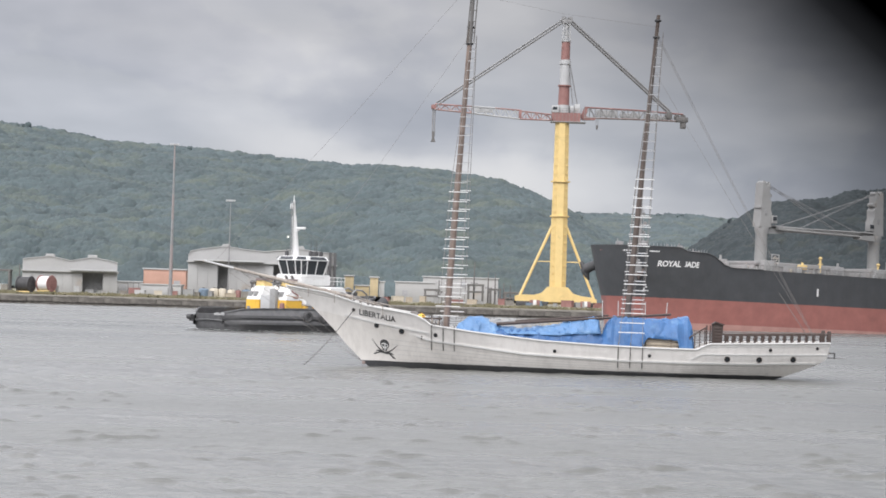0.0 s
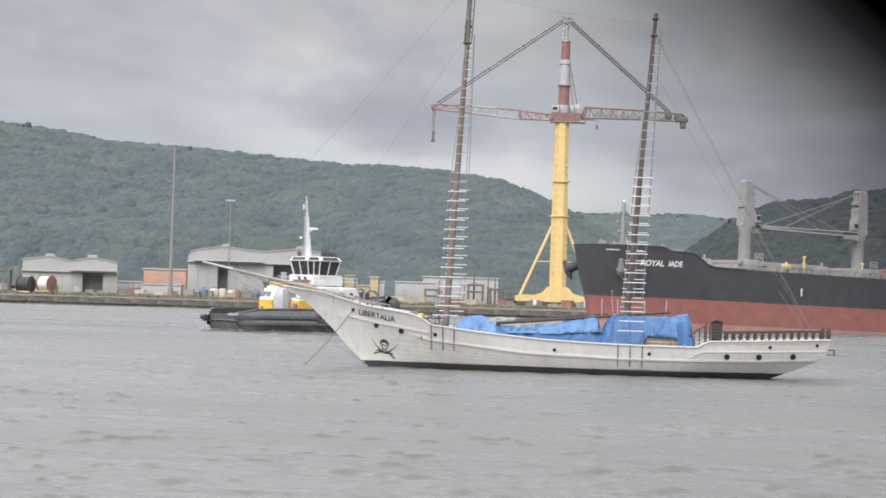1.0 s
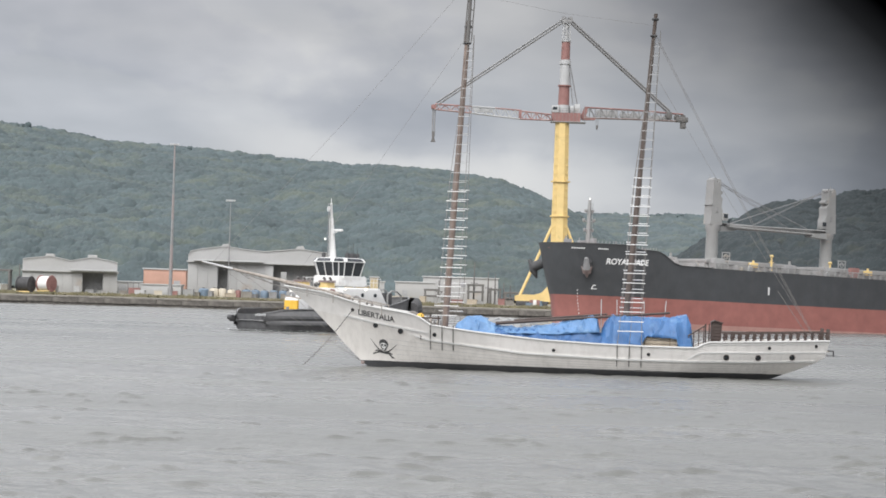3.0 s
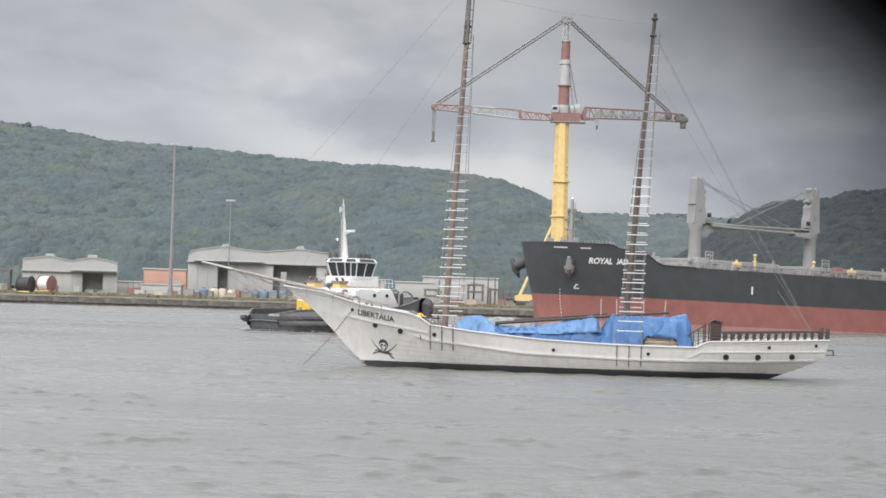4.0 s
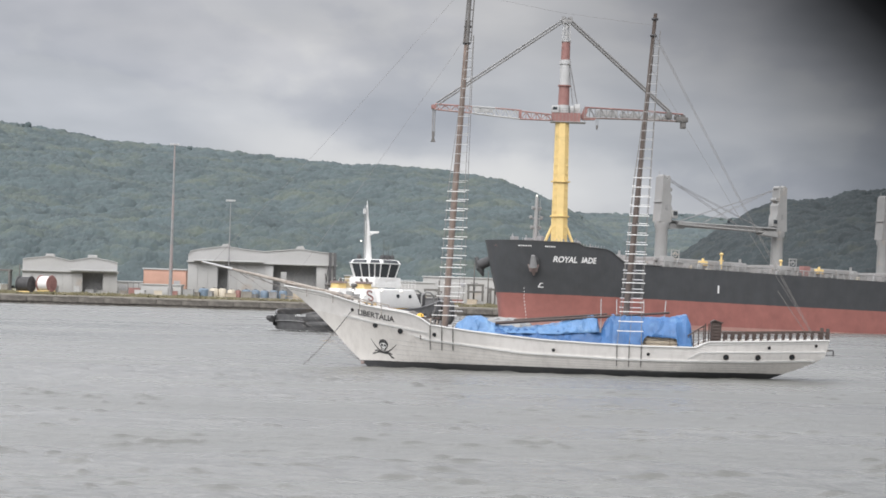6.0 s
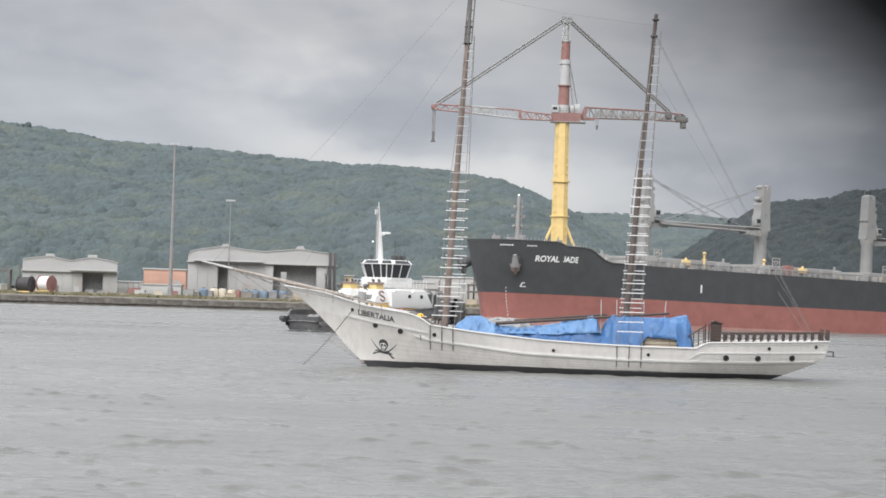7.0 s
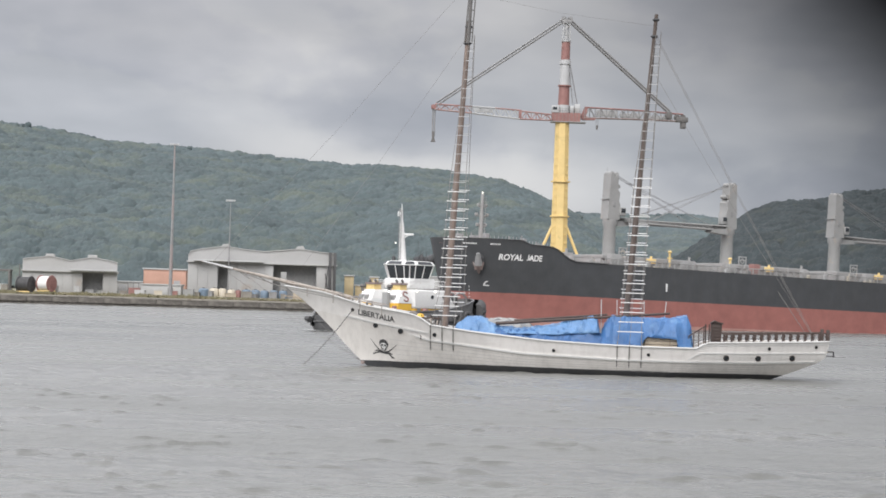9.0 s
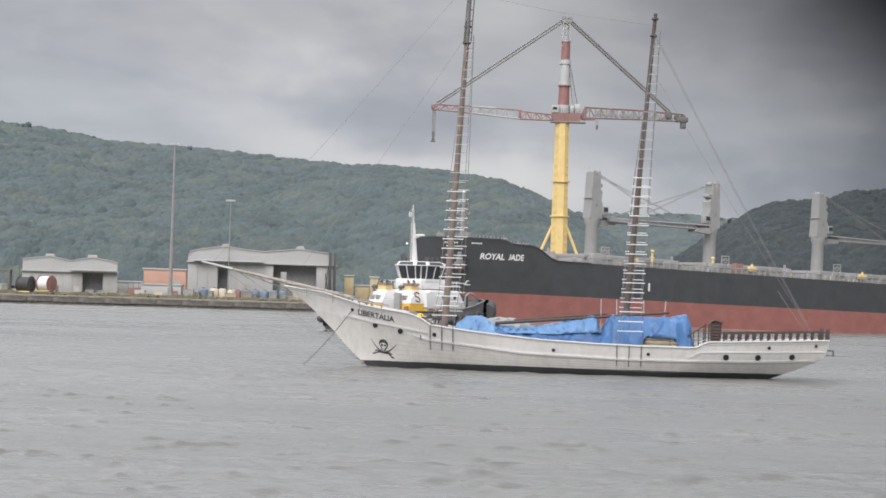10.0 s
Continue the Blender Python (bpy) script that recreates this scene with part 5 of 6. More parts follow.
    for k in range(5):
        bm = bmesh.new()
        box(bm, 10.45, 11.0, -1.95, -1.88, 2.65 + 0.22 * k, 2.77 + 0.22 * k, 0.01)
        part("louvre", bm, DARK_WOOD, hut)
    for x in (9.95, 10.2):
        bm = bmesh.new()
        tube(bm, (x, -1.9, 2.4), (x, -1.9, 3.75), 0.05, 0.05, 6)
        part("frame_post", bm, DARK_WOOD, hut)
    bm = bmesh.new()
    for x, z in ((8.75, 2.1), (9.1, 2.3), (9.45, 2.55), (9.8, 2.8)):
        tube(bm, (x, -2.6, z - 0.5), (x, -2.6, z + 0.75), 0.04)
    pipe(bm, [(8.7, -2.6, 2.85), (9.85, -2.6, 3.6)], 0.05)
    part("stair_rail", bm, DARK_WOOD, root)
    # stern platform
    bm = bmesh.new()
    box(bm, 18.4, 19.9, -1.0, 1.0, 1.72, 1.79, 0.02)
    plat = part("stern_platform", bm, STEEL, root)
    bm = bmesh.new()
    pipe(bm, [(18.6, -1.3, 2.1), (19.0, -1.3, 2.1), (19.0, -1.3, 1.7)], 0.05)
    part("davit", bm, DARK, plat)
    # foredeck gear
    bm = bmesh.new()
    for x, y, z, r in ((-10.9, -1.0, 3.5, 0.35), (-10.0, -1.3, 3.05, 0.3), (-9.3, -1.4, 2.8, 0.28)):
        ring(bm, (x, y, z), r, 0.14, "y", 14, 6)
        ring(bm, (x, y, z - 0.15), r * 0.8, 0.12, "z", 14, 6)
    part("rope_coil", bm, ROPE, root)
    bm = bmesh.new()
    tube(bm, (-12.2, -0.8, 3.4), (-12.2, 0.8, 3.4), 0.35, 0.35, 12)
    box(bm, -12.5, -11.9, -1.0, -0.75, 2.9, 3.9, 0.05)
    box(bm, -12.5, -11.9, 0.75, 1.0, 2.9, 3.9, 0.05)
    part("windlass", bm, DARK, root)
    bm = bmesh.new()
    ball(bm, (-10.3, -1.7, 3.55), 0.3)
    part("fender_buoy", bm, TUG_YELLOW, root, "yellow round buoy")
    # hawse hole, anchor chain and bobstays
    porthole(H, -15.25, 3.92, 0.10, hull)
    bm = bmesh.new()
    ys = -SCHOONER.y(-15.25, 3.9) - 0.05
    chain = [Vector((-15.25, ys, 3.9)).lerp(Vector((-18.95, -1.62, -0.45)), f / 46) - Vector((0, 0, 0.25 * math.sin(math.pi * f / 46))) for f in range(47)]
    for i, (a, b) in enumerate(zip(chain, chain[1:])):
        tube(bm, a.lerp(b, -0.1), b.lerp(a, -0.1), 0.024 if i % 2 else 0.036, 0.024 if i % 2 else 0.036, 5)
    part("anchor_chain", bm, DULL_STEEL, root)
    for x, z, y in ((-25.3, 6.8, 0.0), (-23.6, 6.45, 0.06), (-20.6, 5.75, -0.06)):
        bm = bmesh.new()
        pipe(bm, [(x, y, z), ((x - 14.55) / 2, y, z / 2 - 0.12), (-14.55, y, 0.18)], 0.011, 5)
        part("bobstay", bm, ROPE, root)
    bm = bmesh.new()
    box(bm, -14.62, -14.38, -0.1, 0.1, 0.02, 0.26, 0.04)
    part("stem_fitting", bm, RUST, root, "rusty stem fitting at the waterline")
    # fife rail and belayed gear at the foot of the foremast
    for x in (-10.2, -9.55, -9.0):
        bm = bmesh.new()
        tube(bm, (x, -1.9, 2.0), (x, -1.9, 3.75), 0.06, 0.05, 8)
        part("fife_post", bm, DARK_WOOD, root)
    bm = bmesh.new()
    box(bm, -10.4, -8.8, -1.98, -1.82, 3.45, 3.58, 0.02)
    part("fife_rail", bm, DARK_WOOD, root, "dark wooden fife rail with belayed ropes")
    rng = random.Random(31)
    for k in range(7):
        x = -10.2 + 0.23 * k
        bm = bmesh.new()
        ring(bm, (x, -2.02, 3.2 + rng.uniform(-0.08, 0.08)), 0.2, 0.06, "x", 10, 5)
        part("rope_hank", bm, rng.choice([ROPE, DARK, GREY_WOOD]), root)
    return root


def schooner_cargo(root_at):
    """What lies on the schooner's deck; it sways with the ship, so it is carried by the same rows."""
    a = tarpaulin("tarpaulin", (-7.9, 2.5), [(-7.9, 2.75), (-7.6, 3.3), (-6.9, 3.72), (-6.2, 3.78), (-5.5, 3.6), (-4.7, 3.16), (-2.8, 3.1), (-0.8, 3.4), (1.2, 3.95), (2.1, 4.08), (2.45, 4.0), (2.5, 3.0)],
                  [(-7.9, 2.35), (-5.4, 2.3), (-4.3, 2.68), (-1.0, 2.62), (2.5, 2.9)], -2.6, 2.6, "rumpled blue tarpaulin over stores on the schooner's deck", 3.0, root_at)
    low = tarpaulin("tarpaulin", (-5.6, 2.9), [(-5.6, 2.5), (-4.7, 3.0), (-1, 3.1), (2.0, 3.3), (2.9, 2.6)],
                    [(-5.6, 2.05), (2.9, 1.65)], -2.95, 2.9, "darker blue tarpaulin skirt under the upper sheet on deck", 5.0, root_at)
    low.data.materials[0] = DARK_TARP
    a.data.materials[0] = PALE_TARP
    canvas = tarpaulin("canvas_sheet", (-5.8, -2.4), [(-5.8, 3.3), (-5.3, 3.72), (-3.6, 3.66), (-2.4, 3.3)], [(-5.8, 2.9), (-2.4, 2.9)], -1.1, 1.5, "dirty white canvas sheet over stores behind the boom", 14.0, root_at)
    canvas.data.materials[0] = SHIP_GREY
    b = tarpaulin("tarpaulin", (2.2, 9.1), [(2.2, 2.2), (2.5, 2.6), (2.9, 3.6), (3.3, 4.15), (6.0, 4.05), (7.4, 4.1), (8.5, 4.35), (8.75, 4.3), (9.1, 2.2)],
                  [(2.2, 1.7), (5.4, 1.8), (5.7, 2.75), (8.0, 2.6), (8.2, 1.6), (9.1, 1.55)], -2.9, 2.7, "blue tarpaulin stretched over the schooner's after hatch", 8.0, root_at)
    out = [a, low, b, canvas]
    crate = thing("timber_stack", root_at, "bleached timber boxes under the tarpaulin", "timber")
    for k in range(5):
        bm = bmesh.new()
        box(bm, 5.6 + 0.05 * (k % 2), 8.1 - 0.07 * (k % 3), -2.6, -0.8, 1.4 + 0.27 * k, 1.63 + 0.27 * k, 0.03)
        part("plank", bm, PALE_WOOD, crate)
    for k in range(1):
        bm = bmesh.new()
        box(bm, 7.4, 7.5, -2.64, -2.5, 1.4, 2.75, 0.01)
        part("batten", bm, DECK_WOOD, crate)
    out.append(crate)
    return out


SCHOONER_AT = pose(8.9, 162.2, 0, 0, 0, -4)
schooner_ob = schooner()
cargo = schooner_cargo(SCHOONER_AT)


# ---------- the bulk carrier ----------
BULKER = Hull([(-6, 3.0), (0, 2.4), (5, 2.0), (10, 0.9), (16, 0.0)],
              [(-6, 178), (2, 186), (16, 188)],
              [(-1, 15.75), (9.9, 15.75), (11.2, 15.05), (15.6, 14.9), (16.8, 14.45), (19.4, 12.9), (21.0, 12.45), (200, 12.4)],
              -6.0,
              lambda u, t: 14.2 * (1 - (1 - min(u / (0.094 + 0.065 * (1 - t)), 1)) ** 2) ** (0.5 + 0.25 * (1 - t)) * (1 - 0.5 * max(0, (u - 0.86) / 0.14) ** 2) * min(1.0, (t / 0.16) ** 0.5 if t > 0 else 0.0))


def raised(ob):
    ob.location.z = 1.15
    return ob


def deck_crane(root, at_x, d):
    """A ship's crane: pillar, house, jib lying aft (d = 1) or forward (d = -1)."""
    def X(v):
        return at_x + d * v
    side = 0.9 * d
    bm = bmesh.new()
    rows = [[(at_x + r * math.cos(a), r * math.sin(a), z) for a in [2 * math.pi * i / 16 for i in range(16)]] for r, z in ((1.3, 11.0), (1.22, 19.2), (1.5, 19.8), (1.5, 20.6))]
    grid(bm, rows, True)
    raised(part("crane_pillar", bm, SHIP_GREY, root, "pale grey deck crane pillar"))
    bm = bmesh.new()
    outline = [(-1.45, 20.6), (1.45, 20.6), (1.5, 23.4), (1.15, 24.2), (1.3, 25.8), (0.75, 26.5), (0.8, 29.0), (0.6, 29.6), (0.15, 28.9), (-0.15, 29.0), (-0.4, 29.8), (-1.05, 29.5), (-1.2, 25.0)]
    prism(bm, [(X(px), pz) for px, pz in outline], -1.2, 1.2)
    for px, pz in ((0.55, 29.4), (-0.6, 29.5), (1.1, 27.0)):
        tube(bm, (X(px), -0.9, pz), (X(px), 0.9, pz), 0.42, 0.42, 10)
    tube(bm, (X(-0.9), 0.4, 29.4), (X(-0.9), 0.4, 30.6), 0.06, 0.04, 5)
    house = raised(part("crane_house", bm, SHIP_GREY, root, "pale grey crane house"))
    bm = bmesh.new()
    box(bm, at_x - 0.2, at_x + 0.3, -1.28, -1.16, 23.0, 24.0, 0.03)
    part("hatch", bm, STEEL, house)
    bm = bmesh.new()
    for px, pz in ((1.42, 21.4), (-1.25, 24.4)):
        box(bm, X(px) - 0.25, X(px) + 0.25, -1.3, 1.3, pz, pz + 0.1, 0.02)
    part("landing", bm, SHIP_GREY, house)
    bm = bmesh.new()
    box(bm, min(X(1.3), X(2.7)), max(X(1.3), X(2.7)), -1.6, -0.2, 21.4, 23.0, 0.12)
    cab = part("cab", bm, SHIP_GREY, house)
    bm = bmesh.new()
    box(bm, min(X(1.5), X(2.5)), max(X(1.5), X(2.5)), -1.66, -1.56, 22.0, 22.8, 0.03)
    part("window", bm, GLASS, cab)
    bm = bmesh.new()
    for s in (-0.9, 0.9):
        for z0, z1, r0, r1 in ((21.0, 20.75, 0.2, 0.13), (20.1, 20.3, 0.2, 0.13)):
            tube(bm, (X(1.8), side + s, z0), (X(26.4), side + s * 0.4, z1), r0, r1, 6)
    for k in range(18):
        f, g = k / 18, (k + 1) / 18
        for s in (-0.9, 0.9):
            a, b = X(1.8 + 24.6 * f), X(1.8 + 24.6 * g)
            tube(bm, (a, side + s * (1 - 0.6 * f), 20.1 + 0.2 * f), (b, side + s * (1 - 0.6 * g), 21.0 - 0.25 * g), 0.09, 0.09, 5)
            tube(bm, (a, side + s * (1 - 0.6 * f), 20.1 + 0.2 * f), (a, side + s * (1 - 0.6 * f), 21.0 - 0.25 * f), 0.08, 0.08, 5)
        tube(bm, (X(1.8 + 24.6 * f), side - 0.9 * (1 - 0.6 * f), 20.5), (X(1.8 + 24.6 * g), side + 0.9 * (1 - 0.6 * g), 20.5), 0.08, 0.08, 5)
    prism(bm, [(X(2.0), 20.15), (X(26.4), 20.38), (X(26.4), 20.66), (X(2.0), 20.95)], side - 0.5, side + 0.5)
    jib = raised(part("jib", bm, SHIP_GREY, root, "pale lattice crane jib lowered along the deck"))
    bm = bmesh.new()
    prism(bm, [(X(1.5), 19.3), (X(5.6), 19.6), (X(5.0), 20.3), (X(1.8), 20.5)], side - 1.2, side + 1.2)
    box(bm, min(X(1.6), X(5.6)), max(X(1.6), X(5.6)), side - 1.3, side + 1.3, 20.9, 21.05, 0.03)
    part("jib_heel", bm, SHIP_GREY, jib)
    bm = bmesh.new()
    for s in (-0.5, 0.5):
        tube(bm, (X(0.9), s, 29.3), (X(20.0), side + s * 0.6, 21.1), 0.05, 0.05, 5)
        tube(bm, (X(0.9), s, 29.0), (X(26.0), side + s * 0.4, 21.0), 0.045, 0.045, 5)
    raised(part("luffing_wire", bm, STEEL, root))


def bulk_carrier():
    H = BULKER
    root = thing("bulk_carrier", SHIP_ROWS[0][1], "black and red bulk carrier with pale deck cranes under way", "cargo ship")
    us = sorted(set([(i / 48) ** 1.9 * 0.22 for i in range(49)] + [0.22 + 0.78 * i / 40 for i in range(41)]))
    ts = [0, 0.05, 0.12, 0.2, *[0.28 + 0.72 * i / 16 for i in range(17)]]
    bm = bmesh.new()
    H.mesh(bm, us, ts)
    hull = part("hull", bm, SHIP_HULL, root, "black hull over faded red bottom paint")
    bm = bmesh.new()
    H.deck(bm, us, 1.0)
    part("deck", bm, RED, root)
    for side in (-1, 1):
        bm = bmesh.new()
        H.cap(bm, [u / 2 for u in us], 0.3, 0.12, side, -5, 30)
        part("bulwark_rail", bm, DARK, root)
    for word, x in (("ROYAL", 6.5), ("JADE", 11.15)):
        lettering("ship_name", word, 1.5, x, 12.05 + 0.012 * (x - 6.2), H, WHITE, hull, 0.012, 0.81, label="white painted name on the bow", off=0.06, thick=0.045)
    marks = [([(0, 0), (0.2, 0), (0.2, 0.22), (0, 0.22)], x + 0.26 * k, 14.73) for x in (1.6, 4.9) for k in range(6)]
    marks += [([(0, 0), (0.10, 0), (0.10, 0.24), (0, 0.24)], 4.8 - 0.12 * k, 0.6 + 0.62 * k) for k in range(11)]
    marks += [([(0, 0), (0.8, 0), (0.8, 0.16), (0, 0.16)], 5.3, 7.2), ([(0, 0.16), (0.18, 0.16), (0.3, 0.7), (0.12, 0.7)], 5.3, 7.2), ([(0.12, 0.7), (0.6, 0.7), (0.5, 0.86), (0.2, 0.86)], 5.3, 7.2)]
    marks += [([(0, 0), (0.4, 0), (0.4, 1.5), (0, 1.5)], x, 8.0) for x in (42.3,)]
    for shape, x, z in marks:
        bm = bmesh.new()
        emblem(bm, H, [shape], x, z, 0.05)
        part("hull_mark", bm, WHITE, hull, "white painted hull mark", sharp=0)
    # anchors in their pockets
    for side in (-1, 1):
        base = Vector((4.2, side * 7.4, 12.2))
        way = Vector((-0.62, side * 0.66, -0.42)).normalized()
        bm = bmesh.new()
        long = 1.5 if side < 0 else 2.4
        tube(bm, base, base + way * long, 0.95, 0.8 if side < 0 else 1.0, 16)
        tube(bm, base + way * long, base + way * (long + 0.15), 1.0, 0.95, 16)
        bolster = part("anchor_bolster", bm, DARK, hull, "dark anchor bolster")
        tip = base + way * (long + 0.25)
        across = way.cross(Vector((0, 0, 1))).normalized()
        down = across.cross(way).normalized() * -1
        bm = bmesh.new()
        # worn pale pocket above, crown and folded flukes below
        pocket = bmesh.new()
        tube(pocket, tip - down * 1.7, tip + down * 0.6, 0.35, 0.8, 10)
        part("anchor_pocket", pocket, STEEL if side < 0 else DARK, bolster)
        tube(bm, tip + down * 0.5, tip + down * 2.3, 0.82, 0.14, 10)
        for s in (-1, 1):
            tube(bm, tip + down * 1.4 + across * 0.35 * s, tip + down * 0.1 + across * 1.0 * s, 0.4, 0.1)
        part("anchor", bm, RUST if side < 0 else DARK, bolster, "rusty brown stockless anchor" if side < 0 else "dark stockless anchor")
    # forecastle gear
    bm = bmesh.new()
    tube(bm, (9.0, 0, 14.5), (9.0, 0, 24.6), 0.5, 0.3, 10)
    fm = part("foremast", bm, SHIP_GREY, root, "pale grey foremast with ladder")
    for z, w in ((18.5, 1.1), (20.4, 1.4), (22.2, 1.0)):
        bm = bmesh.new()
        tube(bm, (9 - w, 0, z), (9 + w, 0, z), 0.12)
        box(bm, 9 - w, 9 - w + 0.4, -0.3, 0.3, z, z + 0.5, 0.05)
        box(bm, 9 + w - 0.4, 9 + w, -0.3, 0.3, z, z + 0.5, 0.05)
        part("crossarm", bm, SHIP_GREY, fm)
    bm = bmesh.new()
    for y in (-0.3, 0.3):
        tube(bm, (9.6, y, 14.6), (9.6, y, 24), 0.05)
    for z in range(15, 24):
        tube(bm, (9.6, -0.3, z), (9.6, 0.3, z), 0.05)
    part("ladder", bm, SHIP_GREY, fm)
    bm = bmesh.new()
    ball(bm, (9, 0, 24.75), 0.14)
    part("mast_light", bm, LAMP, fm, "lit warm mast light")
    rng = random.Random(5)
    for x, y, w, h in ((3.0, -2, 1.2, 0.9), (5.2, -3.5, 1.5, 0.7), (7.2, -4.5, 0.9, 1.2), (11.5, -6.5, 1.2, 1.1), (13.5, -7.5, 0.7, 1.4), (16.5, -8.5, 1.6, 0.9), (19.5, -8, 1.4, 1.2), (23.5, -9, 0.8, 1.3)):
        bm = bmesh.new()
        zb = at(H.sheer, x) - 1.0
        box(bm, x - w / 2, x + w / 2, y - 0.6, y + 0.6, zb, zb + 1.0 + h, 0.12)
        tube(bm, (x - w * 0.4, y, zb + 1.0 + h), (x - w * 0.4, y, zb + 1.5 + h), 0.12)
        part("winch", bm, SHIP_GREY if rng.random() < 0.6 else STEEL, root)
    for i in range(26):
        x = 0.8 + 15 * i / 26
        y = H.y(x, at(H.sheer, x)) - 0.2
        z = at(H.sheer, x)
        bm = bmesh.new()
        tube(bm, (x, -y, z), (x, -y, z + 0.6), 0.05, 0.05, 5)
        part("rail_post", bm, SHIP_GREY, root)
    for i in range(44):
        x = 24 + 96 * (i + rng.random() * 0.7) / 44
        w, h = 0.2 + rng.random() * 0.5, 0.3 + rng.random() * 0.9
        bm = bmesh.new()
        box(bm, x - w, x + w, -13.4, -12.8, 11.6, 12.2 + h, 0.08)
        if i % 3 == 0:
            tube(bm, (x, -13.1, 12.2 + h), (x, -13.1, 12.7 + h), 0.1)
        part("deck_fitting", bm, rng.choice([SHIP_GREY, CREAM, STEEL, SHIP_GREY, GREY_WHITE]), root)
    # hatches along the deck
    for k in range(5):
        x0 = 29.0 + 29.6 * k - 1
        bm = bmesh.new()
        box(bm, x0 + 2, x0 + 24, -9.5, 9.5, 11.6, 13.6, 0.1)
        hatch = part("hatch_coaming", bm, SHIP_GREY, root, "pale grey hatch coaming")
        for q in range(4):
            bm = bmesh.new()
            box(bm, x0 + 2.2 + 5.5 * q, x0 + 7.4 + 5.5 * q, -9.8, 9.8, 13.6, 14.4, 0.15)
            part("hatch_cover", bm, SHIP_GREY, hatch)
        bm = bmesh.new()
        box(bm, x0 + 12.6, x0 + 14.6, -10.6, -9.85, 13.3, 14.2, 0.1)
        tube(bm, (x0 + 13.6, -10.2, 14.1), (x0 + 13.6, -10.2, 14.7), 0.3, 0.2, 8)
        part("hatch_drive", bm, YELLOW, hatch, "yellow hatch cover drive")
        bm = bmesh.new()
        for px in (6.8, 8.6):
            tube(bm, (x0 + px, -9.0, 14.4), (x0 + px, -9.0, 15.9), 0.12, 0.12, 6)
        for pz in (15.2, 15.9):
            tube(bm, (x0 + 6.7, -9.0, pz), (x0 + 8.7, -9.0, pz), 0.12, 0.12, 6)
        ring(bm, (x0 + 7.7, -9.0, 15.1), 0.45, 0.1, "y", 12, 6)
        part("vent_frame", bm, SHIP_GREY, hatch)
        for q in range(9):
            bm = bmesh.new()
            xx = x0 + 2.6 + 2.6 * q
            prism(bm, [(-9.5, 11.6), (-10.6, 11.6), (-9.5, 13.5)], xx - 0.1, xx + 0.1, "x")
            part("coaming_stay", bm, SHIP_GREY, hatch)
    # side rail with its posts, and yellow ventilators
    for k in range(5):
        bm = bmesh.new()
        a, b = 28.0 + 30 * k, 58.0 + 30 * k
        for z in (12.75, 13.1, 13.5):
            tube(bm, (a, -13.9, z), (b, -13.9, z), 0.12 if z > 13.3 else 0.06, 0.12 if z > 13.3 else 0.06, 5)
        for i in range(20):
            x = a + (b - a) * i / 20
            tube(bm, (x, -13.9, 12.3), (x, -13.9, 13.5), 0.13, 0.13, 5)
        part("side_rail", bm, SHIP_GREY, root, "pale deck-edge railing")
    for x, top in ((45.0, 15.7), (60.0, 15.2)):
        bm = bmesh.new()
        tube(bm, (x, -11.6, 11.6), (x, -11.6, top), 0.24, 0.2, 10)
        ball(bm, (x, -11.6, top), 0.4, (1, 1, 0.8))
        tube(bm, (x - 0.5, -11.6, top - 1.2), (x + 0.5, -11.6, top - 1.2), 0.12, 0.12, 8)
        part("ventilator", bm, YELLOW, root, "yellow mushroom ventilator")
    for x in (31.5, 37.0, 49, 60, 66.0, 79, 90, 96):
        bm = bmesh.new()
        w = 0.5 + rng.random() * 0.8
        box(bm, x - w, x + w, -12.6, -11.2, 11.6, 13.4 + rng.random() * 1.2, 0.15)
        part("deck_locker", bm, rng.choice([STEEL, SHIP_GREY, SHIP_GREY, RED]), root)
    for x in (27.5, 57.5, 87.0):
        bm = bmesh.new()
        box(bm, x - 1.0, x + 1.0, -3, 3, 11.6, 14.6, 0.1)
        tube(bm, (x, -2, 14.6), (x, -2, 15.4), 0.25)
        part("mast_house", bm, SHIP_GREY, root)
    for x, d in ((39.0, 1), (68.6, -1), (97.6, 1)):
        deck_crane(root, x, d)
    return root


def ship_pose(t):
    f = t / 10.0
    return pose(30.25 - 34.65 * f, 437.7 - 22.0 * f, 0.0, 0, 0, 30 + 3 * f) @ pose(0, 0, 0, 0, 1.35, 0)


SHIP_ROWS = [(t, ship_pose(t)) for t in (0.0, 2.5, 5.0, 7.5, 10.0)]
ship_ob = bulk_carrier()


# ---------- the tug ----------
TUG = Hull([(-2, -12.6), (0, -13.8), (2.5, -14.7), (5, -15.0)], [(-2, 12.5), (0, 13.6), (3, 14.6)],
           [(-15, 4.6), (-10, 4.2), (-5, 3.2), (0, 2.75), (9, 2.65), (12.2, 2.55), (15, 1.8)], -2.0,
           lambda u, t: 5.4 * (min(1.0, (1 - (1 - min(u / 0.30, 1)) ** 2.2))) * (max(0.0, 1 - max(0, (u - 0.86) / 0.14) ** 3 * 0.45)) * min(1.0, 0.72 + 0.5 * t) * (1 if t > 0 else 0.6) * (1 - 0.20 * max(0.0, (t - 0.6) / 0.4) * min(1.0, max(0.0, (u - 0.35) / 0.3))))


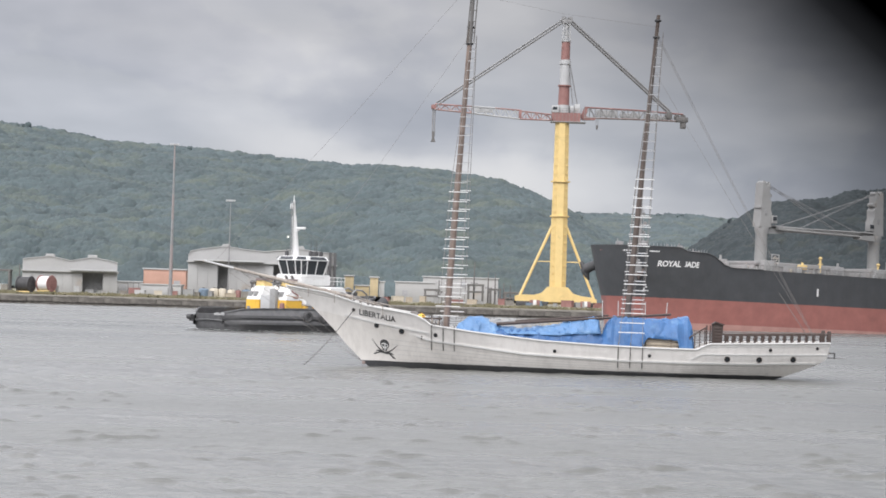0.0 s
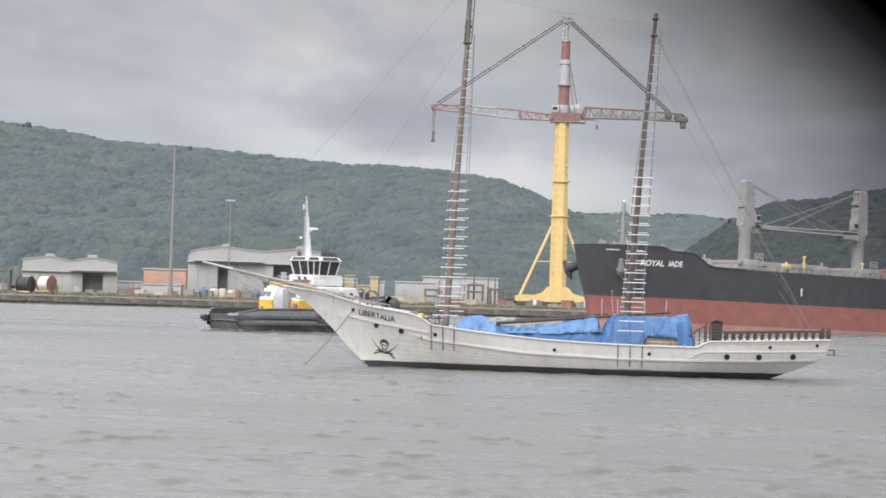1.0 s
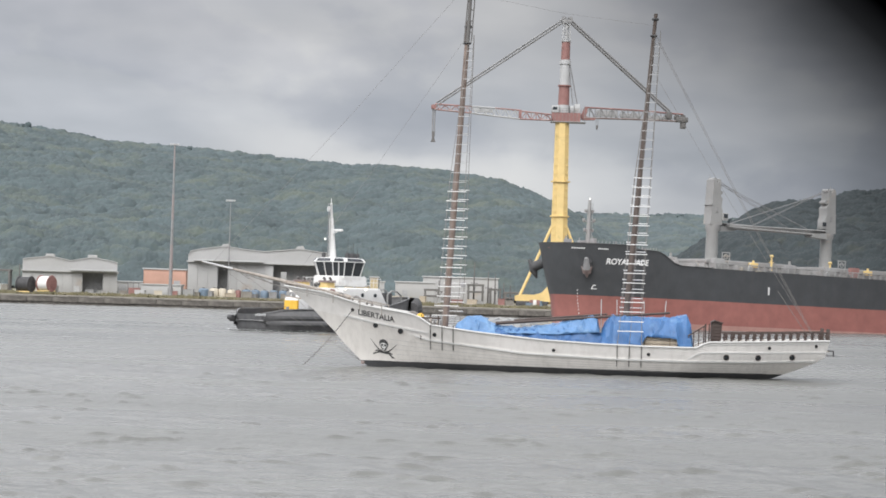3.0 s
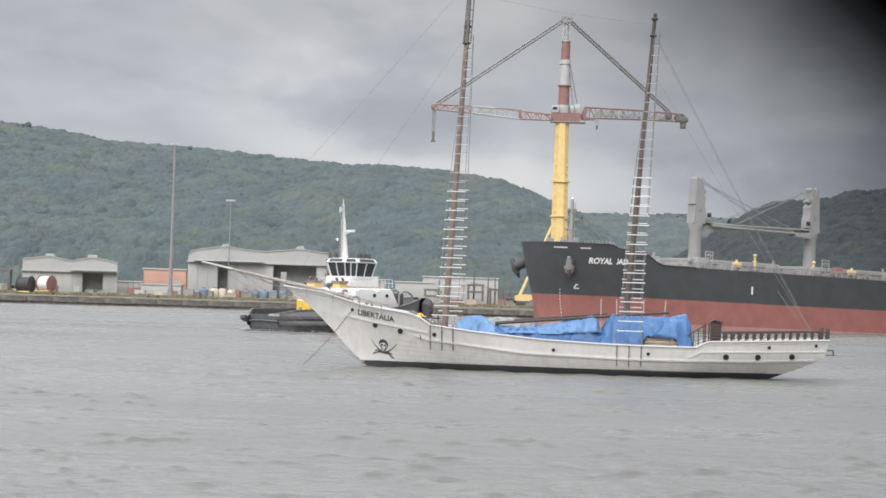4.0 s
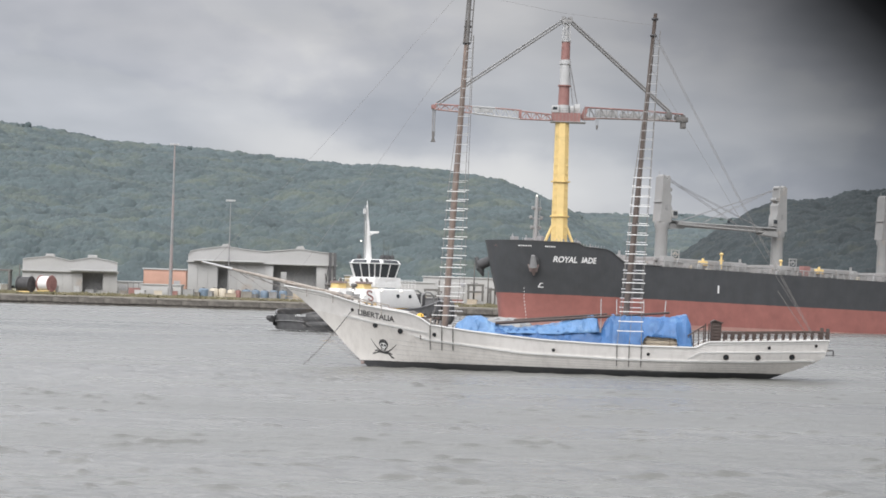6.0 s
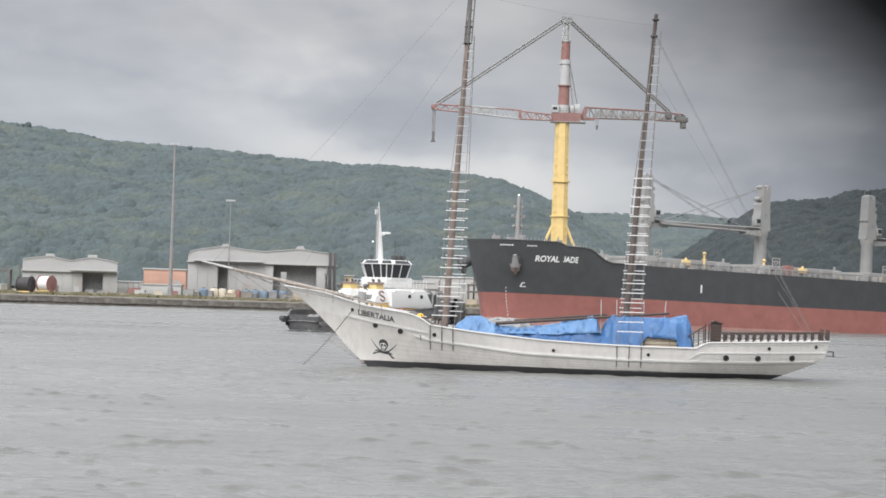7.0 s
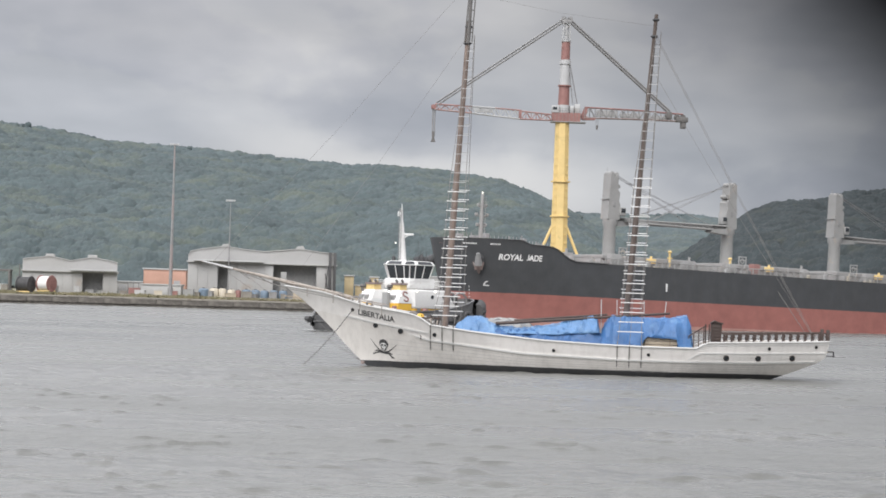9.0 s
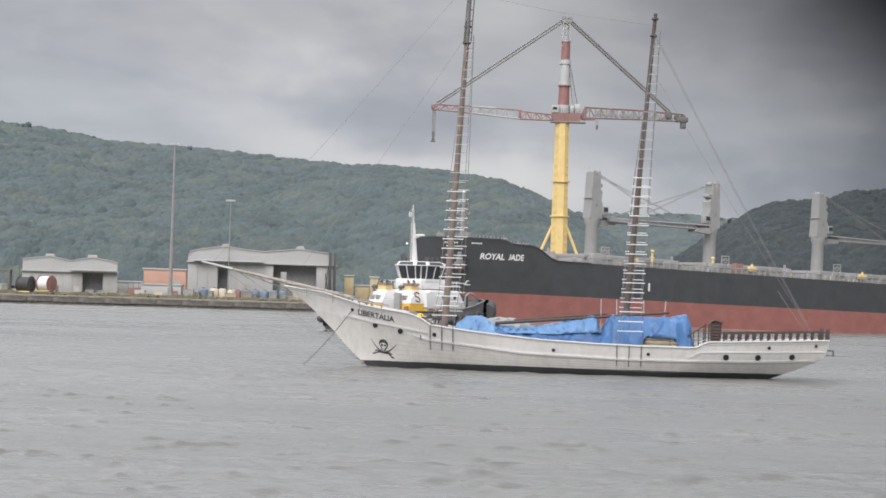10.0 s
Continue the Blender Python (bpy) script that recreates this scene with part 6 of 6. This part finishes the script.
def tug():
    H = TUG
    root = thing("tugboat", TUG_ROWS[0][1], "black, white and yellow harbour tug with slanted wheelhouse windows", "tugboat")
    us = [i / 50 for i in range(51)]
    ts = [i / 10 for i in range(11)]
    bm = bmesh.new()
    H.mesh(bm, us, ts)
    hull = part("hull", bm, TUG_HULL, root, "black steel hull with worn paint")
    bm = bmesh.new()
    H.deck(bm, us, 0.9)
    part("deck", bm, STEEL, root)
    for side in (-1, 1):
        for z, thick in ((1.55, 0.34), (0.75, 0.3)):
            bm = bmesh.new()
            rows = []
            for i in range(61):
                u = i / 60
                x = -14.2 + 28.4 * u
                zz = z + max(0, -x - 4) * 0.11
                y = H.y(x, zz)
                rows.append([(x, side * (y + 0.28 * math.cos(a) + 0.02), zz + thick * math.sin(a)) for a in [math.pi / 3 * k for k in range(6)]])
            grid(bm, rows, True)
            part("rubbing_fender", bm, RUBBER, hull, "black rubber side fender")
        bm = bmesh.new()
        ring(bm, (0, 0, 0), 0.55, 0.24, "y", 16, 8)
        mesh = finish("tyre", bm, RUBBER)
        for x in (-8, -5.5, -3, -0.5, 2):
            ob = new("tyre", mesh)
            ob.parent = hull
            ob.location = (x, side * (H.y(x, 1.8) + 0.35), 1.75 + max(0, -x - 4) * 0.12)
        bm = bmesh.new()
        H.cap(bm, us, 0.3, 0.15, side)
        part("bulwark_rail", bm, TUG_HULL, root)
    bm = bmesh.new()
    for k in range(6):
        box(bm, 0, 0.06, -1.0 + 0.34 * k, -0.76 + 0.34 * k, 0.0, 0.34 if k % 3 else 0.26, 0.01)
    ob = part("name_mark", bm, GREY_WHITE, hull, "pale worn painted name, unreadable")
    ob.location = (14.22, 2.1, 1.75)
    # bow fender: a stack of rubber rolls
    bm = bmesh.new()
    rows = []
    for i in range(41):
        a = math.radians(-66 + 132 * i / 40)
        rib = 0.10 * math.cos(i * math.pi) - 0.8 * max(0.0, abs(i - 20) / 20 - 0.75) ** 2 * 16
        low = 0.7 * max(0.0, abs(i - 20) / 20 - 0.7) / 0.3
        row = []
        for z, out in ((1.0, -0.3), (1.1, 0.3), (1.7, 0.75), (2.4, 0.85), (2.5, 0.72), (3.2, 0.9), (3.3, 0.76), (3.8, 0.8), (4.3, 0.55), (4.6, 0.15), (4.65, -0.4)):
            o = 4.5 + out + rib
            row.append((-10.4 - o * math.cos(a), (4.5 + out * 0.8) * math.sin(a), z - low * max(0.0, z - 2.0) / 2.7))
        rows.append(row)
    vs = grid(bm, rows)
    bm.faces.new(vs[0])
    bm.faces.new(vs[-1][::-1])
    part("bow_fender", bm, RUBBER, root, "big black rubber bow fender")
    bm = bmesh.new()
    tube(bm, (13.7, -3.9, 0.9), (13.7, -3.9, 1.6), 0.4, 0.4, 12)
    tube(bm, (14.0, -4.3, 1.45), (14.0, -3.5, 1.45), 0.34, 0.34, 12)
    part("stern_roller", bm, RUBBER, root)
    # deckhouse: yellow foot, white above
    bm = bmesh.new()
    box(bm, -6.0, 1.6, -3.9, 3.9, 1.5, 3.6, 0.3)
    part("deckhouse_foot", bm, TUG_YELLOW, root, "yellow lower deckhouse")
    bm = bmesh.new()
    rows = []
    for z, x0, x1, y in ((3.2, -7.6, 1.7, 4.0), (3.4, -7.7, 1.8, 4.1), (5.6, -6.4, 1.8, 3.9), (5.75, -6.2, 1.7, 3.75)):
        rows.append([(x0 + 0.8, -y, z), (x1 - 0.5, -y, z), (x1, -y + 0.5, z), (x1, y - 0.5, z), (x1 - 0.5, y, z), (x0 + 0.8, y, z), (x0, y - 0.8, z), (x0, -y + 0.8, z)])
    vs = grid(bm, rows, True)
    bm.faces.new(vs[0][::-1])
    bm.faces.new(vs[-1])
    house = part("deckhouse", bm, WHITE, root, "white deckhouse")
    for x in (-4.6, -2.2):
        bm = bmesh.new()
        tube(bm, (x, 3.9, 4.8), (x, 4.08, 4.8), 0.26, 0.26, 14)
        part("porthole", bm, GLASS, house)
    bm = bmesh.new()
    box(bm, 0.0, 0.8, 3.85, 3.96, 1.6, 3.4, 0.05)
    part("door", bm, STEEL, house)
    bm = bmesh.new()
    for z in (6.5, 7.0):
        pipe(bm, [(1.5, -3.7, z), (1.5, 3.7, z), (-5.9, 3.7, z), (-6.1, 0, z), (-5.9, -3.7, z), (1.5, -3.7, z)], 0.035, 5)
    for i in range(12):
        x = 1.5 - 7.4 * i / 11
        for y in (-3.7, 3.7):
            tube(bm, (x, y, 5.9), (x, y, 7.0), 0.03, 0.03, 5)
    part("railing", bm, WHITE, root)
    # engine casings, one on each side: yellow foot, white sloping trunk, yellow uptake
    ring8 = ((-1, -0.75), (-0.8, -1), (0.8, -1), (1, -0.75), (1, 0.75), (0.8, 1), (-0.8, 1), (-1, 0.75))
    for s in (-1, 1):
        cy = 2.5 * s
        def trunk(bm, levels):
            vs = grid(bm, [[(cx + wx * px, cy + shift * s + wy * py, z) for px, py in ring8] for z, cx, wx, wy, shift in levels], True)
            bm.faces.new(vs[0][::-1])
            bm.faces.new(vs[-1])
        bm = bmesh.new()
        trunk(bm, ((1.5, 3.2, 1.75, 1.25, 0.1), (3.85, 3.2, 1.7, 1.25, 0.1)))
        part("casing_foot", bm, TUG_YELLOW, root, "yellow foot of the engine casing")
        bm = bmesh.new()
        trunk(bm, ((3.85, 3.15, 1.7, 1.3, 0.1), (4.0, 3.15, 1.7, 1.3, 0.1), (5.5, 2.9, 1.15, 1.1, -0.1), (5.65, 2.85, 1.05, 1.0, -0.1)))
        fun = part("funnel", bm, WHITE, root, "white sloping engine casing with a yellow uptake")
        bm = bmesh.new()
        trunk(bm, ((5.6, 2.9, 0.9, 0.8, -0.1), (6.35, 2.85, 0.85, 0.75, -0.1)))
        part("uptake", bm, YELLOW, fun, "yellow funnel uptake")
        bm = bmesh.new()
        trunk(bm, ((6.35, 2.85, 0.98, 0.88, -0.1), (6.62, 2.85, 0.95, 0.85, -0.1)))
        part("uptake_cap", bm, RUST, fun, "dark brown funnel cap")
        bm = bmesh.new()
        for px, py in ((0.3, -0.25), (-0.3, 0.25)):
            pipe(bm, [(2.85 + px, cy + py, 6.5), (2.85 + px, cy + py, 6.8), (3.1 + px, cy + py, 7.0)], 0.17, 8)
        part("exhaust_pipe", bm, DULL_STEEL, fun)
        bm = bmesh.new()
        for px in (3.5, 4.25):
            tube(bm, (px, cy - 0.7, 5.4), (px, cy - 0.7, 6.0), 0.2, 0.2, 8)
            ball(bm, (px, cy - 0.7, 6.1), 0.36, (1, 1, 0.75))
        part("vent_cowl", bm, DULL_STEEL, fun, "dull grey ventilator cowl")
        for k in range(2):
            bm = bmesh.new()
            box(bm, 4.2 - 0.2 * k, 4.72, cy - 0.95 + 1.0 * k, cy - 0.2 + 1.0 * k, 4.25, 4.95, 0.05)
            part("louvre", bm, SHIP_GREY, fun)
        if s > 0:
            bm = bmesh.new()
            pts = [(0.45, 0.75), (0.2, 0.95), (-0.25, 0.95), (-0.45, 0.7), (-0.35, 0.45), (0.3, 0.2), (0.45, -0.05), (0.25, -0.3), (-0.2, -0.3), (-0.45, -0.1)]
            pipe(bm, [(2.95 - px, cy + 1.42 - 0.267 * (0.45 + pz), 4.45 + pz) for px, pz in pts], 0.11, 6)
            part("funnel_mark", bm, RED, fun, "red curved funnel mark")
    bm = bmesh.new()
    box(bm, 4.9, 5.5, 1.6, 2.7, 1.6, 5.3, 0.1)
    part("stair_trunk", bm, SHIP_GREY, root, "pale grey stair trunk between the casings")
    bm = bmesh.new()
    box(bm, 1.7, 4.6, -1.2, 1.2, 1.5, 4.4, 0.1)
    part("engine_hatch", bm, GREY_WHITE, root)
    # wheelhouse: outward slanting windows all round
    bm = bmesh.new()
    box(bm, -4.6, 0.9, -2.4, 2.4, 5.9, 7.3, 0.2)
    wh = part("wheelhouse", bm, WHITE, root, "white wheelhouse")
    plan = lambda k: [(-1.7 - 2.6 * k, -1.3 * k), (-1.7 - 2.6 * k, 1.3 * k), (-1.7 - 1.5 * k, 2.5 * k), (-1.7 + 1.6 * k, 2.5 * k), (-1.7 + 2.5 * k, 1.4 * k), (-1.7 + 2.5 * k, -1.4 * k), (-1.7 + 1.6 * k, -2.5 * k), (-1.7 - 1.5 * k, -2.5 * k)]
    bm = bmesh.new()
    grid(bm, [[(x, y, 7.2) for x, y in plan(0.95)], [(x, y, 9.15) for x, y in plan(1.17)]], True)
    part("window_band", bm, GLASS, wh, "dark slanted wheelhouse windows")
    for k in range(8):
        a0, a1 = plan(0.97)[k], plan(0.97)[(k + 1) % 8]
        b0, b1 = plan(1.19)[k], plan(1.19)[(k + 1) % 8]
        count = max(2, round(math.dist(a0, a1) / 1.3))
        for q in range(count):
            f = q / count
            lo = (a0[0] + (a1[0] - a0[0]) * f, a0[1] + (a1[1] - a0[1]) * f, 7.2)
            hi = (b0[0] + (b1[0] - b0[0]) * f, b0[1] + (b1[1] - b0[1]) * f, 9.2)
            bm = bmesh.new()
            tube(bm, lo, hi, 0.075, 0.075, 6)
            part("mullion", bm, WHITE, wh)
    bm = bmesh.new()
    vs = grid(bm, [[(x, y, z) for x, y in plan(k)] for z, k in ((7.0, 0.93), (7.0, 1.0), (7.3, 1.0), (7.3, 0.94))], True)
    part("window_sill", bm, WHITE, wh)
    bm = bmesh.new()
    vs = grid(bm, [[(x, y, z) for x, y in plan(k)] for z, k in ((9.1, 1.1), (9.1, 1.23), (9.2, 1.24), (9.62, 1.1), (9.72, 0.9))], True)
    bm.faces.new(vs[-1])
    bm.faces.new(vs[0][::-1])
    roof = part("wheelhouse_roof", bm, WHITE, wh)
    for k in range(8):
        # eyebrow windows in the sloping edge of the roof
        lo, hi = plan(1.235), plan(1.125)
        a0, a1, b0, b1 = lo[k], lo[(k + 1) % 8], hi[k], hi[(k + 1) % 8]
        mid = lambda p, q, f: (p[0] + (q[0] - p[0]) * f, p[1] + (q[1] - p[1]) * f)
        bm = bmesh.new()
        ends = [(*mid(a0, a1, 0.12), 9.26), (*mid(a0, a1, 0.88), 9.26), (*mid(b0, b1, 0.86), 9.60), (*mid(b0, b1, 0.14), 9.60)]
        out = Vector(((a0[0] + a1[0]) / 2 + 1.7, (a0[1] + a1[1]) / 2, 0)).normalized() * 0.03 + Vector((0, 0, 0.03))
        vs = grid(bm, [[Vector(p) - out for p in ends], [Vector(p) + out for p in ends]], True)
        bm.faces.new(vs[1])
        part("skylight", bm, GLASS, roof)
    # mast and its gear
    bm = bmesh.new()
    tube(bm, (-0.3, 0, 9.6), (0.1, 0, 15.0), 0.52, 0.28, 8)
    tube(bm, (0.1, 0, 15.0), (0.2, 0, 17.05), 0.2, 0.13, 8)
    mast = part("mast", bm, WHITE, root, "white signal mast")
    bm = bmesh.new()
    for z, w in ((16.8, 0.8), (16.0, 0.6), (14.0, 0.7), (12.3, 0.5)):
        bm = bmesh.new()
        tube(bm, (0.1 - w * 0.7, -w * 0.7, z), (0.1 + w * 0.7, w * 0.7, z), 0.07)
        part("yard", bm, WHITE, mast)
    bm = bmesh.new()
    tube(bm, (0.5, 0.3, 16.8), (0.5, 0.3, 17.6), 0.05)
    part("whip_antenna", bm, WHITE, mast)
    bm = bmesh.new()
    box(bm, -0.1, 0.3, -0.7, -0.1, 15.9, 16.6, 0.08)
    part("horn_box", bm, WHITE, mast)
    bm = bmesh.new()
    tube(bm, (0, 0.1, 12.8), (0.2, 1.3, 13.2), 0.09)
    part("radar_bracket", bm, WHITE, mast)
    bm = bmesh.new()
    for k in range(14):
        tube(bm, (0.45, -0.2, 10.0 + 0.5 * k), (0.45, 0.2, 10.0 + 0.5 * k), 0.035)
    for y in (-0.2, 0.2):
        tube(bm, (0.45, y, 9.8), (0.45, y, 17.0), 0.04)
    part("mast_ladder", bm, STEEL, mast)
    bm = bmesh.new()
    box(bm, -0.1, 0.3, 0.6, 2.2, 13.2, 13.5, 0.08)
    part("radar", bm, WHITE, mast)
    bm = bmesh.new()
    ball(bm, (0.3, -0.85, 12.2), 0.11)
    part("mast_light", bm, LAMP, mast, "lit white mast light")
    for x, y, h in ((-2.6, 1.2, 1.6), (-2.2, 2.0, 2.2), (-3.4, 1.6, 1.3), (-1.0, 2.2, 2.8), (-3.6, -0.6, 1.0), (-0.4, -1.8, 1.2)):
        bm = bmesh.new()
        tube(bm, (x, y, 9.7), (x, y, 9.7 + h), 0.05, 0.03, 5)
        box(bm, x - 0.22, x + 0.22, y - 0.22, y + 0.22, 9.75, 10.35, 0.06)
        part("antenna", bm, DARK, roof)
    for x, y, z in ((4.75, -2.5, 5.2), (5.3, 2.8, 5.4), (1.0, 3.98, 5.55), (-2.8, 4.02, 5.55), (4.1, 3.75, 4.9)):
        bm = bmesh.new()
        ball(bm, (x, y, z), 0.15)
        part("floodlight", bm, LAMP, root, "lit white deck floodlight")
    # deck gear: winch, crane, reels
    bm = bmesh.new()
    tube(bm, (-9.4, -1.4, 4.3), (-9.4, 1.4, 4.3), 0.9, 0.9, 16)
    box(bm, -10.2, -8.6, -1.8, -1.4, 2.6, 5.2, 0.1)
    box(bm, -10.2, -8.6, 1.4, 1.8, 2.6, 5.2, 0.1)
    part("winch", bm, DARK, root)
    bm = bmesh.new()
    pipe(bm, [(-7.8, 3.2, 3.6), (-7.8, 3.2, 5.0), (-8.6, 3.1, 5.45), (-10.0, 2.8, 5.4), (-11.2, 2.4, 4.9), (-11.6, 2.2, 4.0)], 0.12, 8)
    pipe(bm, [(-7.6, 1.2, 3.6), (-7.6, 1.2, 5.4), (-9.0, 1.2, 5.7), (-10.0, 1.2, 5.2), (-10.0, 1.2, 3.6)], 0.12, 8)
    part("towing_staple", bm, SHIP_GREY, root)
    bm = bmesh.new()
    for y in (-2.2, -0.4, 1.4):
        box(bm, 6.0, 6.8, y - 0.6, y + 0.6, 1.5, 2.5, 0.1)
    tube(bm, (7.6, 0, 1.5), (7.6, 0, 3.0), 0.3, 0.22, 8)
    part("deck_locker", bm, STEEL, root)
    bm = bmesh.new()
    ball(bm, (-0.4, 4.2, 2.9), 0.35)
    box(bm, -1.3, -0.2, 3.95, 4.3, 2.2, 3.1, 0.1)
    part("life_ring", bm, RED, root)
    bm = bmesh.new()
    box(bm, 4.85, 5.3, 3.3, 3.95, 2.0, 3.5, 0.1)
    part("fire_locker", bm, RED, root, "red fire locker")
    return root


def tug_pose(t):
    f = t / 10.0
    return pose(-19.6 + 15.4 * f, 297 + 17.5 * f, 0, 0, 0, 180 + 46 + 3 * f)


TUG_ROWS = [(t, tug_pose(t)) for t in (0.0, 2.5, 5.0, 7.5, 10.0)]
tug_ob = tug()


def tug_wash():
    """Foam that the tug leaves along its side and stern, flat patches carried with it."""
    rng = random.Random(12)
    bm = bmesh.new()
    for k in range(90):
        a = rng.random()
        if k % 3:
            x, y = 13.2 + 2.2 * a ** 1.5, rng.uniform(-5, 5) * (1 - 0.3 * a)
        else:
            x = -9 + 23 * a
            y = TUG.y(x, 0.2) + rng.uniform(0.05, 0.7)
        w, d = rng.uniform(0.12, 0.4), rng.uniform(0.06, 0.2)
        bm.faces.new([bm.verts.new((x + w * math.cos(q) * rng.uniform(0.6, 1.1), y + d * math.sin(q) * rng.uniform(0.6, 1.1), -0.05 + rng.uniform(0, 0.05))) for q in [2 * math.pi * i / 9 for i in range(9)]])
    return single("wash", bm, FOAM, "thin white foam trailing beside the tug", "foam", kind="stuff", m=TUG_ROWS[0][1], sharp=0)


wash_ob = tug_wash()


# ---------- the dark rim close to the lens -------------------
def near_rim():
    """A dark rim, a hand's width from the lens: a black board, and an added film whose graded tint imitates its blur.
    """
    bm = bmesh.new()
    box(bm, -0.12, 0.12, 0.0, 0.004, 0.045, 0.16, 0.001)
    rim = single("near_rim", bm, RIM_BLACK, "black board close to the lens, stands in for a blurred obstruction", "frame", kind="structure", m=RIM_AT)
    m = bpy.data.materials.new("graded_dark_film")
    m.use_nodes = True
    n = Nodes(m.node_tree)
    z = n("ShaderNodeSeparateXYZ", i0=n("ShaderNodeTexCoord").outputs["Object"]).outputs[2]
    # blur and dimming of the corner are put into this tint
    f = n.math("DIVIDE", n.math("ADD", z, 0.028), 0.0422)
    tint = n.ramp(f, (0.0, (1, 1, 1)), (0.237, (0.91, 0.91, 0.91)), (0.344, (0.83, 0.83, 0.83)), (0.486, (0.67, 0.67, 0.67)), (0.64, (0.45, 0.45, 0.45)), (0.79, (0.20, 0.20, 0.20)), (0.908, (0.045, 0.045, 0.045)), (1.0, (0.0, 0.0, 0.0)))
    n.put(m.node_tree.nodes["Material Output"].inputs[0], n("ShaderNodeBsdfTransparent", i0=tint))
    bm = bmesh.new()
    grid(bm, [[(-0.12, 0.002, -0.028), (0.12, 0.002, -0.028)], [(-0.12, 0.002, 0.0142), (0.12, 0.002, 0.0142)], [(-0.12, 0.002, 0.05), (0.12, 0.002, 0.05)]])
    part("blur_film", bm, m, rim, "added film, its graded dark tint imitates blur and corner dimming", sharp=0)
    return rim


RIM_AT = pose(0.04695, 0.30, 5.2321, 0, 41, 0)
rim_ob = near_rim()


# ---------- what moves ----------
def motions():
    walk(ship_ob, SHIP_ROWS)
    walk(tug_ob, TUG_ROWS)
    walk(wash_ob, TUG_ROWS)
    # the schooner nods at its anchor: how far the stern dips, and a slow surge
    dips = [(0.0, 5, 0.08), (0.5, 3, 0.08), (1.0, 0.3, 0.07), (1.5, -1.8, 0.03), (2.0, -0.2, 0.0), (2.5, 1.2, 0.02), (3.2, 1.6, 0.01), (4.0, 0.7, 0.0), (5.0, 0.0, 0.0), (5.7, 0.3, 0.0),
            (6.4, 2.2, 0.0), (7.0, 2.6, 0.0), (7.5, 1.2, 0.0), (8.0, 0.4, -0.02), (8.5, 1.2, 0.0), (9.0, 2.8, 0.01), (9.5, 2.8, 0.01), (10.0, 1.2, 0.0)]
    for ob in (schooner_ob, *cargo):
        walk(ob, [(t, SCHOONER_AT @ pose(surge, 0, -0.02 * dip, 0, 0.08 * dip, 0)) for t, dip, surge in dips])
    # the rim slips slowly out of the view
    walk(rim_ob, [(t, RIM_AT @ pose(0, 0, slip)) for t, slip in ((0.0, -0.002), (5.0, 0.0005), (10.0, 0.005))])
    walk(water_sheet, [(0.0, pose(0, 0, -0.14)), (5.0, pose(1.5, -1.2, -0.14)), (10.0, pose(3.0, -2.4, -0.14))])


motions()
